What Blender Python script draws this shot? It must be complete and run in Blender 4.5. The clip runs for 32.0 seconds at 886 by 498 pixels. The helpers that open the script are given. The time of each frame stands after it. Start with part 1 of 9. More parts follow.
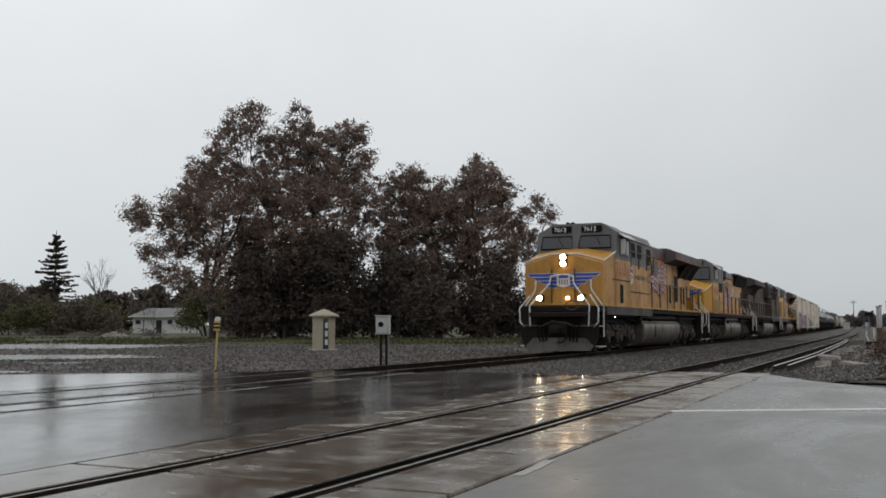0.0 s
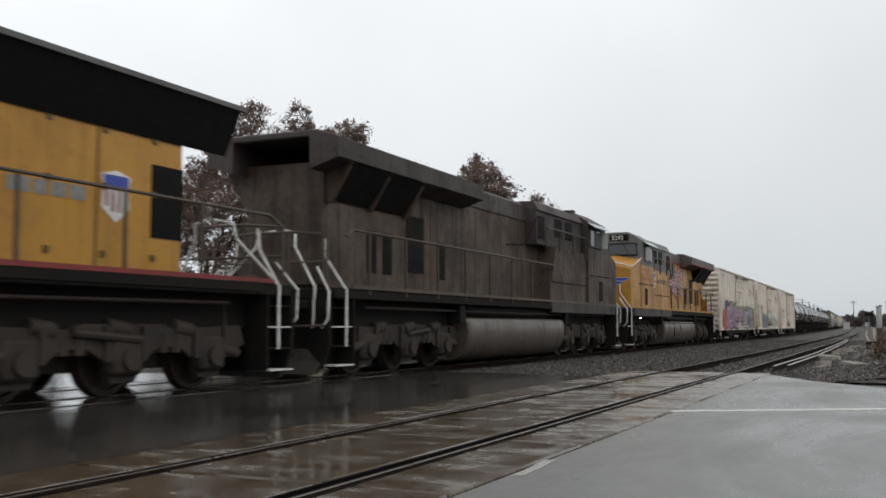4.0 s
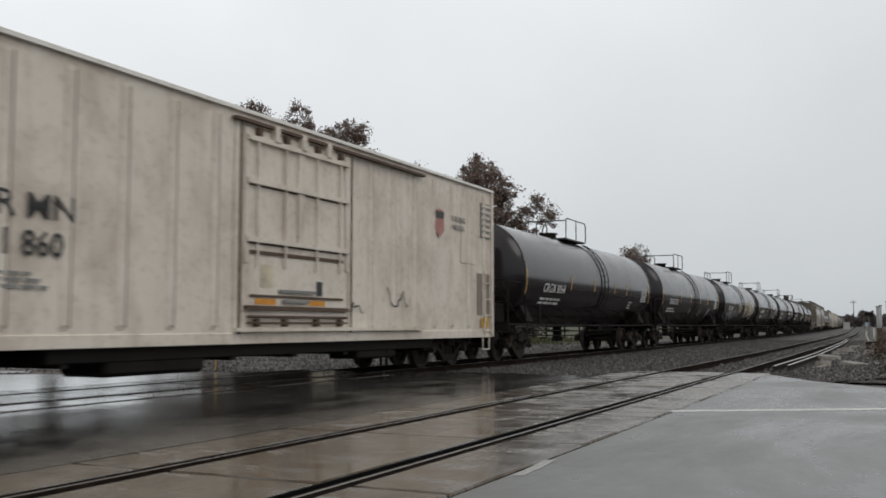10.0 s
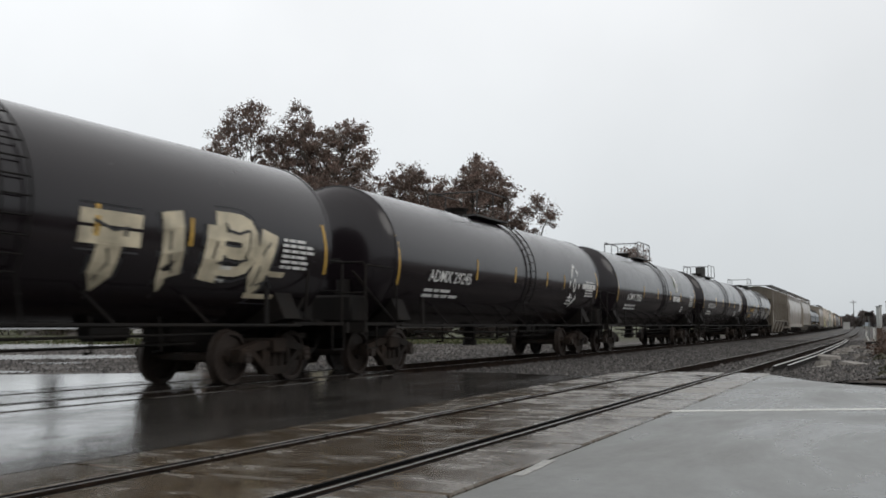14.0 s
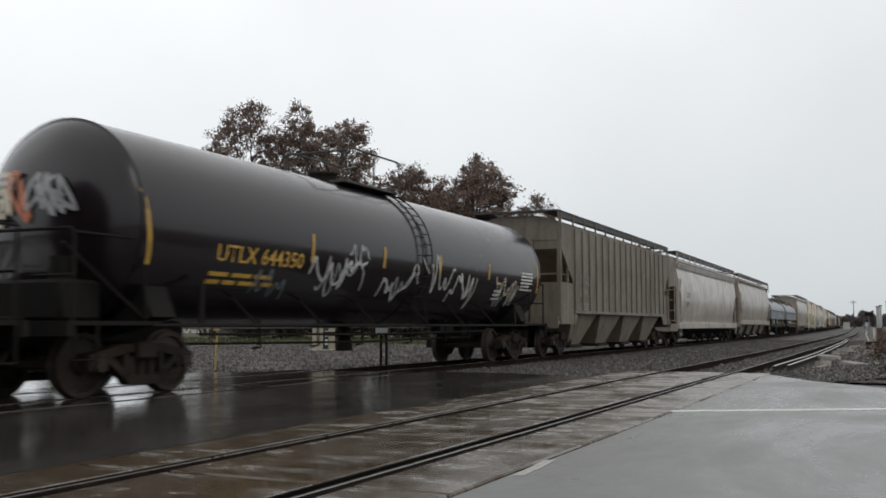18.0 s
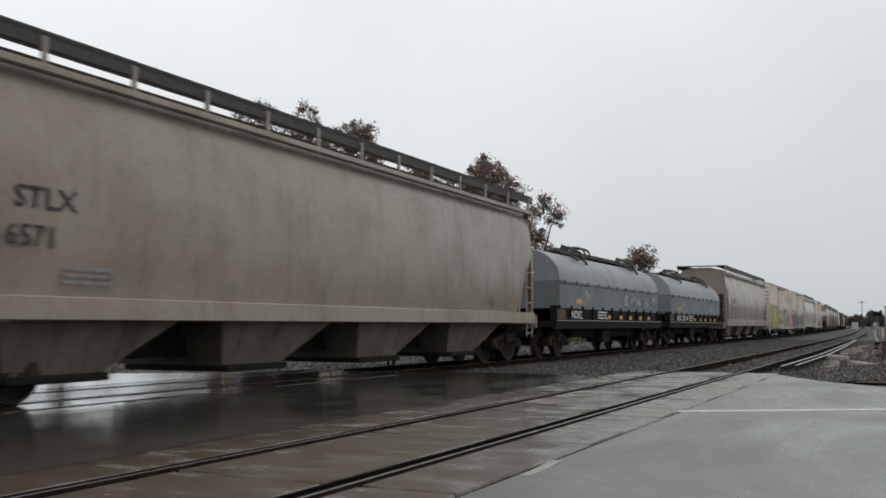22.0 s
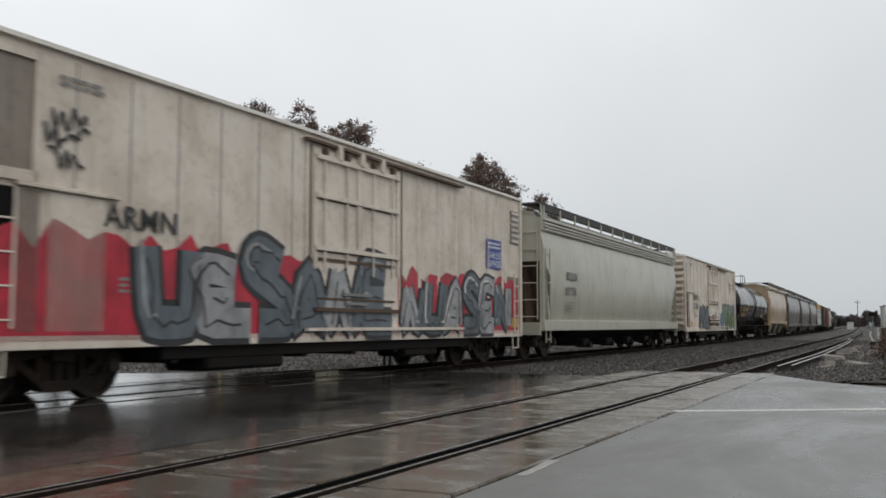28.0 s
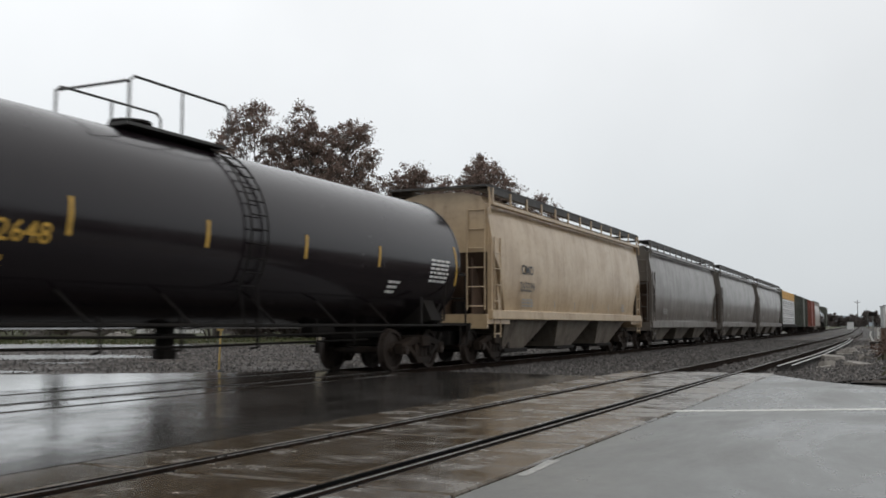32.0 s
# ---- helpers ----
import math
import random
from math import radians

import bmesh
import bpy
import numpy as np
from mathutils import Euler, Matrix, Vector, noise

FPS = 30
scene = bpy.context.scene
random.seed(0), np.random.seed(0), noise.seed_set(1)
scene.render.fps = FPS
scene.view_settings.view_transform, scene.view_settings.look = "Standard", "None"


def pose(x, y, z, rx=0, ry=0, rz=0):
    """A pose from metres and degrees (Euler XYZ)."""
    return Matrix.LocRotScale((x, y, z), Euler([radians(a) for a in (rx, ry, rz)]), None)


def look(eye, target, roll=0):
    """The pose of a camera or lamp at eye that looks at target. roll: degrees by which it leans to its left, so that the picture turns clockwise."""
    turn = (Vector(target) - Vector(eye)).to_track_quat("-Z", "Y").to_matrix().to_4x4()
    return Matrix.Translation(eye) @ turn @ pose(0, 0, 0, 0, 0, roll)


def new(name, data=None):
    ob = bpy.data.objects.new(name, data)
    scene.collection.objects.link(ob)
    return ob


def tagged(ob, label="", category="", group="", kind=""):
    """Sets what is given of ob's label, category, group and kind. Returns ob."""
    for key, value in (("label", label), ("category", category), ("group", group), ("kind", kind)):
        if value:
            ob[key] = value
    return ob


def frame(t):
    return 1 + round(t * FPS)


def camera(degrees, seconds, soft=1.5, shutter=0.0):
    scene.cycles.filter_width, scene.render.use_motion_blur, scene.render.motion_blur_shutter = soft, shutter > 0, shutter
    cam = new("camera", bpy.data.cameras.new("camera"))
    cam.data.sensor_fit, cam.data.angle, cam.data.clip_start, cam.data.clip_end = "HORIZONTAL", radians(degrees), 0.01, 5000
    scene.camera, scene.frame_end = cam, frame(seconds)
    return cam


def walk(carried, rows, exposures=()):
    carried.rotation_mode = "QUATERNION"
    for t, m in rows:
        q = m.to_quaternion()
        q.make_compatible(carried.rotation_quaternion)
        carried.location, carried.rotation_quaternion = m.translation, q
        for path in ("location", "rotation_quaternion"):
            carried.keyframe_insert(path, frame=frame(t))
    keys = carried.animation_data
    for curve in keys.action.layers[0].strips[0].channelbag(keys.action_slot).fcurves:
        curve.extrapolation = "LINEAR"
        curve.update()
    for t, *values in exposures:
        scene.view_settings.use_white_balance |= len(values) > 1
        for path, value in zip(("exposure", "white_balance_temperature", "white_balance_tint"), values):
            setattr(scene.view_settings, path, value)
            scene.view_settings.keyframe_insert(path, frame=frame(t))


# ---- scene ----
# ---------------------------------------------------------------- camera
# A tripod a metre above the rails; it is nudged a little to the side at 21 s.
EYE = (0.0, 0.0, 0.997)


def stand(nudge):
    return pose(*EYE, 90 + 4.496, 0, 25.087 + nudge)


cam = camera(48.94, 32.0, soft=1.7, shutter=0.2)
walk(cam, [(0.0, stand(0)), (20.8, stand(0)), (21.0, stand(0.04)), (21.2, stand(0.17)), (21.5, stand(0.29)), (21.8, stand(0.40)),
           (22.0, stand(0.42)), (22.2, stand(0.28)), (22.5, stand(0.2)), (23.0, stand(0.2)), (32.0, stand(0.2))],
     exposures=[(0.0, -0.2), (0.6, -0.22), (2.2, 0.0), (7.0, 0.05), (7.8, -0.1), (10.2, -0.12), (11.5, 0.04), (14.0, 0.03), (18.4, 0.06), (19.6, -0.03), (22.0, -0.08), (24.2, -0.06), (26.5, -0.16), (28.5, -0.1), (30.0, -0.18), (31.0, -0.18), (31.8, 0.02), (32.0, 0.04)])

# ---------------------------------------------------------------- world and light
world = bpy.data.worlds.new("overcast_sky")
scene.world = world
world.use_nodes = True
wn, wl = world.node_tree.nodes, world.node_tree.links
sky = wn.new("ShaderNodeTexSky")
sky.sky_type, sky.sun_disc = "NISHITA", False
sky.sun_elevation, sky.sun_rotation = radians(35), radians(250)
grey = wn.new("ShaderNodeHueSaturation")
grey.inputs["Saturation"].default_value = 0.12
wl.new(sky.outputs[0], grey.inputs["Color"])
wtc = wn.new("ShaderNodeTexCoord")
wsep = wn.new("ShaderNodeSeparateXYZ")
wl.new(wtc.outputs["Generated"], wsep.inputs[0])
wup = wn.new("ShaderNodeValToRGB")
wl.new(wsep.outputs["Z"], wup.inputs[0])
wup.color_ramp.elements[0].position, wup.color_ramp.elements[0].color = 0.0, (0.60, 0.64, 0.67, 1)
wup.color_ramp.elements[1].position, wup.color_ramp.elements[1].color = 0.95, (1.1, 1.1, 1.1, 1)
for at_, c in ((0.12, (0.70, 0.735, 0.76)), (0.33, (0.88, 0.90, 0.92))):
    e = wup.color_ramp.elements.new(at_)
    e.color = (*c, 1)
wcl = wn.new("ShaderNodeTexNoise")
wcl.inputs["Scale"].default_value, wcl.inputs["Detail"].default_value = 2.2, 5
wl.new(wtc.outputs["Generated"], wcl.inputs["Vector"])
wmr = wn.new("ShaderNodeMapRange")
wmr.inputs["From Min"].default_value, wmr.inputs["From Max"].default_value = 0.3, 0.7
wmr.inputs["To Min"].default_value, wmr.inputs["To Max"].default_value = 0.93, 1.07
wl.new(wcl.outputs[0], wmr.inputs[0])
# the cloud is thinner towards the west
wside = wn.new("ShaderNodeMapRange")
wside.inputs["From Min"].default_value, wside.inputs["From Max"].default_value = -0.95, 0.25
wside.inputs["To Min"].default_value, wside.inputs["To Max"].default_value = 1.12, 0.88
wl.new(wsep.outputs["X"], wside.inputs[0])
wmul = wn.new("ShaderNodeMath")
wmul.operation = "MULTIPLY"
wl.new(wmr.outputs[0], wmul.inputs[0]), wl.new(wside.outputs[0], wmul.inputs[1])
wmix = wn.new("ShaderNodeVectorMath")
wmix.operation = "SCALE"
wl.new(wup.outputs[0], wmix.inputs[0]), wl.new(wmul.outputs[0], wmix.inputs["Scale"])
clouds = wn["Background"]
clouds.inputs["Strength"].default_value = 0.92
wl.new(wmix.outputs[0], clouds.inputs["Color"])
clear = wn.new("ShaderNodeBackground")
clear.inputs["Strength"].default_value = 0.02
wl.new(grey.outputs[0], clear.inputs["Color"])
wadd = wn.new("ShaderNodeAddShader")
wl.new(clouds.outputs[0], wadd.inputs[0]), wl.new(clear.outputs[0], wadd.inputs[1])
wl.new(wadd.outputs[0], wn["World Output"].inputs["Surface"])
sun = new("sun", bpy.data.lights.new("sun", "SUN"))
sun.data.energy, sun.data.angle, sun.data.color = 0.5, radians(30), (1.0, 0.97, 0.93)
sun.matrix_world = look((60, -20, 60), (0, 0, 0))
# ---------------------------------------------------------------- mesh kit
class Mesh:
    """Gathers vertices and faces of one part."""

    def __init__(self):
        self.v, self.f = [], []

    def add(self, verts, faces):
        n = len(self.v)
        self.v.extend(tuple(p) for p in verts)
        self.f.extend(tuple(n + i for i in f) for f in faces)
        return self

    def box(self, x0, x1, y0, y1, z0, z1, c=0.0):
        if c <= 0:
            return self.add([(x, y, z) for x in (x0, x1) for y in (y0, y1) for z in (z0, z1)],
                            [(0, 1, 3, 2), (4, 6, 7, 5), (0, 4, 5, 1), (2, 3, 7, 6), (0, 2, 6, 4), (1, 5, 7, 3)])
        c = min(c, (x1 - x0) * 0.45, (y1 - y0) * 0.45, (z1 - z0) * 0.45)
        verts, index = [], {}
        for i, x in enumerate((x0, x1)):
            for j, y in enumerate((y0, y1)):
                for k, z in enumerate((z0, z1)):
                    xi, yi, zi = x + (c if i == 0 else -c), y + (c if j == 0 else -c), z + (c if k == 0 else -c)
                    for a, p in enumerate(((x, yi, zi), (xi, y, zi), (xi, yi, z))):
                        index[i, j, k, a] = len(verts)
                        verts.append(p)
        g = lambda i, j, k, a: index[i, j, k, a]
        faces = []
        for s in (0, 1):
            faces += [(g(s, 0, 0, 0), g(s, 1, 0, 0), g(s, 1, 1, 0), g(s, 0, 1, 0)), (g(0, s, 0, 1), g(1, s, 0, 1), g(1, s, 1, 1), g(0, s, 1, 1)),
                      (g(0, 0, s, 2), g(1, 0, s, 2), g(1, 1, s, 2), g(0, 1, s, 2))]
            for r in (0, 1):
                faces += [(g(s, r, 0, 0), g(s, r, 1, 0), g(s, r, 1, 1), g(s, r, 0, 1)), (g(s, 0, r, 0), g(s, 1, r, 0), g(s, 1, r, 2), g(s, 0, r, 2)),
                          (g(0, s, r, 1), g(1, s, r, 1), g(1, s, r, 2), g(0, s, r, 2))]
                for q in (0, 1):
                    faces.append((g(s, r, q, 0), g(s, r, q, 1), g(s, r, q, 2)))
        return self.add(verts, faces)

    def cyl(self, p, q, r, n=12, r2=None):
        p, q = Vector(p), Vector(q)
        r2 = r if r2 is None else r2
        d = (q - p).normalized()
        a = d.orthogonal().normalized()
        b = d.cross(a)
        ring = [(a * math.cos(2 * math.pi * i / n) + b * math.sin(2 * math.pi * i / n)) for i in range(n)]
        return self.add([p + o * r for o in ring] + [q + o * r2 for o in ring],
                        [(i, (i + 1) % n, n + (i + 1) % n, n + i) for i in range(n)] + [tuple(reversed(range(n))), tuple(range(n, 2 * n))])

    def tube(self, pts, r, n=6):
        pts = [Vector(p) for p in pts]
        verts, faces = [], []
        a = None
        for i, p in enumerate(pts):
            d = (pts[min(i + 1, len(pts) - 1)] - pts[max(i - 1, 0)]).normalized()
            a = d.orthogonal() if a is None else a - d * a.dot(d)
            a.normalize()
            b = d.cross(a)
            verts += [p + (a * math.cos(2 * math.pi * j / n) + b * math.sin(2 * math.pi * j / n)) * r for j in range(n)]
        for i in range(len(pts) - 1):
            for j in range(n):
                faces.append((i * n + j, i * n + (j + 1) % n, (i + 1) * n + (j + 1) % n, (i + 1) * n + j))
        faces += [tuple(reversed(range(n))), tuple(range((len(pts) - 1) * n, len(pts) * n))]
        return self.add(verts, faces)

    def prism(self, outline, lo, hi, axis="y"):
        """Extrudes an outline; axis y takes (x, z) pairs, axis x takes (y, z), axis z takes (x, y)."""
        n = len(outline)
        put = {"y": lambda a, b, t: (a, t, b), "x": lambda a, b, t: (t, a, b), "z": lambda a, b, t: (a, b, t)}[axis]
        return self.add([put(a, b, lo) for a, b in outline] + [put(a, b, hi) for a, b in outline],
                        [(i, (i + 1) % n, n + (i + 1) % n, n + i) for i in range(n)] + [tuple(reversed(range(n))), tuple(range(n, 2 * n))])

    def loft(self, rings, closed=True, caps=True):
        n = len(rings[0])
        verts = [p for r in rings for p in r]
        faces = []
        for i in range(len(rings) - 1):
            for j in range(n if closed else n - 1):
                k = (j + 1) % n
                faces.append((i * n + j, i * n + k, (i + 1) * n + k, (i + 1) * n + j))
        if caps and closed:
            faces += [tuple(reversed(range(n))), tuple(range((len(rings) - 1) * n, len(rings) * n))]
        return self.add(verts, faces)

    def lathe_y(self, profile, x, z, n=32):
        """A solid turned about a line along y through (x, z); profile of (radius, y)."""
        return self.loft([[(x + r * math.cos(2 * math.pi * j / n), y, z + r * math.sin(2 * math.pi * j / n)) for j in range(n)] for r, y in profile])

    def data(self, name, smooth=40):
        me = bpy.data.meshes.new(name)
        me.from_pydata(self.v, [], self.f)
        bm = bmesh.new()
        bm.from_mesh(me)
        bmesh.ops.recalc_face_normals(bm, faces=bm.faces)
        bm.to_mesh(me)
        bm.free()
        if smooth:
            me.shade_smooth()
            me.set_sharp_from_angle(angle=radians(smooth))
        return me


def part(name, mesh, material, parent=None, label="", smooth=40, at=None):
    """Links a mesh as one object under a thing or a part."""
    me = mesh if isinstance(mesh, bpy.types.Mesh) else mesh.data(name, smooth)
    if not me.materials:
        me.materials.append(material)
    ob = new(name, me)
    ob.parent = parent
    if at is not None:
        ob.matrix_basis = at
    return tagged(ob, label) if label else ob


def thing(name, label, category, group="", kind=""):
    return tagged(new(name), label, category, group, kind)


LETTERS = {}


def letters(words):
    """A flat mesh of words in the built-in font, one unit high, from its lower left corner."""
    if words not in LETTERS:
        cu = bpy.data.curves.new("words", "FONT")
        cu.body, cu.size, cu.resolution_u, cu.extrude, cu.offset = words, 1.4, 2, 0.0, 0.012
        ob = bpy.data.objects.new("words", cu)
        scene.collection.objects.link(ob)
        me = bpy.data.meshes.new_from_object(ob.evaluated_get(bpy.context.evaluated_depsgraph_get()))
        bpy.data.objects.remove(ob)
        LETTERS[words] = me
    return LETTERS[words]


SIDE = Matrix(((0, 0, 1, 0), (1, 0, 0, 0), (0, 1, 0, 0), (0, 0, 0, 1)))
FRONT = Matrix(((1, 0, 0, 0), (0, 0, -1, 0), (0, 1, 0, 0), (0, 0, 0, 1)))


def lettering(words, parent, material, x, y, z, size, plane=SIDE, squeeze=1.0, name="lettering", lean=None):
    me = letters(words).copy()
    me.materials.clear()
    m = Matrix.Translation((x, y, z)) @ (lean or Matrix()) @ plane @ Matrix.Diagonal((size * squeeze, size, size, 1))
    me.transform(m)
    return part(name, me, material, parent)


# ---------------------------------------------------------------- node kit
class Nodes:
    def __init__(self, name):
        self.mat = bpy.data.materials.new(name)
        self.mat.use_nodes = True
        self.t = self.mat.node_tree
        self.bsdf = self.t.nodes["Principled BSDF"]
        self.coord = self.t.nodes.new("ShaderNodeTexCoord").outputs["Object"]

    def node(self, kind, **sets):
        n = self.t.nodes.new(kind)
        for k, v in sets.items():
            n.inputs[k.replace("_", " ")].default_value = v
        return n

    def link(self, a, b):
        self.t.links.new(a, b)
        return self

    def world_place(self):
        self.coord = self.t.nodes.new("ShaderNodeNewGeometry").outputs["Position"]
        return self

    def noise(self, scale, detail=4, stretch=(1, 1, 1), rough=0.55, warp=0.0):
        mp = self.node("ShaderNodeMapping")
        mp.inputs["Scale"].default_value = stretch
        self.link(self.coord, mp.inputs["Vector"])
        n = self.node("ShaderNodeTexNoise", Scale=scale, Detail=detail, Roughness=rough, Distortion=warp)
        self.link(mp.outputs[0], n.inputs["Vector"])
        return n.outputs[0]

    def ramp(self, fac, lo, hi, a=0.0, b=1.0):
        r = self.node("ShaderNodeMapRange")
        r.inputs["From Min"].default_value, r.inputs["From Max"].default_value = lo, hi
        r.inputs["To Min"].default_value, r.inputs["To Max"].default_value = a, b
        self.link(fac, r.inputs[0])
        return r.outputs[0]

    def math(self, op, a, b):
        m = self.t.nodes.new("ShaderNodeMath")
        m.operation = op
        for i, s in enumerate((a, b)):
            if isinstance(s, (int, float)):
                m.inputs[i].default_value = s
            else:
                self.link(s, m.inputs[i])
        return m.outputs[0]

    def mix(self, fac, a, b):
        m = self.t.nodes.new("ShaderNodeMix")
        m.data_type = "RGBA"
        for i, s in ((0, fac), (6, a), (7, b)):
            if isinstance(s, (int, float)):
                m.inputs[i].default_value = s
            elif isinstance(s, tuple):
                m.inputs[i].default_value = (*s, 1)
            else:
                self.link(s, m.inputs[i])
        return m.outputs[2]

    def colour(self, s):
        return self.put("Base Color", s)

    def put(self, key, s):
        if isinstance(s, tuple):
            self.bsdf.inputs[key].default_value = (*s, 1)
        elif isinstance(s, (int, float)):
            self.bsdf.inputs[key].default_value = s
        else:
            self.link(s, self.bsdf.inputs[key])
        return self

    def bump(self, height, strength=0.3, distance=0.01):
        b = self.node("ShaderNodeBump", Strength=strength, Distance=distance)
        self.link(height, b.inputs["Height"])
        self.link(b.outputs[0], self.bsdf.inputs["Normal"])
        return self

    def island(self):
        return self.t.nodes.new("ShaderNodeNewGeometry").outputs["Random Per Island"]

    def each(self):
        return self.t.nodes.new("ShaderNodeObjectInfo").outputs["Random"]


def paint(name, rgb, rough=0.45, grime=(0.09, 0.075, 0.06), much=0.5, streaks=0.5, metal=0.0, dents=0.08, coat=0.0, spec=0.5, gleam=0.14):
    """Weathered paint: blotches of grime, rain streaks running down, and small dents."""
    k = Nodes(name)
    blotch = k.ramp(k.noise(0.9, 6, warp=0.6), 0.42, 0.78, 0, much)
    speck = k.ramp(k.noise(9, 5), 0.52, 0.8, 0, much * 0.7)
    run = k.ramp(k.noise(5, 4, (1, 1, 0.09)), 0.5, 0.8, 0, streaks)
    dirt = k.math("MINIMUM", k.math("ADD", k.math("ADD", blotch, speck), run), 0.9)
    pale = k.mix(k.ramp(k.noise(0.5, 3), 0.35, 0.65, 0, 0.25), rgb, tuple(min(1, c * 1.15 + 0.006) for c in rgb))
    k.colour(k.mix(dirt, pale, grime))
    k.put("Roughness", k.ramp(dirt, 0, 0.8, rough, min(0.9, rough + 0.3))).put("Metallic", metal)
    k.put("Coat Weight", coat).put("Specular IOR Level", spec).put("Coat Roughness", gleam)
    k.bump(k.noise(3.0, 3), dents, 0.02)
    return k.mat


def plain(name, rgb, rough=0.6, metal=0.0, vary=0.25, scale=14, bump=0.1, spec=0.5):
    k = Nodes(name)
    n = k.noise(scale, 5)
    k.colour(k.mix(k.ramp(n, 0.3, 0.7), tuple(c * (1 - vary) for c in rgb), tuple(min(1, c * (1 + vary)) for c in rgb)))
    k.put("Roughness", k.ramp(k.noise(scale * 0.4, 3), 0.3, 0.7, rough * 0.85, min(1, rough * 1.15))).put("Metallic", metal).put("Specular IOR Level", spec)
    if bump:
        k.bump(n, bump, 0.01)
    return k.mat


def lamp_glow(name, rgb, strength):
    k = Nodes(name)
    k.colour(rgb).put("Emission Color", rgb).put("Emission Strength", strength)
    return k.mat
# ---------------------------------------------------------------- the line of the railway
FAR, NEAR = 10.989, 3.985          # centre lines of the two tracks, to the west of the camera
BEND, BEND_LONG = 0.0002, 180.0    # a gentle bend to the west over 180 m


def drift(s):
    e = max(s, 0.0)
    return BEND * min(e, BEND_LONG) ** 2 / 2 + BEND * BEND_LONG * max(e - BEND_LONG, 0)


def heading(s):
    return BEND * min(max(s, 0.0), BEND_LONG)


def on_line(s, line, side=0.0, z=0.0):
    """A point at s along a track, side metres to the east of its centre line."""
    return Vector((-line - drift(s) + side, s, z))


# ---------------------------------------------------------------- ground materials
def wet_road(name, dark, light, wet_lo, wet_hi, brown=None, scale=0.5, muddy=0.0, spots=0.35, far=-0.06, sheen=1.36, film_of_water=0.0):
    """Paving with coarse grain, damp and dry patches, oil spots and, where brown is given, muddy film."""
    k = Nodes(name).world_place()
    grain = k.noise(60, 4)
    fine = k.noise(14, 6, (1, 1, 1), 0.7)
    patch = k.noise(scale, 8, (1.0, 0.5, 1), 0.68, 0.5)
    big = k.noise(scale * 0.35, 3)
    base = k.mix(k.ramp(grain, 0.25, 0.75), dark, light)
    base = k.mix(k.ramp(fine, 0.35, 0.75, 0.0, 0.45), base, tuple(c * 0.55 for c in dark))
    damp = k.math("ADD", k.math("MULTIPLY", patch, 0.7), k.math("MULTIPLY", big, 0.3))
    base = k.mix(k.ramp(damp, 0.42, 0.6, 0.0, 0.6), base, tuple(c * 0.55 for c in dark))
    if brown:
        film = k.noise(2.4, 12, (0.6, 1.2, 1), 0.69, 0.3)
        sep = k.node("ShaderNodeSeparateXYZ")
        k.link(k.coord, sep.inputs[0])
        film = k.math("ADD", film, k.ramp(sep.outputs["Y"], 5, 15, muddy, far))
        film = k.math("ADD", film, k.ramp(sep.outputs["X"], -3.2, -3.0, 0.0, -0.03))
        base = k.mix(k.ramp(film, 0.40, 0.62), base, k.mix(k.ramp(fine, 0.35, 0.65), tuple(c * 0.7 for c in brown), tuple(c * 1.6 for c in brown)))
    oil = k.noise(2.6, 5, (1, 1, 1), 0.75)
    base = k.mix(k.ramp(oil, 0.62, 0.74, 0.0, spots), base, tuple(c * 0.3 for c in dark))
    k.colour(base)
    gloss = k.ramp(damp, 0.4, 0.62, wet_hi, wet_lo)
    if brown:
        gloss = k.math("MULTIPLY", gloss, k.ramp(film, 0.43, 0.58, 1.0, 0.5))
    k.put("Roughness", gloss)
    k.put("IOR", sheen)
    k.put("Coat Weight", film_of_water).put("Coat IOR", 1.33).put("Coat Roughness", 0.12)
    wave = k.math("ADD", k.math("MULTIPLY", k.noise(2.5, 2), 0.5), k.math("MULTIPLY", k.math("MULTIPLY", grain, k.ramp(damp, 0.4, 0.6, 1, 0.05)), 0.3))
    k.bump(wave, 0.16, 0.02)
    return k.mat


M_ASPHALT = wet_road("wet_asphalt", (0.034, 0.031, 0.028), (0.072, 0.067, 0.062), 0.06, 0.2, spots=0.9, scale=0.9, sheen=1.45)
M_ASPHALT_WET = wet_road("flooded_asphalt", (0.022, 0.022, 0.022), (0.045, 0.045, 0.045), 0.08, 0.28, sheen=1.7, film_of_water=1.0)
M_CONCRETE = wet_road("damp_concrete", (0.09, 0.092, 0.086), (0.146, 0.145, 0.135), 0.14, 0.45, scale=0.4, spots=0.5)
M_PANEL = wet_road("wet_crossing_panel", (0.14, 0.127, 0.11), (0.25, 0.232, 0.205), 0.16, 0.45, brown=(0.056, 0.041, 0.026), scale=1.2, muddy=0.11, far=0.005, spots=0.7)
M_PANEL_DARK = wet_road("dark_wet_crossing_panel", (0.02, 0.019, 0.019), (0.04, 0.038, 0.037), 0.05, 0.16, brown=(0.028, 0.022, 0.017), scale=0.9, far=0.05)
M_RUBBER = plain("black_rubber", (0.006, 0.006, 0.006), 0.9, spec=0.03)
M_PATCH = plain("pale_worn_mortar", (0.27, 0.265, 0.25), 0.6, vary=0.35, scale=24)
M_LINE = plain("worn_white_road_paint", (0.55, 0.55, 0.52), 0.5, vary=0.3, scale=30)
k = Nodes("railhead_steel")
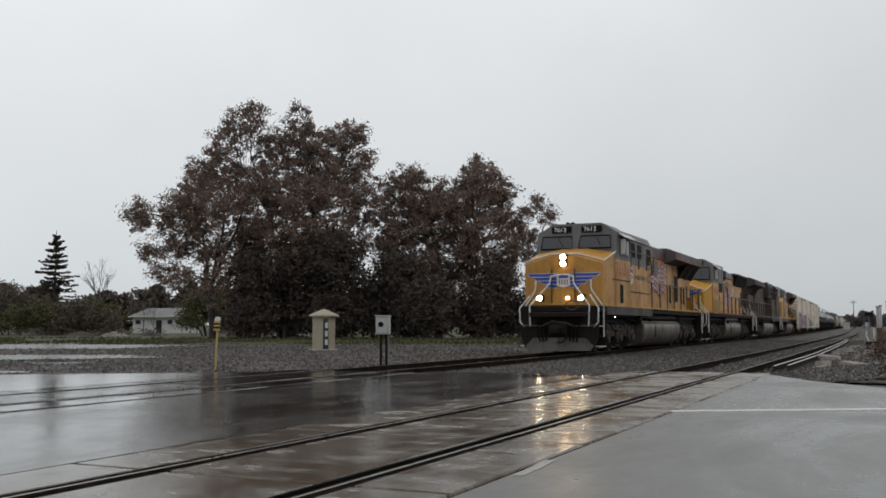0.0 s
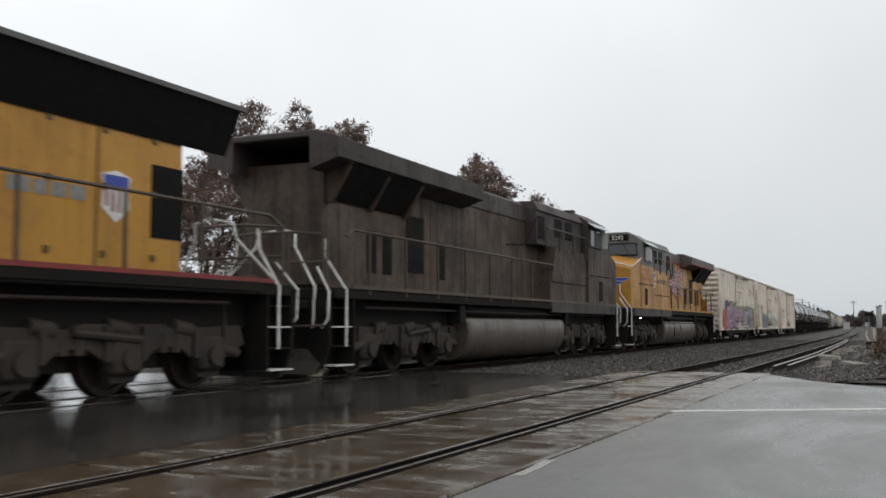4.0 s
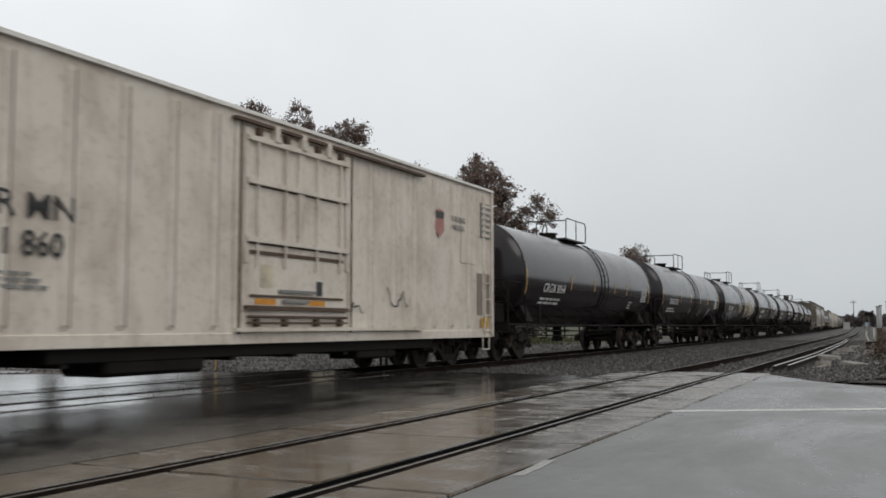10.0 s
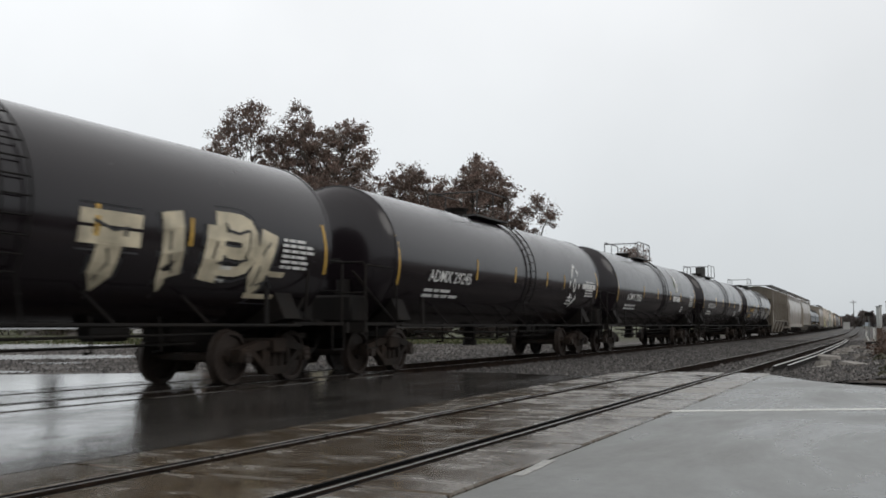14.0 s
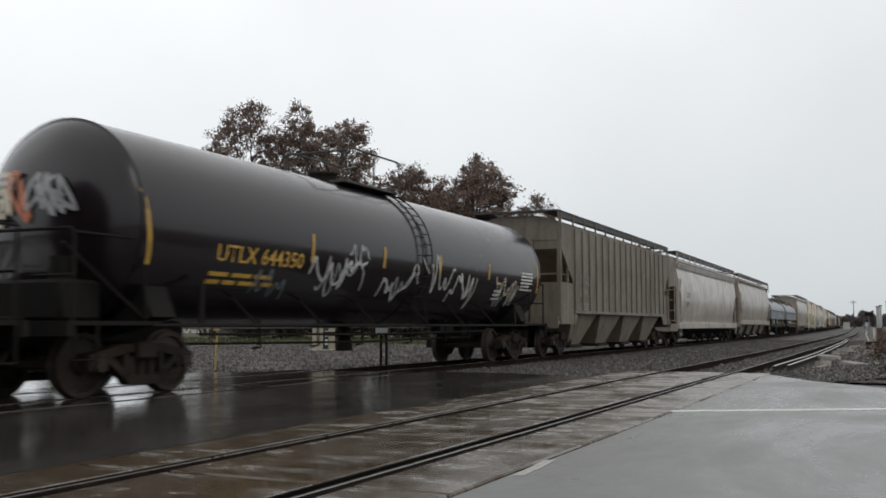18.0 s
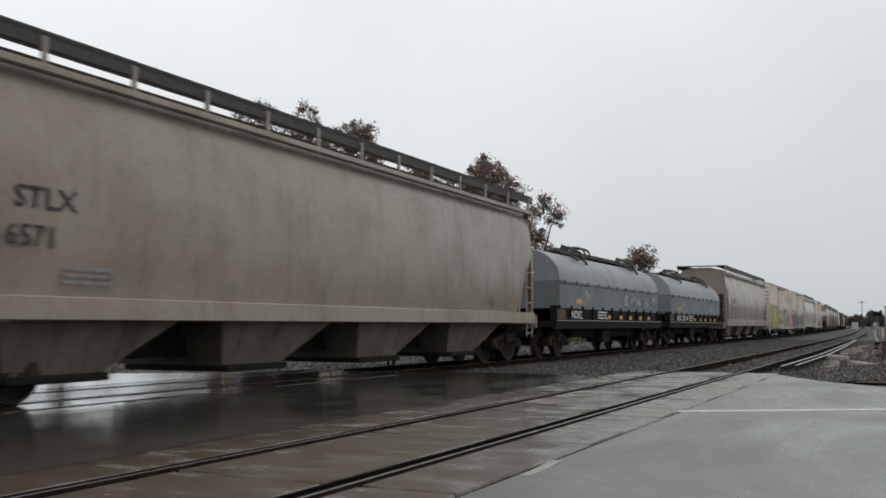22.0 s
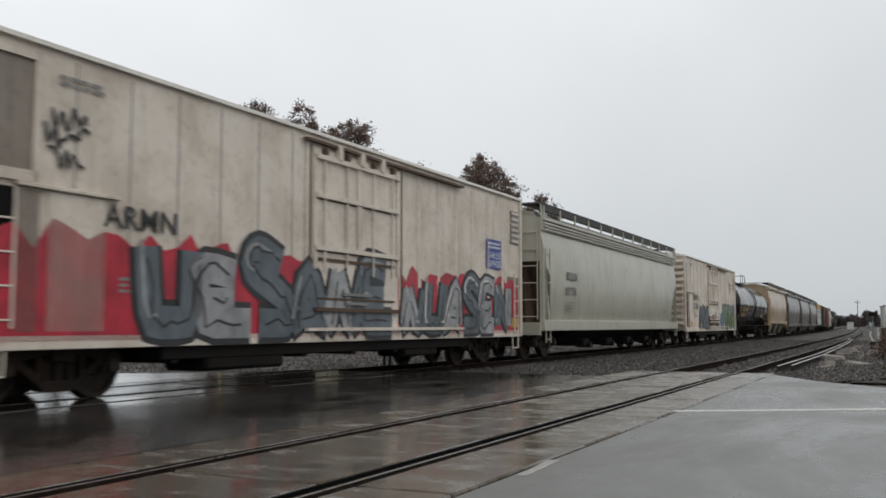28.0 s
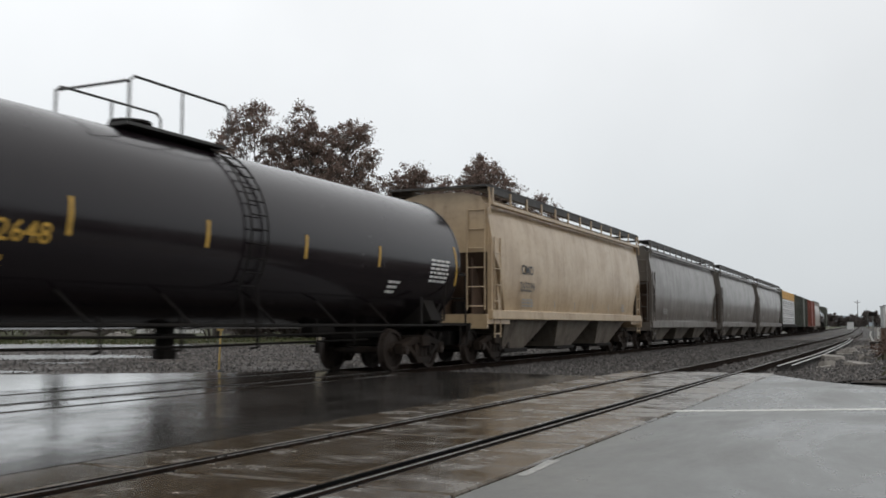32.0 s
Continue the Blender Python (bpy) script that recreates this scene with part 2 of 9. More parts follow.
k.colour(k.mix(k.ramp(k.noise(6, 4), 0.4, 0.7), (0.012, 0.009, 0.0075), (0.03, 0.02, 0.015))).put("Roughness", 0.8).put("Specular IOR Level", 0.02)
M_RAIL = k.mat
M_RAILTOP = plain("polished_rail_top", (0.34, 0.33, 0.32), 0.3, 0.8, 0.2)


def gravel(name, a, b, c, scale, rough=0.75):
    k = Nodes(name).world_place()
    v = k.node("ShaderNodeTexVoronoi", Scale=scale)
    k.link(k.coord, v.inputs["Vector"])
    tone = k.mix(k.ramp(v.outputs["Color"], 0.1, 0.9), a, b)
    k.colour(k.mix(k.ramp(k.noise(0.35, 6), 0.4, 0.65), tone, c))
    k.put("Roughness", k.ramp(k.noise(0.5, 4), 0.4, 0.65, rough, rough * 0.6)).put("Specular IOR Level", 0.15)
    k.bump(v.outputs["Distance"], 0.9, 0.03)
    return k.mat


M_BALLAST = gravel("wet_grey_ballast", (0.018, 0.016, 0.015), (0.07, 0.065, 0.062), (0.034, 0.029, 0.026), 11)
k = Nodes("ballast_stone")
one = k.island()
k.colour(k.mix(k.ramp(one, 0.7, 1.0), k.mix(k.ramp(one, 0.0, 0.7), (0.016, 0.0145, 0.0135), (0.06, 0.054, 0.05)), (0.14, 0.128, 0.118)))
k.put("Roughness", 0.55).put("Specular IOR Level", 0.3)
M_STONE = k.mat
k = Nodes("field_ground").world_place()
v = k.node("ShaderNodeTexVoronoi", Scale=9.0)
k.link(k.coord, v.inputs["Vector"])
stones = k.mix(k.ramp(v.outputs["Color"], 0.1, 0.9), (0.03, 0.026, 0.024), (0.12, 0.11, 0.104))
mud = k.mix(k.ramp(k.noise(0.25, 6), 0.4, 0.6), stones, (0.055, 0.044, 0.036))
turf = k.mix(k.ramp(k.noise(0.8, 5), 0.35, 0.65), (0.035, 0.042, 0.018), (0.062, 0.06, 0.028))
sep = k.node("ShaderNodeSeparateXYZ")
k.link(k.coord, sep.inputs[0])
out = k.math("ADD", k.math("MULTIPLY", sep.outputs["X"], -0.58), k.math("MULTIPLY", sep.outputs["Y"], 0.81))
out = k.math("ADD", out, k.ramp(k.noise(0.12, 4), 0, 1, -7, 7))
west = k.ramp(sep.outputs["X"], -24, -17, 1, 0)
k.colour(k.mix(k.math("MULTIPLY", k.ramp(out, 58, 63), west), mud, turf))
k.put("Roughness", k.ramp(k.noise(0.6, 4), 0.4, 0.6, 0.85, 0.55)).put("Specular IOR Level", 0.15)
k.bump(v.outputs["Distance"], 0.8, 0.04)
M_FIELD = k.mat
k = Nodes("puddle_water").world_place()
k.colour((0.03, 0.028, 0.025)).put("Roughness", 0.26).put("IOR", 1.33)
k.bump(k.noise(2.2, 4), 0.5, 0.02)
M_WATER = k.mat
M_TIE = plain("creosoted_timber", (0.045, 0.036, 0.03), 0.8, vary=0.4)

# ---------------------------------------------------------------- ground, road and tracks
rnd = random.Random(7)
ground = Mesh()
steps = [-1500, -700, -300, -150, -80, -50, -30, -15, 0, 15, 30, 60, 120, 300, 700, 1500]
n = len(steps)
for y in steps:
    for x in steps:
        ground.v.append((x, y + 30, -0.17))
ground.f = [(j * n + i, j * n + i + 1, (j + 1) * n + i + 1, (j + 1) * n + i) for j in range(n - 1) for i in range(n - 1)]
tagged(part("ground", ground, M_FIELD, smooth=0), "wet gravel lot with muddy patches and grass behind", "ground", kind="structure")


def slab(name, outline, material, label, top=-0.012, deep=0.3):
    return tagged(part(name, Mesh().prism(outline, top - deep, top, "z"), material, smooth=0), label, "road", kind="structure")


slab("road_concrete", [(-2.425, -14), (-2.425, 8), (-2.45, 15), (-2.48, 21.2), (-1.5, 19.1), (-0.3, 17.5), (3, 13.8), (8, 10), (40, -2), (40, -14)], M_CONCRETE,
     "damp pale concrete apron beside the crossing")
slab("road_between_tracks", [(-5.54, -14), (-5.57, 19.2), (-6.3, 19.1), (-7.6, 19.5), (-9.42, 19.5), (-9.4, -14)], M_ASPHALT,
     "wet asphalt between the two tracks")
slab("road_beyond", [(-12.56, -40), (-12.58, 17.9), (-14.1, 16.5), (-16.7, 14.5), (-22, 10.5), (-60, -14), (-60, -40)], M_ASPHALT_WET,
     "wet asphalt road beyond the far track")
line = Mesh().box(-2.45, 4.5, -0.075, 0.075, -0.012, -0.007)
tagged(part("road_marking", line, M_LINE, at=pose(-0.1, 11.7, 0, 0, 0, 31) @ pose(0, 1.2, 0)), "worn white stop line on the concrete", "road marking", kind="structure")


# flat pale strip laid on the concrete for the bevelled end of a panel
tagged(part("road_patch", Mesh().prism([(0, 0), (0.07, 0.02), (0.06, 0.4), (0.03, 0.85), (-0.05, 0.82), (-0.02, 0.4)], -0.012, -0.008, "z"), M_PATCH, smooth=0, at=pose(-2.40, 6.22, 0)), "pale worn strip of mortar at the edge of the concrete", "road patch", kind="structure")


def rail_run(line, side, s0, s1, parent):
    sec = [(-0.07, -0.17), (0.07, -0.17), (0.07, -0.155), (0.012, -0.13), (0.012, -0.045), (0.036, -0.035), (0.036, -0.006), (0.028, 0), (-0.028, 0),
           (-0.036, -0.006), (-0.036, -0.035), (-0.012, -0.045), (-0.012, -0.13), (-0.07, -0.155)]
    m, rings, s = Mesh(), [], s0
    while s <= s1:
        rings.append([on_line(s, line, side + a, b) for a, b in sec])
        s += 6 if s < 200 else 40
    m.loft(rings)
    rail = part("rail", m, M_RAIL, parent)
    # polished strip, kept narrow and east of centre to draw the rail's highlight
    top = Mesh()
    s = s0
    rings = []
    while s <= s1:
        rings.append([on_line(s, line, side + a, b) for a, b in ((0.008, 0.001), (0.03, 0.001), (0.03, 0.003), (0.008, 0.003))])
        s += 6 if s < 200 else 40
    part("running_band", top.loft(rings), M_RAILTOP, rail, "polished top of the rail")
    return rail


tie_mesh = Mesh().box(-1.3, 1.3, -0.115, 0.115, -0.36, -0.172, 0.012).data("tie")
spike_mesh = Mesh().box(-0.11, 0.11, -0.09, 0.09, -0.17, -0.152).box(-0.1, -0.075, -0.05, -0.02, -0.152, -0.125).box(0.075, 0.1, 0.02, 0.05, -0.152, -0.125).data("tie_plate")


def track(name, line, label, ties):
    t = thing(name, label, "railway track", kind="structure")
    for side in (-0.755, 0.755):
        rail_run(line, side, -60, 900, t)
    bed, rings, s = Mesh(), [], 19.0
    while s < 900:
        wob = lambda q: noise.noise((q * 3.1, s * 0.9, line)) * 0.01
        rings.append([on_line(s, line, q, -0.158 - max(0, abs(q) - 2.6) * 0.03 + wob(q))
                      for q in (-3.4, -2.4, -1.6, -1.0, -0.4, 0, 0.4, 1.0, 1.6, 2.4, 3.4)])
        s += 0.35 if s < 60 else 8
    bed.loft(rings, closed=False)
    tagged(part("ballast_bed", bed, M_BALLAST, t), "bed of wet grey crushed stone")
    for i in range(ties):
        s = 20.1 + i * 0.53
        tie = part("tie", tie_mesh, M_TIE, t, at=Matrix.Translation(on_line(s, line)) @ pose(0, 0, rnd.uniform(0.012, 0.024), 0, 0, math.degrees(heading(s)) + rnd.uniform(-0.6, 0.6)))
        if i < 70:
            for side in (-0.755, 0.755):
                part("tie_plate", spike_mesh, M_RAIL, tie, at=pose(side, 0, 0.004))
    return t


track("track_far", FAR, "main track of steel rails on timber ties and ballast", 220)
track("track_near", NEAR, "second track of steel rails on timber ties and ballast", 200)


def crossing(name, line, material, y1, label):
    c = thing(name, label, "level crossing", kind="structure")
    bed = Mesh().box(-1.5, 1.5, -14, y1, -0.3, -0.075)
    # black lips cover the panel faces, putting the flangeway's shade in as colour
    for lip in (-0.884, -0.654, 0.586, 0.806):
        bed.box(lip, lip + 0.028, -14, y1, -0.1, -0.01)
    part("rubber_bed", bed, M_RUBBER, c, at=Matrix.Translation((-line, 0, 0)))
    L = 2.7
    strips = [(-1.52, -0.885), (-0.63, 0.585), (0.835, 1.52)]
    for a, b in strips:
        shared = Mesh().box(a, b, 0.02, L - 0.02, -0.07, -0.004, 0.014).data("panel")
        y = 5.37 - 7 * L
        while y < y1 - 1:
            part("panel", shared, material, c, at=Matrix.Translation(on_line(y, line, 0, rnd.uniform(-0.004, 0.002))))
            y += L
    return c


crossing("crossing_near", NEAR, M_PANEL, 20.0, "stained wet concrete panels between the rails")
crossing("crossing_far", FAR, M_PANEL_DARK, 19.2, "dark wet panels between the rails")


def puddle(x, y, rx, ry, turn, seed):
    r = random.Random(seed)
    pts = []
    for i in range(28):
        a = 2 * math.pi * i / 28
        w = 1 + 0.45 * noise.noise((math.cos(a) * 1.3 + seed, math.sin(a) * 1.3, seed)) + r.uniform(-0.08, 0.08)
        pts.append((math.cos(a) * rx * w, math.sin(a) * ry * w))
    tagged(part("puddle", Mesh().prism(pts, -0.01, 0.006, "z"), M_WATER, smooth=0, at=pose(x, y, -0.166, 0, 0, turn)), "shallow puddle on the gravel reflecting the sky", "puddle", "puddles")


WATER = []
for i, (right, deep, wide, long) in enumerate([(-23.5, 55, 10.5, 6.6), (-13.4, 55.5, 2.6, 0.9), (-16.4, 36, 5.6, 2.6), (-11.9, 30.3, 1.1, 0.45), (-12.2, 24.4, 2.0, 0.9), (-15.6, 27, 1.8, 0.5), (-10.4, 38.5, 1.0, 0.4), (-30, 44, 7, 2.5)]):
    puddle(-math.sin(radians(25.087)) * deep + math.cos(radians(25.087)) * right, math.cos(radians(25.087)) * deep + math.sin(radians(25.087)) * right, wide, long, 25, i + 3)
    WATER.append((-math.sin(radians(25.087)) * deep + math.cos(radians(25.087)) * right, math.cos(radians(25.087)) * deep + math.sin(radians(25.087)) * right, wide, long))
# ---------------------------------------------------------------- materials of the train
M_YELLOW = paint("armour_yellow_paint", (0.42, 0.205, 0.026), 0.38, (0.12, 0.052, 0.02), 0.62, 0.55)
M_YELLOW_FRESH = paint("bright_armour_yellow_paint", (0.45, 0.222, 0.016), 0.36, (0.17, 0.075, 0.02), 0.45, 0.45)
M_YELLOW_DIRTY = paint("sooty_yellow_paint", (0.062, 0.038, 0.022), 0.55, (0.02, 0.0145, 0.0125), 0.9, 0.8)
M_GREY = paint("harbour_grey_paint", (0.095, 0.093, 0.092), 0.45, (0.045, 0.038, 0.035), 0.5, 0.4)
M_GREY_DIRTY = paint("sooty_grey_paint", (0.042, 0.03, 0.029), 0.6, (0.02, 0.017, 0.015), 0.7, 0.4)
M_NUMBER = paint("faded_red_number_paint", (0.26, 0.03, 0.024), 0.5, (0.14, 0.06, 0.03), 0.3, 0.3)
M_SOOT = paint("sooty_brown_grey_paint", (0.075, 0.056, 0.052), 0.5, (0.035, 0.027, 0.025), 0.5, 0.4)
M_RED = paint("signal_red_paint", (0.19, 0.018, 0.017), 0.5, (0.06, 0.025, 0.02), 0.35, 0.3)
M_STRIPE = paint("orange_yellow_sill_stripe", (0.5, 0.24, 0.012), 0.45, (0.15, 0.07, 0.02), 0.5, 0.5)
M_BLUE = paint("deep_blue_paint", (0.03, 0.06, 0.32), 0.5, (0.06, 0.06, 0.1), 0.3, 0.3)
M_WHITEP = paint("white_paint", (0.7, 0.7, 0.68), 0.5, (0.2, 0.18, 0.15), 0.3, 0.3)
M_UNDER = paint("dusty_black_running_gear", (0.009, 0.008, 0.0075), 0.7, (0.022, 0.018, 0.015), 0.7, 0.3, spec=0.12)
M_TRUCK = paint("rusty_black_truck_frame", (0.014, 0.0115, 0.01), 0.7, (0.05, 0.034, 0.025), 0.7, 0.2, spec=0.12)
M_LTRUCK = paint("dusty_grey_brown_engine_truck", (0.03, 0.025, 0.022), 0.65, (0.075, 0.058, 0.046), 0.6, 0.3, spec=0.2)
M_WHEEL = plain("dark_steel_wheel", (0.03, 0.022, 0.018), 0.6, 0.0, 0.35, spec=0.2)
M_PLOUGH = paint("scraped_grey_plough_steel", (0.05, 0.042, 0.037), 0.5, (0.02, 0.016, 0.014), 0.7, 0.5)
M_TANKGREY = paint("dusty_grey_fuel_tank", (0.082, 0.066, 0.053), 0.38, (0.045, 0.034, 0.027), 0.6, 0.6)
M_DARK = plain("dark_recess", (0.008, 0.008, 0.008), 0.7, spec=0.1)
M_GLASS = plain("dark_tinted_glass", (0.035, 0.04, 0.045), 0.08, 0.0, 0.1, bump=0)
M_HAND = plain("white_handrail_paint", (0.6, 0.6, 0.57), 0.5)
M_HANDY = plain("grimy_dark_handrail_paint", (0.05, 0.036, 0.022), 0.5)
M_ORANGE = plain("orange_placard", (0.6, 0.25, 0.02), 0.5)
M_AMBER = plain("yellow_reflective_tape", (0.5, 0.3, 0.05), 0.5)
M_HEAD = lamp_glow("headlight_glass", (1.0, 0.7, 0.4), 52)
M_DITCH = lamp_glow("ditch_light_glass", (1.0, 0.82, 0.55), 70)
M_LAMPOFF = plain("unlit_lamp_glass", (0.55, 0.55, 0.52), 0.15, 0, 0.1, bump=0)
M_STEPLIGHT = lamp_glow("step_light_glass", (1.0, 0.93, 0.8), 6)
M_REEFER = paint("faded_white_reefer_paint", (0.67, 0.61, 0.53), 0.5, (0.24, 0.165, 0.105), 0.48, 0.18, dents=0.12)
M_REEFER_END = paint("rusty_stained_white_end_paint", (0.66, 0.59, 0.5), 0.55, (0.2, 0.12, 0.07), 0.6, 0.45, dents=0.12)
# taupe of the compartment panels, also the painted shade beside side posts
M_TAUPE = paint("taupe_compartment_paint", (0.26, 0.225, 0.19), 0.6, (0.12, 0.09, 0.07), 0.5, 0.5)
M_REEFER_ROOF = paint("pale_roof_paint", (0.75, 0.73, 0.68), 0.4, (0.35, 0.3, 0.24), 0.25, 0.2)
M_BLACKP = plain("black_stencil_paint", (0.02, 0.02, 0.02), 0.5)
M_STENCIL = plain("white_stencil_paint", (0.62, 0.62, 0.6), 0.5, vary=0.35, scale=20)
M_GREYST = plain("faint_grey_stencil_paint", (0.2, 0.2, 0.19), 0.5)
M_TANK = paint("glossy_black_tank_paint", (0.0085, 0.0058, 0.0075), 0.15, (0.016, 0.0115, 0.013), 0.22, 0.25, dents=0.008, coat=0.1, spec=0.36, gleam=0.08)
M_HOP_BROWN = paint("brown_grey_hopper_paint", (0.14, 0.119, 0.09), 0.5, (0.062, 0.044, 0.03), 0.5, 0.5)
M_HOP_GREY = paint("light_grey_hopper_paint", (0.365, 0.328, 0.287), 0.42, (0.12, 0.092, 0.072), 0.5, 0.35, coat=0.5, gleam=0.22)
M_HOP_TAN = paint("dusty_tan_hopper_paint", (0.262, 0.224, 0.178), 0.4, (0.115, 0.08, 0.054), 0.5, 0.3, coat=0.5, gleam=0.22)
M_HOP_GREEN = paint("pale_green_grey_hopper_paint", (0.41, 0.4, 0.328), 0.4, (0.19, 0.16, 0.115), 0.3, 0.22, coat=0.5, gleam=0.22)
M_HOP_BEIGE = paint("beige_hopper_paint", (0.41, 0.3, 0.178), 0.4, (0.16, 0.1, 0.055), 0.45, 0.35, coat=0.5, gleam=0.22)
M_HOP_DARK = paint("dark_grey_hopper_paint", (0.095, 0.08, 0.066), 0.4, (0.05, 0.04, 0.032), 0.45, 0.4, coat=0.5, gleam=0.2)
M_GRATE = plain("dark_galvanised_grating", (0.05, 0.048, 0.046), 0.6, 0.3)
M_COIL = paint("blue_grey_coil_hood_paint", (0.23, 0.245, 0.26), 0.42, (0.13, 0.13, 0.125), 0.35, 0.35)
M_COIL_SIDE = paint("slate_grey_coil_side_paint", (0.15, 0.165, 0.18), 0.5, (0.1, 0.1, 0.095), 0.4, 0.4)
M_BOX_GREEN = paint("dark_green_grey_boxcar_paint", (0.055, 0.06, 0.045), 0.6, (0.04, 0.035, 0.03), 0.5, 0.4)
M_BOX_RED = paint("red_brown_boxcar_paint", (0.2, 0.055, 0.035), 0.6, (0.08, 0.04, 0.03), 0.5, 0.4)
M_WRAP = plain("white_lumber_wrap", (0.6, 0.6, 0.6), 0.5, vary=0.3, scale=3)
M_LUMBER = plain("yellow_sawn_lumber", (0.5, 0.28, 0.07), 0.7, vary=0.3, scale=8)
SPRAY = {n: plain(n + "_spray_paint", c, 0.45, vary=0.4, scale=2.2, bump=0) for n, c in dict(
    black=(0.018, 0.018, 0.02), silver=(0.26, 0.265, 0.27), red=(0.38, 0.016, 0.035), pink=(0.31, 0.165, 0.26), violet=(0.2, 0.15, 0.22), orange=(0.42, 0.12, 0.05),
    yellow=(0.36, 0.32, 0.08), green=(0.085, 0.115, 0.03), leaf=(0.09, 0.2, 0.05), blue=(0.075, 0.15, 0.27), slate=(0.09, 0.11, 0.125), white=(0.45, 0.45, 0.43), cream=(0.5, 0.44, 0.32),
    teal=(0.12, 0.2, 0.18), brown=(0.16, 0.1, 0.07)).items()}

# ---------------------------------------------------------------- running gear
WHEELS = {0.457: [], 0.533: []}


def wheelset_mesh(r):
    m = Mesh()
    n = 28
    for sx in (-1, 1):
        prof = [(0.10, 0.86), (r * 0.30, 0.855), (r * 0.34, 0.80), (r * 0.80, 0.775), (r * 0.84, 0.825), (r - 0.01, 0.825), (r, 0.81), (r + 0.006, 0.715),
                (r + 0.03, 0.70), (r + 0.025, 0.675), (r * 0.84, 0.68), (r * 0.8, 0.74), (r * 0.34, 0.72), (0.10, 0.68)]
        m.loft([[(sx * x, q * math.cos(2 * math.pi * j / n), q * math.sin(2 * math.pi * j / n)) for j in range(n)] for q, x in prof])
        m.cyl((sx * 0.86, 0, 0), (sx * 1.17, 0, 0), 0.095, 12)
        for a in range(3):
            b = a * 2.094
            m.cyl((sx * 1.17, 0.05 * math.cos(b), 0.05 * math.sin(b)), (sx * 1.185, 0.05 * math.cos(b), 0.05 * math.sin(b)), 0.02, 6)
    return m.cyl((-0.7, 0, 0), (0.7, 0, 0), 0.085, 12).data("wheelset")


WHEELSET = {r: wheelset_mesh(r) for r in WHEELS}


def side_frame_mesh():
    m = Mesh()
    h = 0.889
    x0, x1 = 0.94, 1.12
    m.prism([(-h - 0.16, 0.60), (-h + 0.1, 0.66), (-0.42, 0.74), (0.42, 0.74), (h - 0.1, 0.66), (h + 0.16, 0.60), (h + 0.16, 0.52), (h - 0.2, 0.54), (0.34, 0.62), (-0.34, 0.62),
             (-h + 0.2, 0.54), (-h - 0.16, 0.52)], x0, x1, "x")
    m.prism([(-0.30, 0.16), (0.30, 0.16), (0.36, 0.24), (h - 0.16, 0.50), (h - 0.16, 0.58), (h - 0.26, 0.56), (0.28, 0.29), (-0.28, 0.29), (-h + 0.26, 0.56), (-h + 0.16, 0.58),
             (-h + 0.16, 0.50), (-0.36, 0.24)], x0, x1, "x")
    for s in (-1, 1):
        m.box(x0, x1, s * 0.36 - 0.04, s * 0.36 + 0.04, 0.26, 0.66)
        m.box(x0 - 0.03, x1 + 0.02, s * h - 0.13, s * h + 0.13, 0.5, 0.6, 0.02)
        m.box(x0, x1, s * (h + 0.13) - 0.035, s * (h + 0.13) + 0.035, 0.38, 0.55)
        m.box(x0, x1, s * (h - 0.14) - 0.035, s * (h - 0.14) + 0.035, 0.38, 0.55)
    for y in (-0.2, 0, 0.2):
        m.cyl((1.03, y, 0.29), (1.03, y, 0.56), 0.075, 10)
    return m


SIDE_FRAME = side_frame_mesh().data("side_frame")
SIDE_FRAME_W = Mesh()
SIDE_FRAME_W.v, SIDE_FRAME_W.f = [(-x, y, z) for x, y, z in side_frame_mesh().v], side_frame_mesh().f
SIDE_FRAME_W = SIDE_FRAME_W.data("side_frame")
BOLSTER = Mesh().box(-1.2, 1.2, -0.2, 0.2, 0.52, 0.78, 0.03).box(-0.9, 0.9, -1.1, -1.04, 0.42, 0.5).box(-0.9, 0.9, 1.04, 1.1, 0.42, 0.5).cyl((0, 0, 0.7), (0, 0, 0.92), 0.2, 14).data("truck")


def wheelset(parent, y, r, turned=0):
    w = part("wheelset", WHEELSET[r], M_WHEEL, parent)
    w.matrix_parent_inverse = pose(0, y, r, 0, 0, turned)
    WHEELS[r].append(w)


def truck(car, y):
    t = part("truck", BOLSTER, M_TRUCK, car, at=pose(0, y, 0))
    part("side_frame", SIDE_FRAME, M_TRUCK, t)
    part("side_frame", SIDE_FRAME_W, M_TRUCK, t)
    for q in (-0.889, 0.889):
        wheelset(t, q, 0.457)
    return t


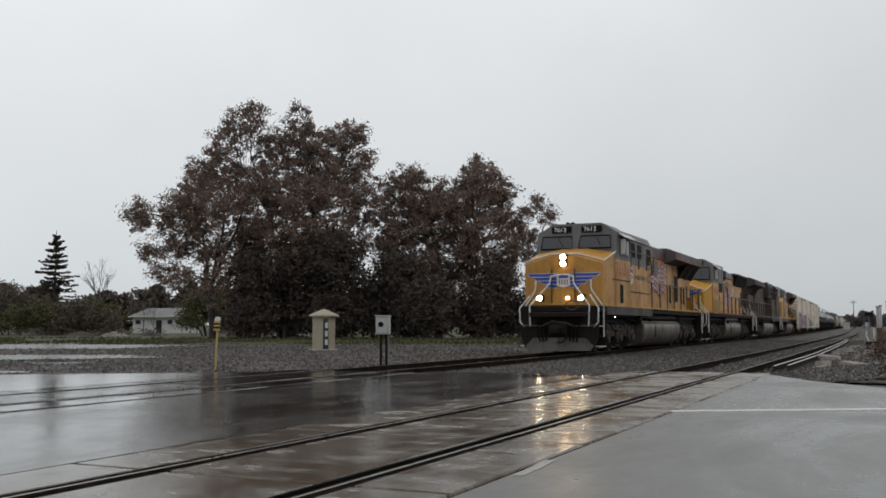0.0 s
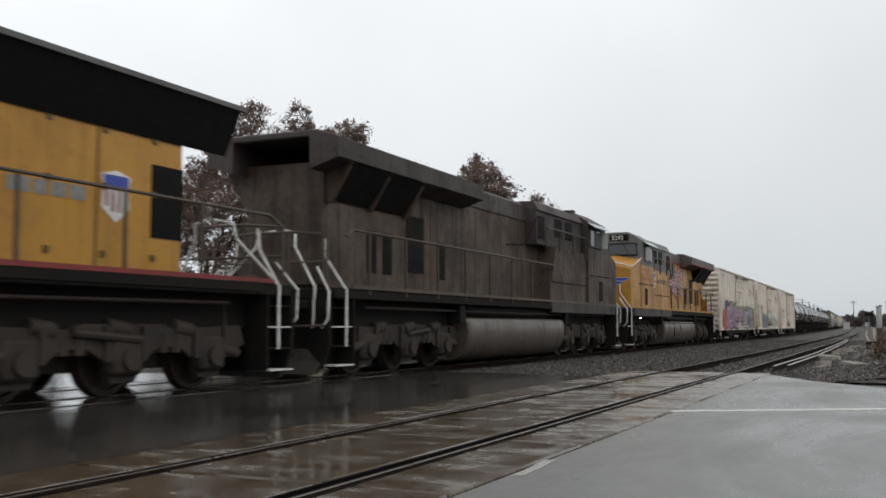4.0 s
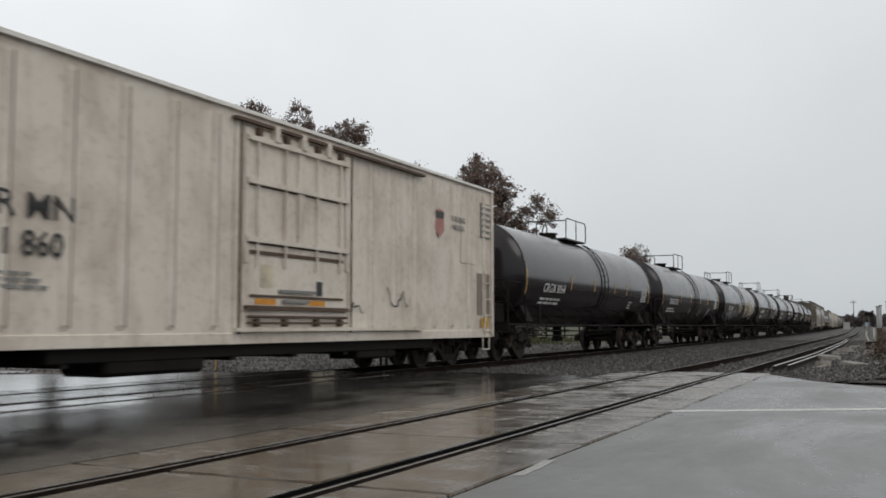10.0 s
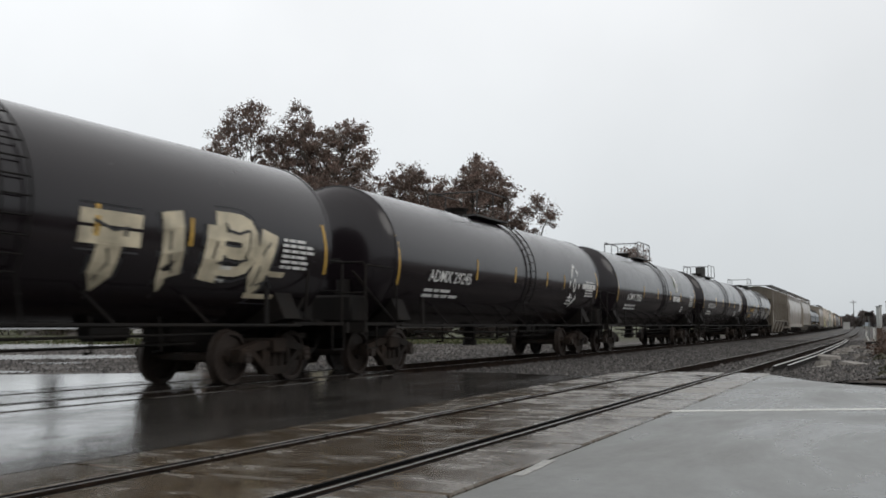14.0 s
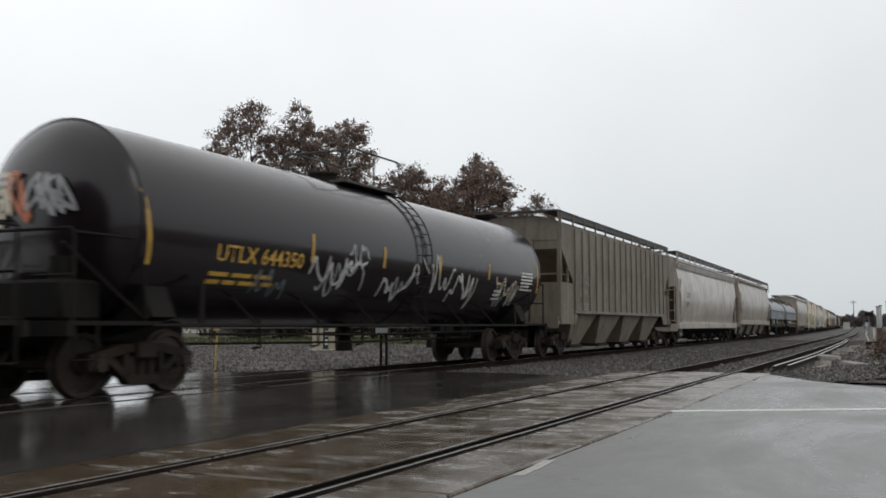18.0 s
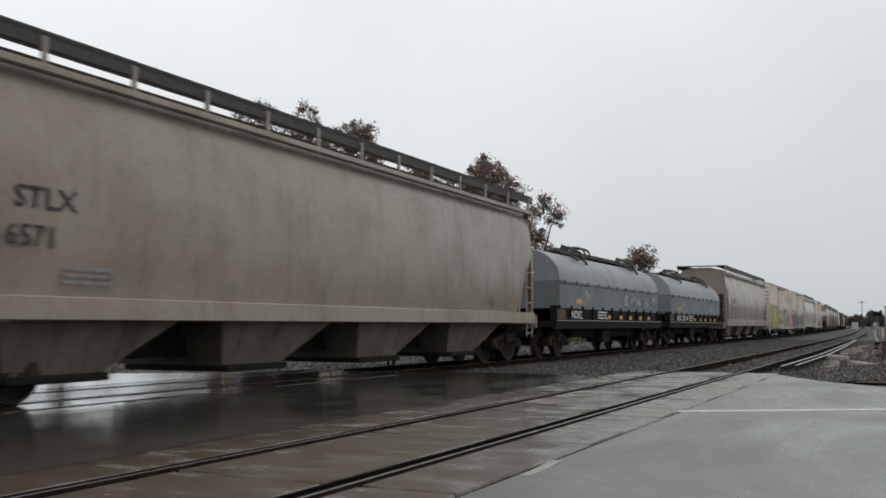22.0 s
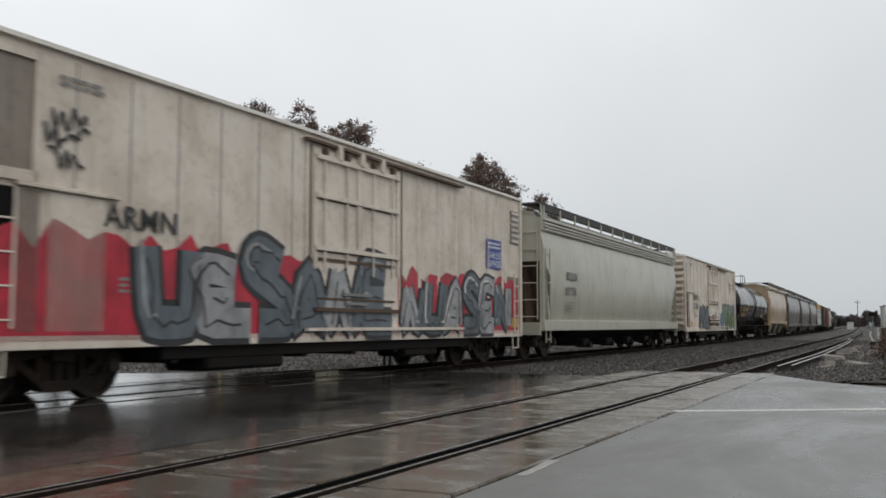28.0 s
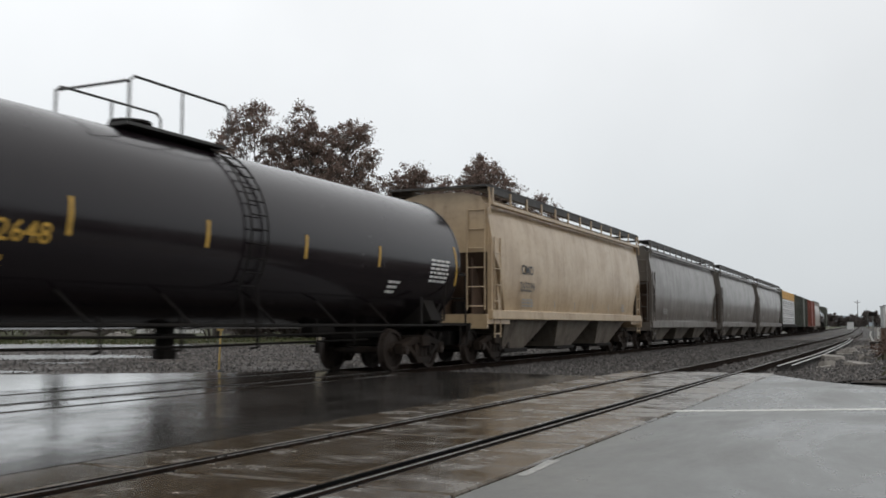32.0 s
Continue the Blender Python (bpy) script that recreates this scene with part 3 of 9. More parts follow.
def loco_frame_mesh(sx):
    m = Mesh()
    a, b = sorted((sx * 0.98, sx * 1.16))
    m.prism([(-2.75, 0.7), (-2.62, 1.0), (-1.0, 0.94), (-0.8, 1.02), (0.8, 1.02), (1.0, 0.94), (2.62, 1.0), (2.75, 0.7), (2.4, 0.56), (1.4, 0.52), (1.15, 0.68), (0.7, 0.68), (0.45, 0.54), (-0.45, 0.54),
             (-0.7, 0.68), (-1.15, 0.68), (-1.4, 0.52), (-2.4, 0.56)], a, b, "x")
    c, d = sorted((sx * 1.0, sx * 1.26))
    for y in (-1.85, 0, 1.85):
        m.box(c, d, y - 0.3, y + 0.3, 0.3, 0.84, 0.06)
        m.prism([(y - 0.42, 0.76), (y + 0.42, 0.76), (y + 0.24, 0.2), (y - 0.24, 0.2)], *sorted((sx * 1.0, sx * 1.14)), "x")
        m.cyl((sx * 1.24, y, 0.53), (sx * 1.33, y, 0.53), 0.16, 14)
        for q in (-0.36, 0.36):
            m.box(*sorted((sx * 1.14, sx * 1.22)), y + q - 0.05, y + q + 0.05, 0.5, 0.98)
    for y in (-0.95, 0.95):
        m.cyl((sx * 1.1, y - 0.14, 0.6), (sx * 1.1, y - 0.14, 0.88), 0.1, 10)
        m.cyl((sx * 1.1, y + 0.14, 0.6), (sx * 1.1, y + 0.14, 0.88), 0.1, 10)
    m.cyl((sx * 1.2, -1.0, 0.9), (sx * 1.26, 0.2, 0.8), 0.06, 8)
    m.cyl((sx * 1.18, -2.5, 0.55), (sx * 1.18, -2.1, 0.62), 0.09, 10)
    m.cyl((sx * 1.18, 2.1, 0.62), (sx * 1.18, 2.5, 0.55), 0.09, 10)
    return m.data("side_frame")


LOCO_FRAMES = [loco_frame_mesh(1), loco_frame_mesh(-1)]
LOCO_BOLSTER = Mesh().box(-0.95, 0.95, -2.6, 2.6, 0.62, 0.9, 0.04).box(-0.6, 0.6, -0.6, 0.6, 0.85, 1.25, 0.05).box(-0.62, 0.62, -1.6, -0.3, 0.35, 0.85).box(-0.62, 0.62, 0.3, 1.6, 0.35, 0.85).data("truck")


def loco_truck(car, y, reverse):
    t = part("truck", LOCO_BOLSTER, M_LTRUCK, car, at=pose(0, y, 0))
    for me in LOCO_FRAMES:
        part("side_frame", me, M_LTRUCK, t)
    for q in (-1.85, 0, 1.85):
        wheelset(t, q, 0.533, 180 if reverse else 0)


COUPLER = Mesh().box(-0.11, 0.11, 0.14, 1.0, 0.74, 0.94, 0.02).box(-0.17, 0.15, -0.07, 0.22, 0.71, 0.99, 0.04).tube([(0.3, 0.5, 0.8), (0.32, 0.3, 0.55), (0.25, 0.05, 0.4), (0.1, -0.02, 0.42)], 0.035).data("coupler")


def couplers(car, L):
    part("coupler", COUPLER, M_UNDER, car, at=pose(0, -L / 2 + 0.06, 0))
    part("coupler", COUPLER, M_UNDER, car, at=pose(0, L / 2 - 0.06, 0, 0, 0, 180))


def ladder_mesh(width, z0, z1, step=0.38, r=0.016, face="x", stand=0.0):
    """A ladder in the y-z plane (face x) or the x-z plane (face y)."""
    m = Mesh()
    put = (lambda a, b: (stand, a, b)) if face == "x" else (lambda a, b: (a, stand, b))
    for a in (-width / 2, width / 2):
        m.tube([put(a, z0), put(a, z1)], r * 1.3, 5)
    z = z0 + 0.1
    while z < z1:
        m.tube([put(-width / 2, z), put(width / 2, z)], r, 5)
        z += step
    return m


# ---------------------------------------------------------------- painted marks
def ribbon(m, pts, w, x, wrap=None):
    """A flat stroke of width w along points (y, z)."""
    pts = [Vector((a, b)) for a, b in pts]
    left, right = [], []
    for i, p in enumerate(pts):
        d = pts[min(i + 1, len(pts) - 1)] - pts[max(i - 1, 0)]
        d = d.normalized() if d.length > 1e-6 else Vector((1, 0))
        q = Vector((-d.y, d.x)) * w / 2
        left.append(p + q), right.append(p - q)
    put = wrap or (lambda y, z: x)
    out = []
    for a, b in zip(left, right):
        out += [(put(a.x, a.y), a.x, a.y), (put(b.x, b.y), b.x, b.y)]
    n = len(m.v)
    m.v += out
    m.f += [(n + 2 * i, n + 2 * i + 1, n + 2 * i + 3, n + 2 * i + 2) for i in range(len(pts) - 1)]


STROKES = [
    [[(0.1, 0), (0.15, 1)], [(0.15, 1), (0.8, 0.9), (0.75, 0.55), (0.15, 0.5)], [(0.4, 0.5), (0.9, 0)]],
    [[(0.5, 0.02), (0.1, 0.3), (0.12, 0.75), (0.5, 1), (0.9, 0.7), (0.88, 0.25), (0.5, 0.02)]],
    [[(0.1, 0), (0.12, 1)], [(0.12, 1), (0.8, 0)], [(0.8, 0), (0.88, 1)]],
    [[(0.85, 0.95), (0.15, 0.95), (0.15, 0.05), (0.9, 0.05)], [(0.15, 0.5), (0.7, 0.52)]],
    [[(0.05, 0), (0.45, 1), (0.9, 0)], [(0.22, 0.36), (0.7, 0.38)]],
    [[(0.85, 0.85), (0.4, 1), (0.15, 0.75), (0.8, 0.4), (0.75, 0.1), (0.1, 0.08)]],
    [[(0.12, 0), (0.12, 1)], [(0.12, 0.45), (0.85, 0.98)], [(0.3, 0.55), (0.9, 0)]],
    [[(0.1, 1), (0.2, 0.1), (0.75, 0.05), (0.88, 1)]],
    [[(0.05, 0.95), (0.95, 0.95)], [(0.5, 0.95), (0.42, 0.0)]],
    [[(0.55, 1.0), (0.42, 0.0)]],
    [[(0.2, 0), (0.25, 0.95)], [(0.25, 0.95), (0.85, 0.92), (0.85, 0.5), (0.25, 0.48)]],
    [[(0.3, 1), (0.25, 0.5), (0.2, 0.06)], [(0.2, 0.06), (0.85, 0.05)]],
]


def curve_pts(pts, k=4):
    out = []
    for i in range(len(pts) - 1):
        p0, p1, p2, p3 = (pts[max(i - 1, 0)], pts[i], pts[i + 1], pts[min(i + 2, len(pts) - 1)])
        for j in range(k):
            t = j / k
            out.append(tuple(0.5 * (2 * p1[c] + (p2[c] - p0[c]) * t + (2 * p0[c] - 5 * p1[c] + 4 * p2[c] - p3[c]) * t * t + (3 * p1[c] - p0[c] - 3 * p2[c] + p3[c]) * t ** 3) for c in (0, 1)))
    return out + [pts[-1]]


def graffiti(car, y0, y1, z0, z1, x, fills, count, seed, edge="black", back=None, shine=None, fat=0.32, wrap=None, word=None, tops=None, foot=None):
    """Spray-painted lettering of no certain words: a cloud behind, dark outlines, coloured fills and highlights."""
    r = random.Random(seed)
    at_x = lambda dx: (lambda y, z: (wrap(y, z) if wrap else x) + dx)
    w = (y1 - y0) / count
    h = z1 - z0
    fat = fat * min(w, h) * 1.15
    if back:
        m = Mesh()
        i, y = 0, y0 - 0.3 * w
        while y < y1 + 0.3 * w:
            lift = r.uniform(-0.05, 0.3) * h
            top = [(y, z0 - 0.02), (y + r.uniform(-0.1, 0.1), z0 + h * 0.6), (y + r.uniform(-0.1, 0.2), z1 + lift)]
            ribbon(m, top, w * 0.34, 0, at_x(0.0001 * i))
            y += w * 0.2
            i += 1
        tagged(part("graffiti_cloud", m, SPRAY[back], car, smooth=0), kind="stuff")
    outline, shade, light, inner = Mesh(), [Mesh() for _ in fills], Mesh(), Mesh()
    for i in range(count):
        shape = STROKES[word[i % len(word)] if word else r.randrange(len(STROKES))]
        lean = r.uniform(-0.35, 0.35)
        spur = [(r.uniform(0, 1), r.uniform(0.5, 1.1)), (r.uniform(-0.2, 1.2), r.uniform(0.2, 0.8)), (r.uniform(-0.3, 1.3), r.uniform(-0.1, 0.3))]
        shape = shape + ([] if word else [spur])
        if tops:
            flare = Mesh()
            for a in (0.1, 0.25, 0.42, 0.6, 0.78, 0.92):
                c = y0 + w * (i + a)
                ribbon(flare, [(c, z1 - 0.1 * h), (c + r.uniform(-0.1, 0.1) * w, z1 + 0.12 * h), (c + r.uniform(-0.2, 0.2) * w, z1 + r.uniform(0.12, 0.3) * h)], w * 0.17, 0, at_x(0.002 + 0.0002 * i))
            tagged(part("graffiti_flare", flare, SPRAY[tops[i % len(tops)]], car, smooth=0), kind="stuff")
        dz, sc = r.uniform(-0.08, 0.1) * h, r.uniform(0.85, 1.1)
        for j, st in enumerate(shape):
            pts = [(y0 + w * (i + a * 1.02 + (b - 0.5) * lean), z0 + dz + h * sc * b) for a, b in curve_pts(st)]
            floor = lambda q: [(a, max(b, z0 + fat * 0.5)) for a, b in q]
            pts = floor(pts)
            ribbon(outline, pts, fat * 1.4, 0, at_x(0.004 + 0.0003 * (i * 3 + j)))
            if fat > 0.16:
                ribbon(inner, [(a + fat * r.uniform(-0.2, 0.2), b + fat * r.uniform(-0.2, 0.2)) for a, b in pts[1:-1]], fat * 0.09, 0, at_x(0.0215 + 0.0003 * j))
            ribbon(shade[(i + (j > 1)) % len(fills)], pts, fat, 0, at_x(0.016 + 0.0003 * j))
            low = [p for p in pts if p[1] < z0 + 0.42 * h]
            if foot and len(low) > 1:
                ribbon(shade[0 if foot == fills[0] else fills.index(foot)], low, fat * 0.98, 0, at_x(0.0185 + 0.0003 * j))
            if shine:
                ribbon(light, [(a - fat * 0.22, b + fat * 0.2) for a, b in pts[:max(2, len(pts) // 2)]], fat * 0.14, 0, at_x(0.019 + 0.0003 * j))
    tagged(part("graffiti_outline", outline, SPRAY[edge], car, smooth=0), kind="stuff")
    for f, m in zip(fills, shade):
        if m.v:
            tagged(part("graffiti_fill", m, SPRAY[f], car, smooth=0), kind="stuff")
    if inner.v:
        tagged(part("graffiti_line", inner, SPRAY[edge], car, smooth=0), kind="stuff")
    if shine:
        tagged(part("graffiti_highlight", light, SPRAY[shine], car, smooth=0), kind="stuff")


def scribble(car, y, z, size, x, colour, seed, wrap=None, width=0.035, n=9):
    r = random.Random(seed)
    m = Mesh()
    pts = [(y + i / n * size * 2.2 + r.uniform(-0.12, 0.12) * size, z + r.uniform(0, 1) * size) for i in range(n)]
    ribbon(m, curve_pts(pts, 5), width, 0, (lambda a, b: wrap(a, b) + 0.006) if wrap else (lambda a, b: x))
    part("graffiti_tag", m, SPRAY[colour], car, smooth=0)


def bars(car, y, z, wide, high, rows, x, material, wrap=None, name="small_print", seed=1):
    """Rows of print too small to read."""
    r = random.Random(seed)
    m = Mesh()
    for i in range(rows):
        zz = z + high * (rows - i - 0.5) / rows
        a = y
        while a < y + wide * r.uniform(0.7, 1):
            b = min(a + r.uniform(0.12, 0.3) * wide, y + wide)
            ribbon(m, [(a, zz), (b, zz)], high / rows * 0.55, x, (lambda p, q: wrap(p, q) + 0.005) if wrap else None)
            a = b + 0.05 * wide
    tagged(part(name, m, material, car, smooth=0), kind="stuff")


def patch(car, name, y0, y1, z0, z1, x, material, wrap=None, label="", lean=0.0):
    m = Mesh()
    n = 6 if wrap else 1
    for i in range(n + 1):
        z = z0 + (z1 - z0) * i / n
        for y in (y0, y1):
            m.v.append(((wrap(y, z) + 0.006) if wrap else x, y + lean * (z - z0), z))
    m.f = [(2 * i, 2 * i + 1, 2 * i + 3, 2 * i + 2) for i in range(n)]
    return part(name, m, material, car, label, smooth=0)


M_FADERED = plain("faded_red_emblem_paint", (0.36, 0.15, 0.12), 0.5, vary=0.3, scale=8)


def shield(car, y, z, w, h, x, faded=False):
    """A shield: a blue head over red and white stripes."""
    s = part("emblem", Mesh().prism([(y, z + h * 0.28), (y + w / 2, z), (y + w, z + h * 0.28), (y + w * 0.94, z + h * 0.66), (y + w * 1.02, z + h * 0.9), (y + w / 2, z + h), (y - w * 0.02, z + h * 0.9),
                                     (y + w * 0.06, z + h * 0.66)], x, x + 0.004, "x"), M_FADERED if faded else M_WHITEP, car, "faded red shield emblem with a dark head" if faded else "shield emblem in blue, white and red", smooth=0)
    m = Mesh()
    for i in range(4):
        a = y + w * (0.12 + 0.22 * i)
        m.box(x + 0.004, x + 0.007, a, a + w * 0.1, z + h * (0.2 if i in (1, 2) else 0.3), z + h * 0.62)
    if not faded:
        part("emblem_stripes", m, M_RED, s)
    part("emblem_head", Mesh().box(x + 0.004, x + 0.007, y + w * 0.06, y + w * 0.94, z + h * 0.66, z + h * 0.9), M_BLACKP if faded else M_BLUE, s)
    return s
# ---------------------------------------------------------------- locomotives
MOVING = []


def flag(loco, y, z, w, h, x):
    """A waving flag painted on the hood: wavy stripes and a blue corner."""
    f = None
    wave = lambda a: 0.09 * h * math.sin(a * 9.0) + 0.05 * h * math.sin(a * 17.0 + 1)
    for i in range(13):
        m = Mesh()
        z1, z0 = z + h * (1 - i / 13.0), z + h * (1 - (i + 1) / 13.0)
        n = 16
        start = 0.42 if i < 6 else -0.04 * (i - 5)
        for j in range(n + 1):
            a = start + (1 - start + 0.06 * math.sin(i * 1.9)) * j / n
            droop = -0.12 * h * a * (0.3 + i / 13.0)
            m.v += [(x + 0.0002 * i, y + w * a, z0 + wave(a) + droop), (x + 0.0002 * i, y + w * a, z1 + wave(a) + droop)]
        m.f = [(2 * j, 2 * j + 2, 2 * j + 3, 2 * j + 1) for j in range(n)]
        s = part("flag_stripe", m, M_FLAGRED if i % 2 == 0 else M_FLAGWHITE, loco, smooth=0)
    m = Mesh()
    for j in range(9):
        a = 0.02 + 0.42 * j / 8
        m.v += [(x + 0.006, y + w * (a + 0.04), z + h * 0.54 + wave(a)), (x + 0.006, y + w * (a * 0.85 + 0.1), z + h * 1.06 + wave(a) * 0.5)]
    m.f = [(2 * j, 2 * j + 2, 2 * j + 3, 2 * j + 1) for j in range(8)]
    c = part("flag_corner", m, M_FLAGBLUE, loco, smooth=0)
    stars = Mesh()
    for i in range(5):
        for j in range(6):
            yy, zz = y + w * (0.1 + 0.06 * j), z + h * (0.6 + 0.085 * i) + wave(0.06 * j)
            stars.box(x + 0.007, x + 0.009, yy - 0.02, yy + 0.02, zz - 0.02, zz + 0.02)
    part("flag_stars", stars, M_FLAGWHITE, c)


M_FLAGRED = paint("faded_red_flag_paint", (0.26, 0.04, 0.045), 0.5, (0.16, 0.08, 0.05), 0.4, 0.4)
M_FLAGWHITE = paint("faded_white_flag_paint", (0.38, 0.36, 0.36), 0.5, (0.22, 0.17, 0.12), 0.4, 0.4)
M_FLAGBLUE = paint("faded_blue_flag_paint", (0.06, 0.08, 0.105), 0.5, (0.1, 0.08, 0.06), 0.35, 0.4)


def rail_line(loco, pts, r, material, name="handrail"):
    return part(name, Mesh().tube(pts, r, 6), material, loco)


def steps(loco, y, sy, sx, body):
    """A corner stepwell with four treads; sy points to the near end of the engine."""
    well = part("step_well", Mesh().box(*sorted((sx * 1.0, sx * 1.08)), y - 0.38, y + 0.38, 0.3, 1.5).box(*sorted((sx * 1.08, sx * 1.5)), y + sy * 0.38 - 0.02, y + sy * 0.38 + 0.02, 0.25, 1.5), body, loco)
    for i in range(4):
        z = 0.24 + i * 0.36
        part("tread", Mesh().box(*sorted((sx * 1.06, sx * (1.52 - 0.03 * i))), y - 0.34, y + 0.34, z, z + 0.025), M_UNDER if i % 2 else M_HAND, well, "worn step")


def wings(loco, y, z, w, lean=None):
    """Winged emblem across the nose: a blue centre and blue bars outlined in white, spread to both sides."""
    e = part("nose_emblem", Mesh().prism([(-0.24, z - 0.28), (0, z - 0.36), (0.24, z - 0.28), (0.27, z + 0.02), (0.2, z + 0.14), (-0.2, z + 0.14), (-0.27, z + 0.02)], y - 0.004, y, "y"), M_WHITEP, loco,
             "winged shield emblem in blue and white", smooth=0)
    part("emblem_centre", Mesh().box(-0.19, 0.19, y - 0.008, y - 0.004, z - 0.02, z + 0.1), M_BLUE, e)
    m = Mesh()
    for i in range(4):
        m.box(-0.17 + 0.1 * i, -0.13 + 0.1 * i, y - 0.008, y - 0.004, z - 0.26, z - 0.05)
    part("emblem_stripes", m, M_RED, e)
    for sx in (-1, 1):
        white, blue = Mesh(), Mesh()
        for i in range(4):
            z1 = z + 0.16 - 0.135 * i
            far_ = w * (1 - 0.17 * i) / 2
            p = [(sx * 0.24, z1 - 0.118), (sx * (far_ - 0.14), z1 - 0.112), (sx * far_, z1), (sx * 0.26, z1)]
            white.prism([(a, b + (0.012 if b == z1 else -0.012)) for a, b in p], y - 0.003, y, "y")
            blue.prism([(a * 0.985, b) for a, b in p], y - 0.007, y - 0.003, "y")
        wing = part("emblem_wing", white, M_WHITEP, e, smooth=0)
        part("emblem_wing", blue, M_BLUE, e, smooth=0)


def louvres(loco, y0, y1, z0, z1, x, material, rows, name="louvre_panel", label=""):
    base = part(name, Mesh().box(x - 0.05, x + 0.012, y0, y1, z0, z1, 0.01), material, loco, label)
    m = Mesh()
    for i in range(rows):
        z = z0 + (z1 - z0) * (i + 0.5) / rows
        m.box(x + 0.012, x + 0.03, y0 + 0.06, y1 - 0.06, z - (z1 - z0) / rows * 0.15, z + (z1 - z0) / rows * 0.15)
    part("louvre", m, M_DARK if material is M_DARK else M_LOUVRE, base)


# slats take a dark brown that paints the shade between louvres
M_LOUVRE = plain("shadowed_louvre", (0.1, 0.065, 0.02), 0.6)


def nose_and_cab(loco, U, yellow, grey, ge, lit, number):
    f = 1.15 if ge else 1.35
    c0, c1 = (2.62, 5.0) if ge else (2.5, 4.75)
    top = 4.76
    # nose: a blunt five-sided hood whose top rises to the windscreen
    r1 = [(-1.5, 1.74), (1.5, 1.74), (1.5, 3.34), (0.5, 3.62), (-0.5, 3.62), (-1.5, 3.34)] if ge else [(-1.3, 1.74), (1.3, 1.74), (1.3, 3.0), (0.6, 3.34), (-0.6, 3.34), (-1.3, 3.0)]
    r0 = [(a * (0.985 if ge else 0.93), b if b < 2 else b - 0.1) for a, b in r1]
    r2 = [(-1.54, 1.74), (1.54, 1.74), (1.54, 3.78 if ge else 3.45), (0.5, 3.95 if ge else 3.74), (-0.5, 3.95 if ge else 3.74), (-1.54, 3.78 if ge else 3.45)]
    rings = [[(a, U(u), b) for a, b in r] for u, r in ((f, r0), (f + 0.12, r1), (c0 + 0.25, r2))]
    part("nose", Mesh().loft(rings), yellow, loco, "blunt yellow nose")
    e, ez = (1.5, 3.35) if ge else (1.3, 3.01)
    part("nose_edge", Mesh().tube([(-e, U(f + 0.1), ez), (-0.5, U(f + 0.06), 3.62 if ge else 3.35), (0.5, U(f + 0.06), 3.62 if ge else 3.35), (e, U(f + 0.1), ez), (1.54, U(c0 + 0.2), 3.79 if ge else 3.47)], 0.024), M_HAND, loco, "pale edge of the nose")
    for x in (-0.44, 0.44):
        part("nose_grab", Mesh().tube([(x, U(f), 1.85), (x, U(f) - 0.06, 1.9), (x, U(f) - 0.06, 3.0), (x, U(f), 3.05)], 0.02), M_DARK, loco)
    # cab
    lower = [(-1.55, 1.74), (1.55, 1.74), (1.55, 3.5), (-1.55, 3.5)]
    part("cab_side", Mesh().loft([[(a, U(u), b) for a, b in lower] for u in (c0, c1)]), yellow, loco, "yellow lower cab")
    up = lambda z0, z1: [(-1.55, z0), (1.55, z0), (1.55, z1 - 0.36), (0.95, z1), (-0.95, z1), (-1.55, z1 - 0.36)]
    cab = Mesh()
    prof = up(3.5, top + 0.14)
    cab.loft([[(a, U(c0 + 0.02 + 0.3 * (b - 3.5) / 1.4), b) for a, b in prof], [(a, U(c1), b) for a, b in prof]])
    part("cab_upper", cab, grey, loco, "grey upper cab and roof")
    lean = lambda z: U(c0 + 0.02 + 0.3 * (z - 3.5) / 1.4)
    for a, b in ((-1.38, -0.12), (0.12, 1.38)):
        z0, z1 = 3.92 if ge else 3.68, 4.4
        pane = Mesh().prism([(a + 0.02, z0), (b - 0.02, z0), (b, z0 + 0.06), (b - 0.08, z1), (a + 0.08, z1), (a, z0 + 0.06)], 0, 0.02, "y")
        pane.v = [(x, lean(z) - 0.03 + y, z) for x, y, z in pane.v]
        w = part("windscreen", pane, M_GLASS, loco, "tinted windscreen with a dark rubber frame")
        fr = Mesh().tube([(a, lean(z0) - 0.02, z0), (b, lean(z0) - 0.02, z0), (b - 0.06, lean(z1) - 0.02, z1), (a + 0.06, lean(z1) - 0.02, z1), (a, lean(z0) - 0.02, z0)], 0.035)
        part("windscreen_frame", fr, M_DARK, w)
        part("wiper", Mesh().tube([((a + b) / 2, lean(z1) - 0.06, z1 + 0.02), ((a + b) / 2 + 0.25, lean(z0 + 0.1) - 0.06, z0 + 0.1)], 0.012), M_DARK, w)
    for x0 in (-0.98, 0.2):
        nb = part("number_board", Mesh().box(x0, x0 + 0.78, lean(4.66) - 0.07, lean(4.66) + 0.1, 4.54, 4.80, 0.015), M_DARK, loco, "black number board with white digits")
        lettering(number, nb, M_STENCIL, x0 + 0.09, lean(4.66) - 0.075, 4.58, 0.18, FRONT)
    for sx in (-1, 1):
        wy0, wy1 = c0 + 0.72, c1 - 0.15
        w = part("cab_window", Mesh().box(*sorted((sx * 1.54, sx * 1.565)), U(wy0), U(wy1), 3.72, 4.3), M_GLASS, loco, "sliding cab side windows")
        fr = Mesh()
        for y in (wy0, (wy0 + wy1) / 2 + 0.1, wy1):
            fr.box(*sorted((sx * 1.55, sx * 1.59)), U(y) - 0.03, U(y) + 0.03, 3.7, 4.32)
        fr.box(*sorted((sx * 1.55, sx * 1.59)), U(wy0), U(wy1), 3.68, 3.73).box(*sorted((sx * 1.55, sx * 1.59)), U(wy0), U(wy1), 4.29, 4.33)
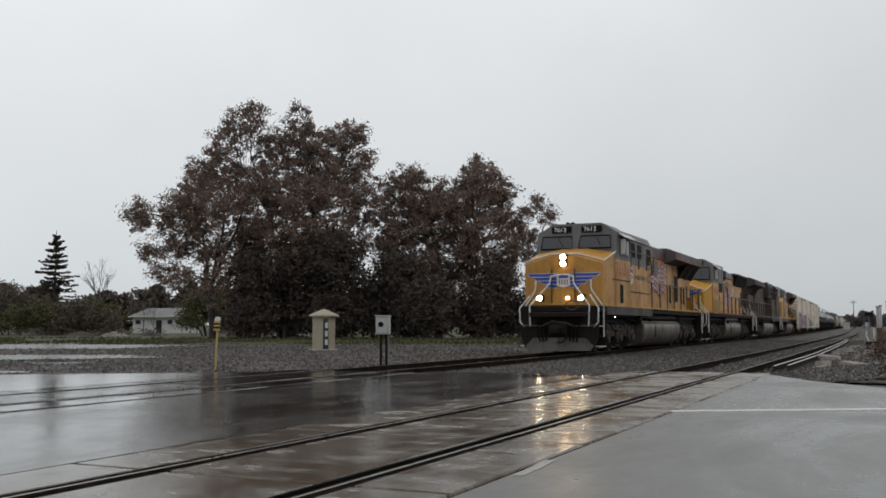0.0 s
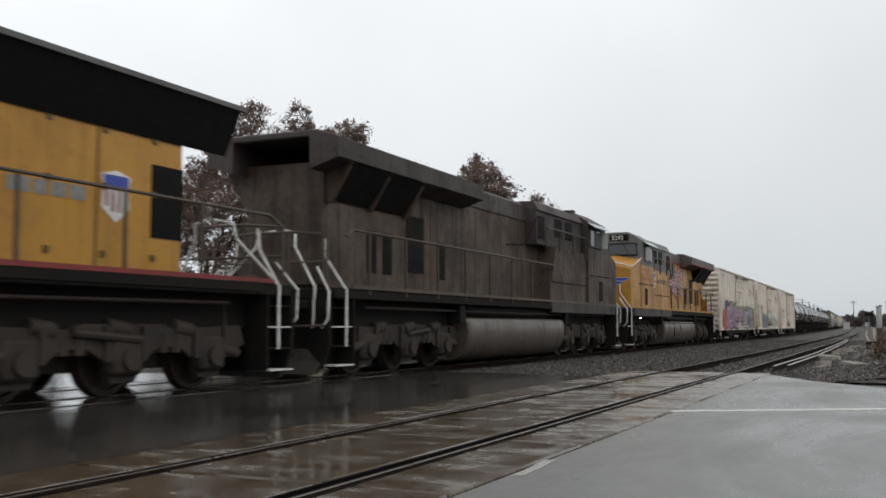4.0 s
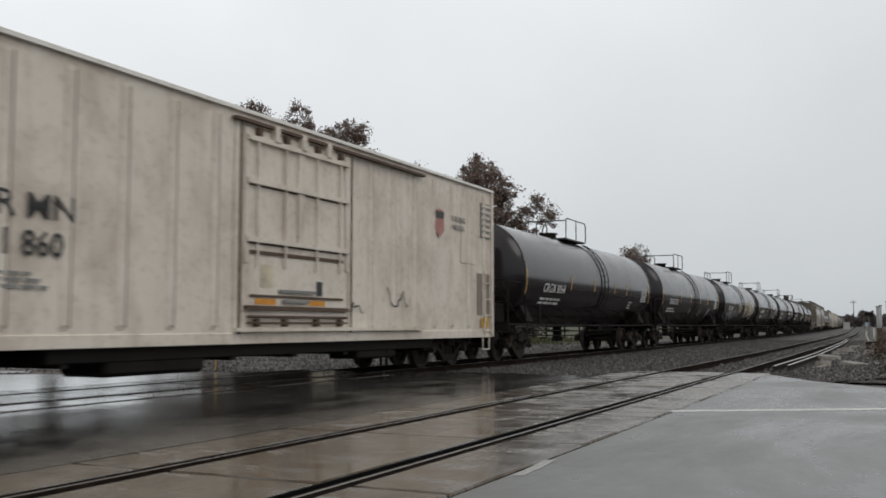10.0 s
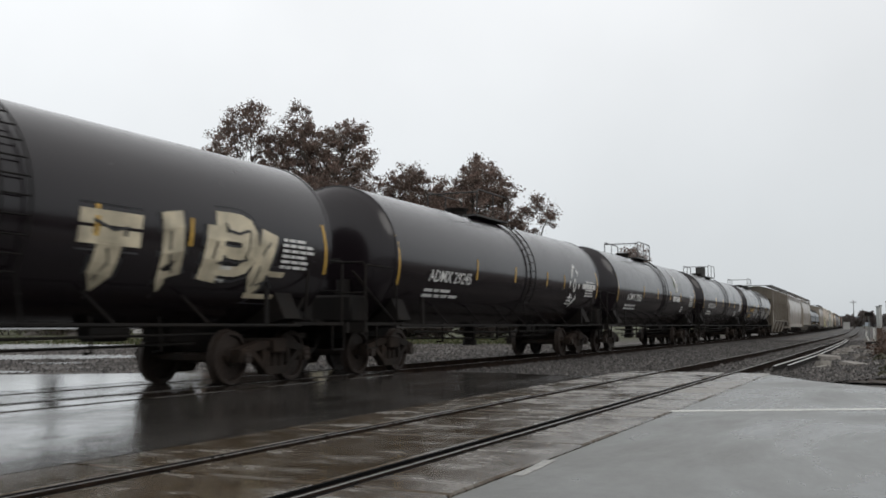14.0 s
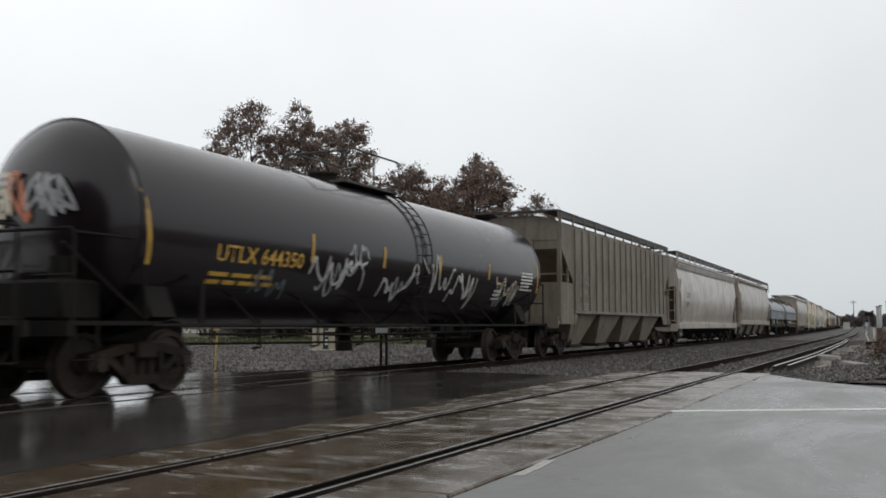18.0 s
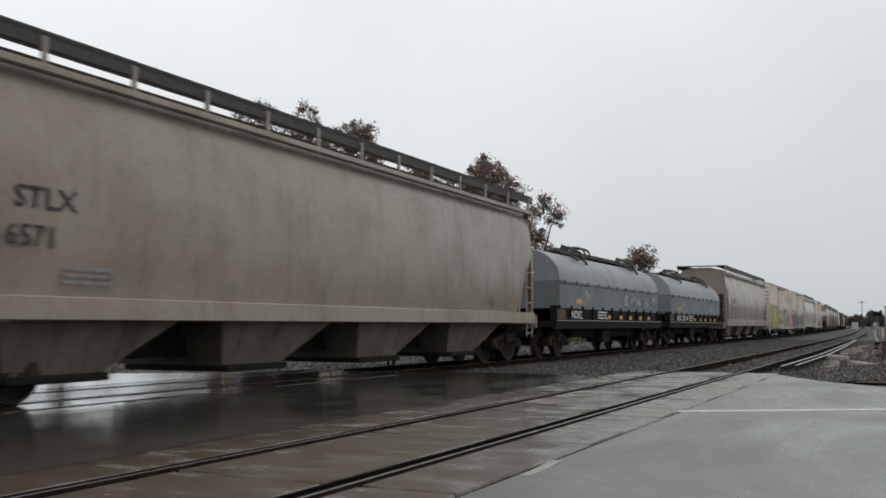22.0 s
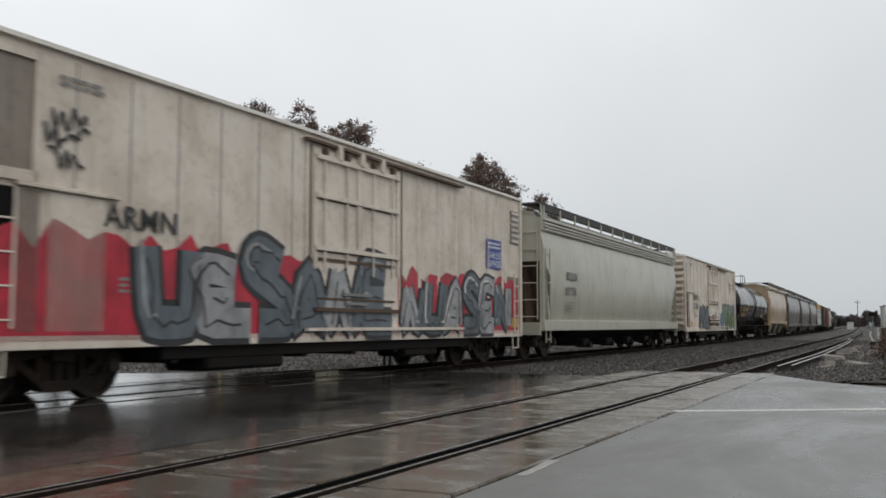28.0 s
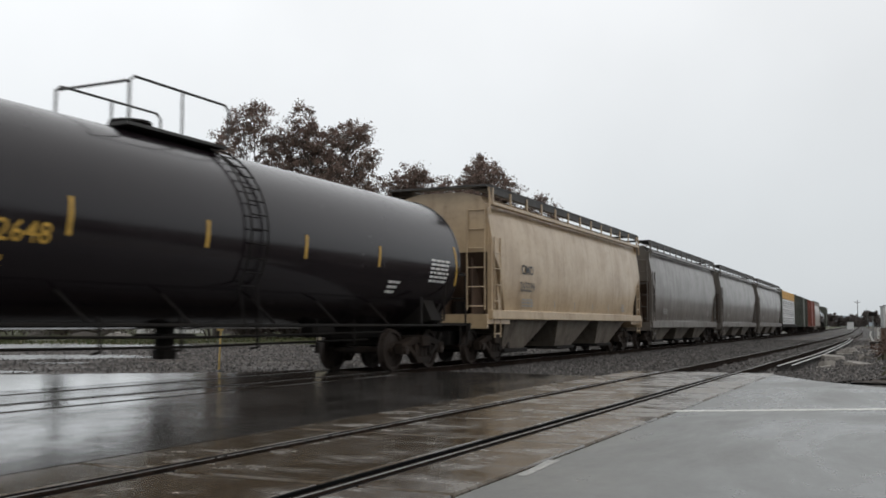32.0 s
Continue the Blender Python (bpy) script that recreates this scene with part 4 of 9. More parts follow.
        part("window_frame", fr, grey, w)
        part("wind_deflector", Mesh().box(*sorted((sx * 1.57, sx * 1.76)), U(wy0 + 0.02), U(wy0 + 0.05), 3.72, 4.28), M_LAMPOFF, loco)
        sh = Mesh().prism([(sx * 1.5, 4.56), (sx * 1.78, 4.36), (sx * 1.78, 4.33), (sx * 1.5, 4.5)], U(wy0 - 0.15), U(wy1 + 0.15), "y")
        part("sunshade", sh, M_SHADE, loco, "pale sunshade over the cab window")
        if ge:
            part("cab_door", Mesh().box(*sorted((sx * 1.55, sx * 1.565)), U(3.3), U(3.75), 1.85, 2.55, 0.01), M_DARK, loco)
            part("battery_seam", Mesh().box(*sorted((sx * 1.55, sx * 1.565)), U(2.2), U(5.0), 2.70, 2.73), M_DARK, loco)
    hz = 3.42 if ge else 4.66
    hy = U(f + 0.02) if ge else lean(4.6) - 0.05
    box = part("headlight_box", Mesh().box(-0.16, 0.16, hy - 0.05, hy + 0.2, hz - 0.28, hz + 0.2, 0.03) if ge else Mesh().box(-0.3, 0.3, hy - 0.05, hy + 0.2, hz - 0.12, hz + 0.13, 0.03), M_DARK, loco)
    for i in (0, 1):
        c = (0, hy - 0.05, hz - 0.16 + 0.24 * i) if ge else (-0.13 + 0.26 * i, hy - 0.05, hz)
        part("headlight", Mesh().cyl(c, (c[0], c[1] - 0.03, c[2]), 0.095, 16), M_HEAD if lit else M_LAMPOFF, box, "round sealed-beam headlight")
    for sx in (-1, 1):
        d = part("ditch_light_box", Mesh().box(sx * 0.78 - 0.12, sx * 0.78 + 0.12, U(0.72), U(0.95), 1.86, 2.12, 0.03), M_DARK, loco)
        part("ditch_light", Mesh().cyl((sx * 0.78, U(0.72), 1.99), (sx * 0.78, U(0.69), 1.99), 0.09, 16), M_DITCH if lit else M_LAMPOFF, d, "round ditch light")
    if lit:
        part("nose_lamp", Mesh().cyl((0.16, U(f) + 0.02, 2.0), (0.16, U(f) - 0.04, 2.0), 0.04, 12), M_HEAD, loco, "small round lamp low on the nose")
    wings(loco, U(f) - 0.005, 2.74 if ge else 2.9, 2.86 if ge else 2.4)
    part("horn", Mesh().cyl((-0.5, U(c1 - 0.6), top + 0.24), (-0.5, U(c1 - 1.0), top + 0.24), 0.04, 8, 0.09).cyl((-0.7, U(c1 - 0.6), top + 0.24), (-0.7, U(c1 - 1.0), top + 0.24), 0.04, 8, 0.09).box(-0.75, -0.45, U(c1 - 0.65), U(c1 - 0.55), top + 0.1, top + 0.24), M_DARK, loco)
    part("antenna_dome", Mesh().box(-0.3, 0.5, U(c0 + 0.9), U(c0 + 1.6), top + 0.12, top + 0.2, 0.04), grey, loco)


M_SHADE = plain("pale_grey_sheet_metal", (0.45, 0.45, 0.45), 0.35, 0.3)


def locomotive(start, end, number, ge=True, lit=False, dirty=False, reverse=False, label=""):
    L = end - start
    loco = thing("locomotive", label, "locomotive", "locomotives at the head of the train")
    U = lambda u: u - L / 2
    yellow, grey = (M_YELLOW_DIRTY, M_GREY_DIRTY) if dirty else (M_YELLOW if ge else M_YELLOW_FRESH, M_GREY)
    # frame, pilots, tank, trucks
    part("frame", Mesh().box(-1.05, 1.05, U(0.8), U(L - 0.8), 0.95, 1.5).box(-1.5, 1.5, U(0.7), U(L - 0.7), 1.5, 1.70, 0.02), M_UNDER, loco)
    for sx in (-1, 1):
        part("side_sill", Mesh().box(*sorted((sx * 1.46, sx * 1.53)), U(1.5), U(8.9 if ge else 20.9), 1.40 if ge else 1.56, 1.70), M_GREY_DIRTY if ge else M_UNDER, loco)
        part("reflective_stripe", Mesh().box(*sorted((sx * 1.5, sx * 1.536)), U(1.2 if ge else 1.6), U(L - 1.3), 1.705, 1.775), M_STRIPE if ge and not dirty else M_RED if not dirty else M_HANDY, loco)
    for end_, sy in ((0.62, 1), (L - 0.62, -1)):
        y = U(end_)
        p = Mesh().prism([(-1.45, 0.62), (-1.3, 0.2), (1.3, 0.2), (1.45, 0.62), (1.45, 1.5), (-1.45, 1.5)], y - 0.04, y + 0.04, "y")
        pil = part("pilot", p, M_UNDER, loco, "black pilot plate with hoses")
        rings = [[(x * q, y - sy * (d - 0.16 * abs(x)), z) for x in (-1.36, -0.9, -0.4, 0, 0.4, 0.9, 1.36)] + [(x * q, y + sy * 0.02, z) for x in (1.36, 0, -1.36)] for q, d, z in ((0.86, 0.34, 0.1), (0.95, 0.24, 0.34), (0.98, 0.2, 0.56))]
        part("plough", Mesh().loft(rings), M_PLOUGH, pil, "scraped dark snow plough", smooth=0)
        part("drawbar_pocket", Mesh().box(-0.34, 0.34, *sorted((y - sy * 0.04, y - sy * 0.2)), 0.68, 1.14, 0.03), M_TRUCK, pil)
        part("uncoupling_lever", Mesh().tube([(-1.4, y - sy * 0.12, 1.0), (-0.6, y - sy * 0.2, 0.98), (-0.2, y - sy * 0.24, 1.16), (0.3, y - sy * 0.24, 1.1), (0.6, y - sy * 0.2, 0.98), (1.4, y - sy * 0.12, 1.0)], 0.022), M_TANKGREY, pil)
        part("coiled_cable", Mesh().tube([(0.5 + 0.24 * math.cos(a), y - sy * 0.1, 1.72 + 0.16 * math.sin(a)) for a in [0.5 * i for i in range(13)]], 0.022), M_HANDY, pil)
        part("anticlimber", Mesh().box(-1.0, 1.0, y - (0.4 if sy > 0 else 0), y + (0.4 if sy < 0 else 0), 1.3, 1.46, 0.02), M_UNDER, pil)
        for x in (-0.8, -0.65, -0.5, 0.5, 0.65, 0.8):
            hose = Mesh().tube([(x, y - sy * 0.05, 1.15), (x * 0.97, y - sy * 0.2, 1.0), (x * 0.9, y - sy * 0.22, 0.6), (x * 0.85, y - sy * 0.12, 0.42)], 0.028, 5)
            part("air_hose", hose, M_RUBBER, pil)
        for sx in (-1, 1):
            steps(loco, y + sy * 0.42, sy, sx, M_UNDER)
            rail_line(loco, [(sx * 1.08, y - sy * 0.02, 0.95), (sx * 1.1, y - sy * 0.04, 1.08), (sx * 1.12, y - sy * 0.02, 1.72), (sx * 0.46, y + sy * 0.3, 2.52), (sx * 0.42, y + sy * 0.36, 2.8), (sx * 0.1, y + sy * 0.46, 2.86)], 0.027, M_HAND)
            rail_line(loco, [(sx * 1.5, y + sy * 0.5, 0.6), (sx * 1.5, y + sy * 0.5, 1.66), (sx * 1.06, y + sy * 0.46, 2.3), (sx * 1.04, y + sy * 0.48, 2.66)], 0.027, M_HAND)
            rail_line(loco, [(sx * 1.3, y - sy * 0.06, 0.95), (sx * 1.46, y - sy * 0.1, 1.12), (sx * 1.48, y - sy * 0.1, 1.62), (sx * 1.12, y + sy * 0.05, 2.1)], 0.024, M_HAND)
    couplers(loco, L)
    t0, t1 = (7.5, 15.1) if ge else (7.9, 14.8)
    half = [(0.85, 0.12), (1.1, 0.17), (1.28, 0.28), (1.4, 0.44), (1.46, 0.64), (1.48, 0.86), (1.46, 1.06), (1.4, 1.16), (1.28, 1.2)]
    tank = Mesh().loft([[(x * q, U(u), 0.66 + (z - 0.66) * q) for x, z in half + [(-x, z) for x, z in reversed(half)]] for u, q in ((t0, 0.97), (t0 + 0.05, 1.0), (t1 - 0.05, 1.0), (t1, 0.97))])
    part("fuel_tank", tank, M_TANKGREY, loco, "dusty grey steel fuel tank with a rounded belly", smooth=30)
    part("filler_neck", Mesh().cyl((1.3, U(t0 + 1.4), 1.12), (1.44, U(t0 + 1.4), 1.28), 0.07, 10), M_UNDER, loco)
    part("fuel_gauge", Mesh().box(1.47, 1.5, U(t0 + 2.1), U(t0 + 2.2), 0.5, 0.95, 0.008), M_UNDER, loco)
    part("tank_seam", Mesh().box(1.4, 1.488, U(t0 + 3.6), U(t0 + 3.63), 0.74, 1.04).box(1.36, 1.475, U(t0 + 0.04), U(t1 - 0.04), 1.1, 1.13), M_UNDER, loco)
    for sx in (-1, 1):
        part("air_reservoir", Mesh().cyl((sx * 1.15, U(t0 + 1.2), 1.38), (sx * 1.15, U(t1 - 0.2), 1.38), 0.17, 14), M_TANKGREY if not ge else M_UNDER, loco)
    for u in (4.35, L - 4.35):
        loco_truck(loco, U(u), reverse)
    if lit or number == "5292":
        part("step_light", Mesh().cyl((1.3, U(3.4), 1.33), (1.34, U(3.4), 1.33), 0.03, 8), M_STEPLIGHT, loco)
    nose_and_cab(loco, U, yellow, grey, ge, lit, number)
    lettering(number, loco, M_NUMBER if not dirty else M_LOUVRE, 1.553, U(2.72 if ge else 2.92), 2.9 if ge else 2.8, 0.5, SIDE, 1.1 if ge else 1.0)
    # body behind the cab
    if ge:
        for sx in (-1, 1):
            a, b = sorted((sx * 0.9, sx * 1.47))
            part("equipment_cabinet", Mesh().prism([(U(5.0), 1.74), (U(9.0), 1.74), (U(8.3), 3.42), (U(5.0), 3.42)], a, b, "x"), yellow, loco, "yellow equipment cabinet with a sloping end")
            part("cabinet_seam", Mesh().box(*sorted((sx * 1.46, sx * 1.485)), U(5.1), U(8.7), 2.32, 2.35), M_DARK, loco)
            part("blower_cab", Mesh().box(*sorted((sx * 0.6, sx * 1.3)), U(5.0), U(9.6), 3.42, 4.5, 0.03), grey, loco, "grey upper cabinet with dark air intakes")
            for u in (6.1, 7.2):
                part("air_intake", Mesh().box(*sorted((sx * 1.3, sx * 1.315)), U(u), U(u + 0.72), 3.78, 4.36), M_DARK, loco, "black air intake screen")
            part("air_intake", Mesh().box(*sorted((sx * 1.3, sx * 1.315)), U(8.9), U(9.5), 3.6, 4.3), M_DARK, loco)
            rail_line(loco, [(sx * 1.52, U(5.1), 3.95), (sx * 1.52, U(9.4), 3.95)], 0.024, M_HANDY)
            for u in (5.2, 6.6, 8.0, 9.3):
                rail_line(loco, [(sx * 1.5, U(u), 3.3), (sx * 1.52, U(u), 3.95)], 0.03, M_HANDY, "handrail_post")
            rail_line(loco, [(sx * 1.3, U(9.5), 4.3), (sx * 1.2, U(10.4), 3.35), (sx * 1.0, U(11.3), 3.3)], 0.022, M_DARK)
        part("cabinet_roof", Mesh().prism([(-1.36, 4.46), (1.36, 4.46), (1.2, 4.74), (-1.2, 4.74)], U(5.0), U(9.6), "y"), grey, loco)
        part("hood", Mesh().box(-0.93, 0.93, U(8.2), U(20.9), 1.72, 4.2, 0.03), yellow, loco, "yellow long hood")
        part("hood_roof", Mesh().prism([(-0.96, 4.2), (0.96, 4.2), (0.92, 4.6), (0.7, 4.72), (-0.7, 4.72), (-0.92, 4.6)], U(9.6), U(14.4), "y"), M_SOOT if not dirty else grey, loco, "sooty grey hood roof")
        for sx in (-1, 1):
            part("red_stripe", Mesh().box(*sorted((sx * 0.93, sx * 0.965)), U(9.0), U(14.4), 4.12, 4.2), M_RED if not dirty else M_GREY_DIRTY, loco)
            part("radiator_wing", Mesh().prism([(sx * 0.9, 3.98), (sx * 1.52, 4.18), (sx * 1.52, 4.56), (sx * 1.2, 4.66), (sx * 0.9, 4.66)], U(14.3), U(21.5), "y"), M_SOOT if not dirty else grey, loco, "overhanging sooty radiator housing")
            part("red_stripe", Mesh().box(*sorted((sx * 1.5, sx * 1.53)), U(14.3), U(21.5), 4.19, 4.25), M_RED if not dirty else M_GREY_DIRTY, loco)
            part("radiator_intake", Mesh().prism([(sx * 0.9, 3.46), (sx * 0.98, 3.46), (sx * 1.48, 4.14), (sx * 0.9, 3.96)], U(17.6), U(20.9), "y"), M_DARK, loco, "black radiator intake screens under the overhang")
            for u in (17.6, 19.2, 20.8):
                part("radiator_bracket", Mesh().prism([(sx * 0.9, 3.4), (sx * 1.02, 3.4), (sx * 1.5, 4.18), (sx * 0.9, 4.1)], U(u), U(u + 0.12), "y"), M_YELLOW_DIRTY, loco)
            part("hood_door", Mesh().box(*sorted((sx * 0.93, sx * 0.945)), U(16.6), U(17.5), 2.2, 3.5), M_DARK, loco, "dark open screen door")
            for u in (15.4, 18.2, 18.9):
                part("hood_door", Mesh().box(*sorted((sx * 0.93, sx * 0.945)), U(u), U(u + 0.4), 2.1, 3.0), M_DARK, loco)
            for u in (10.0, 11.6, 13.4, 14.9, 16.2):
                part("hood_seam", Mesh().box(*sorted((sx * 0.93, sx * 0.942)), U(u), U(u + 0.025), 1.8, 4.0), M_LOUVRE, loco)
        part("radiator_roof", Mesh().box(-1.1, 1.1, U(14.3), U(21.5), 4.6, 4.74, 0.03), grey, loco)
        part("exhaust_stack", Mesh().box(-0.4, 0.4, U(12.2), U(13.3), 4.6, 4.82, 0.04), M_DARK, loco)
        part("hood_end", Mesh().box(-0.9, 0.9, U(20.9), U(21.0), 1.8, 4.2), yellow, loco)
        if not dirty:
            flag(loco, U(11.3), 2.6, 3.1, 1.3, 0.952)
            lettering("BUILDING AMERICA", loco, M_BLACKP, 1.475, U(5.95), 2.86, 0.2, SIDE, 0.9)
            shield(loco, U(5.15), 2.62, 0.52, 0.72, 1.474)
        else:
            louvres(loco, U(3.6), U(4.8), 1.9, 2.55, 1.555, yellow, 9)
            louvres(loco, U(1.9), U(3.1), 1.9, 2.55, 1.515, yellow, 9)
        rail0, posts = 9.0, (9.0, 10.6, 12.2, 13.8, 15.4, 17.0, 18.6, 20.2)
    else:
        part("hood", Mesh().box(-0.95, 0.95, U(4.7), U(19.6), 1.72, 4.25, 0.03), yellow, loco, "yellow long hood")
        part("hood_roof", Mesh().prism([(-1.0, 4.2), (1.0, 4.2), (0.95, 4.5), (0.75, 4.66), (-0.75, 4.66), (-0.95, 4.5)], U(4.75), U(15.2), "y"), grey, loco, "grey hood roof")
        for sx in (-1, 1):
            part("electrical_cabinet", Mesh().box(*sorted((sx * 0.9, sx * 1.5)), U(4.75), U(6.3), 2.7, 4.35, 0.02), yellow, loco)
            part("electrical_cabinet_top", Mesh().box(*sorted((sx * 0.9, sx * 1.515)), U(4.75), U(6.8), 3.55, 4.62, 0.02), grey, loco)
            part("air_intake", Mesh().box(*sorted((sx * 1.5, sx * 1.53)), U(5.1), U(6.3), 3.0, 3.55), M_DARK, loco)
            for v0, v1 in ((2.72, 4.2), (4.3, 4.98)):
                louvres(loco, U(v0), U(v1), 1.78, 2.55, sx * 1.56 if sx > 0 else -1.5, M_YELLOW_FRESH, 12, "grille_box", "yellow louvred grille box")
            for v0, v1 in ((5.75, 6.95), (7.0, 8.2)):
                bx = part("battery_box", Mesh().box(*sorted((sx * 1.4, sx * 1.47)), U(v0), U(v1), 1.8, 2.52, 0.015), M_YELLOW_FRESH, loco, "yellow battery box with small vents")
                for q in (0.15, 0.42, 0.69):
                    for z in (2.3, 2.36, 2.42):
                        part("vent", Mesh().box(*sorted((sx * 1.47, sx * 1.478)), U(v0 + q), U(v0 + q + 0.2), z, z + 0.025), M_LOUVRE, bx)
                part("latch", Mesh().box(*sorted((sx * 1.47, sx * 1.49)), U(v0 + 0.5), U(v0 + 0.62), 1.86, 1.92), M_DARK, bx)
            part("battery_body", Mesh().box(*sorted((sx * 0.95, sx * 1.42)), U(5.75), U(8.2), 1.74, 2.5, 0.02), yellow, loco)
            part("brake_blister", Mesh().prism([(sx * 0.9, 3.85), (sx * 1.0, 3.85), (sx * 1.3, 4.02), (sx * 1.3, 4.5), (sx * 0.9, 4.6)], U(6.9), U(9.5), "y"), M_DARK, loco, "black intake screens of the braking grid")
            part("brake_housing", Mesh().prism([(sx * 0.9, 3.9), (sx * 1.0, 3.9), (sx * 1.25, 4.1), (sx * 1.25, 4.5), (sx * 0.9, 4.62)], U(9.5), U(10.6), "y"), grey, loco)
            part("red_stripe", Mesh().box(*sorted((sx * 0.95, sx * 1.0)), U(9.0), U(15.2), 4.14, 4.22), M_RED, loco)
            part("radiator", Mesh().prism([(sx * 0.9, 3.82), (sx * 0.98, 3.78), (sx * 1.3, 4.5), (sx * 0.9, 4.6)], U(15.3), U(20.6), "y"), M_DARK, loco, "flared black radiator screens")
            part("radiator_edge", Mesh().box(*sorted((sx * 1.1, sx * 1.34)), U(15.2), U(20.7), 4.5, 4.58), grey, loco)
            for u in (10.6, 12.4, 14.2, 16, 17.8):
                part("hood_seam", Mesh().box(*sorted((sx * 0.95, sx * 0.962)), U(u), U(u + 0.025), 1.8, 3.8), M_LOUVRE, loco)
            bolts = Mesh()
            for u in (10.9, 11.9, 12.9, 13.9, 14.9, 15.9, 16.9, 17.9, 18.9):
                for z in (1.95, 2.9, 3.7):
                    bolts.box(*sorted((sx * 0.95, sx * 0.975)), U(u), U(u) + 0.09, z, z + 0.09)
            part("door_latch", bolts, M_LOUVRE, loco)
        part("radiator_roof", Mesh().box(-1.12, 1.12, U(15.2), U(20.7), 4.54, 4.64, 0.02), grey, loco)
        part("end_door", Mesh().box(0.951, 0.965, U(18.9), U(19.6), 2.3, 3.4), M_DARK, loco)
        flag(loco, U(11.1), 2.4, 3.2, 1.4, 0.972)
        shield(loco, U(17.9), 2.45, 0.55, 0.75, 0.956)
        bars(loco, U(16.3), 2.62, 1.3, 0.35, 1, 0.957, M_GREYST)
        rail0, posts = 9.2, (5.2, 7.0, 8.8, 10.6, 12.4, 14.2, 16.0, 17.8, 19.4)
    for sx in (-1, 1):
        rail_line(loco, [(sx * 1.49, U(rail0 - 0.5), 2.84), (sx * 1.49, U(L - 1.4), 2.84), (sx * 1.49, U(L - 1.1), 2.7)], 0.028, M_HANDY)
        for u in posts:
            if u >= rail0 - 0.1 or not ge:
                rail_line(loco, [(sx * 1.5, U(u), 1.6), (sx * 1.49, U(u), 2.84 if u >= rail0 - 0.1 else 3.4)], 0.03, M_HANDY, "handrail_post")
        if not ge:
            rail_line(loco, [(sx * 1.49, U(4.9), 3.6), (sx * 1.49, U(8.0), 3.42), (sx * 1.49, U(9.2), 2.84)], 0.022, M_HANDY)
    for sx in (-1, 1):
        for u in (2.0, 6.6, L - 6.6, L - 2.0):
            part("sand_pipe", Mesh().tube([(sx * 1.02, U(u), 1.4), (sx * 1.08, U(u), 0.8), (sx * 0.9, U(u) + (0.2 if u < L / 2 else -0.2), 0.35)], 0.03), M_LTRUCK, loco)
        for u in (3.0, 4.35, 5.7, L - 5.7, L - 4.35, L - 3.0):
            part("brake_cylinder", Mesh().cyl((sx * 1.08, U(u) - 0.32, 0.98), (sx * 1.08, U(u) + 0.1, 0.92), 0.13, 10), M_LTRUCK, loco)
        part("air_pipe", Mesh().tube([(sx * 1.3, U(2.2), 1.36), (sx * 1.32, U(L / 2), 1.33), (sx * 1.3, U(L - 2.2), 1.36)], 0.03), M_LTRUCK, loco)
        for u in (t0 - 0.35, t1 + 0.35):
            part("jacking_pad", Mesh().box(*sorted((sx * 1.1, sx * 1.45)), U(u - 0.15), U(u + 0.15), 1.05, 1.5, 0.01), M_UNDER, loco)
    yr = U(L - 0.72)
    part("end_railing", Mesh().tube([(-1.3, yr, 1.7), (-1.3, yr, 2.72), (-0.5, yr, 2.78), (0.5, yr, 2.78), (1.3, yr, 2.72), (1.3, yr, 1.7)], 0.026).tube([(-1.3, yr, 2.2), (1.3, yr, 2.2)], 0.02).tube([(-0.45, yr, 1.7), (-0.45, yr, 2.78)], 0.024).tube([(0.45, yr, 1.7), (0.45, yr, 2.78)], 0.024), M_HANDY, loco, "pipe railing across the rear platform")
    if ge:
        rd = part("rear_door", Mesh().box(0.93, 0.955, U(19.5), U(20.3), 1.85, 3.35, 0.01), yellow, loco, "yellow rear hood door with a round window")
        part("door_window", Mesh().cyl((0.955, U(19.9), 2.95), (0.965, U(19.9), 2.95), 0.17, 16), M_DARK, rd)
        part("door_latch", Mesh().box(0.955, 0.99, U(20.15), U(20.24), 2.35, 2.5), M_DARK, rd)
        part("sand_box", Mesh().box(0.93, 1.2, U(20.4), U(20.9), 1.75, 2.5, 0.02), yellow, loco)
    part("cable", Mesh().tube([(1.2, U(5.5), 1.3), (1.25, U(7.2), 1.15), (1.2, U(7.6), 1.3)], 0.04).tube([(1.1, U(2.0), 1.2), (1.2, U(4), 1.1), (1.1, U(6.5), 1.25)], 0.03), M_UNDER, loco)
    MOVING.append((loco, (start + end) / 2, reverse))
    return loco


locomotive(32.58, 54.88, "7613", lit=True, label="yellow and grey diesel locomotive with headlights lit leading the train")
locomotive(54.88, 77.44, "4960", ge=False, label="yellow diesel locomotive with a painted flag and a red sill")
locomotive(77.44, 99.65, "5254", dirty=True, reverse=True, label="sooty brown diesel locomotive running backwards")
locomotive(99.65, 121.91, "5292", label="yellow and grey diesel locomotive with a painted flag and unlit headlights")
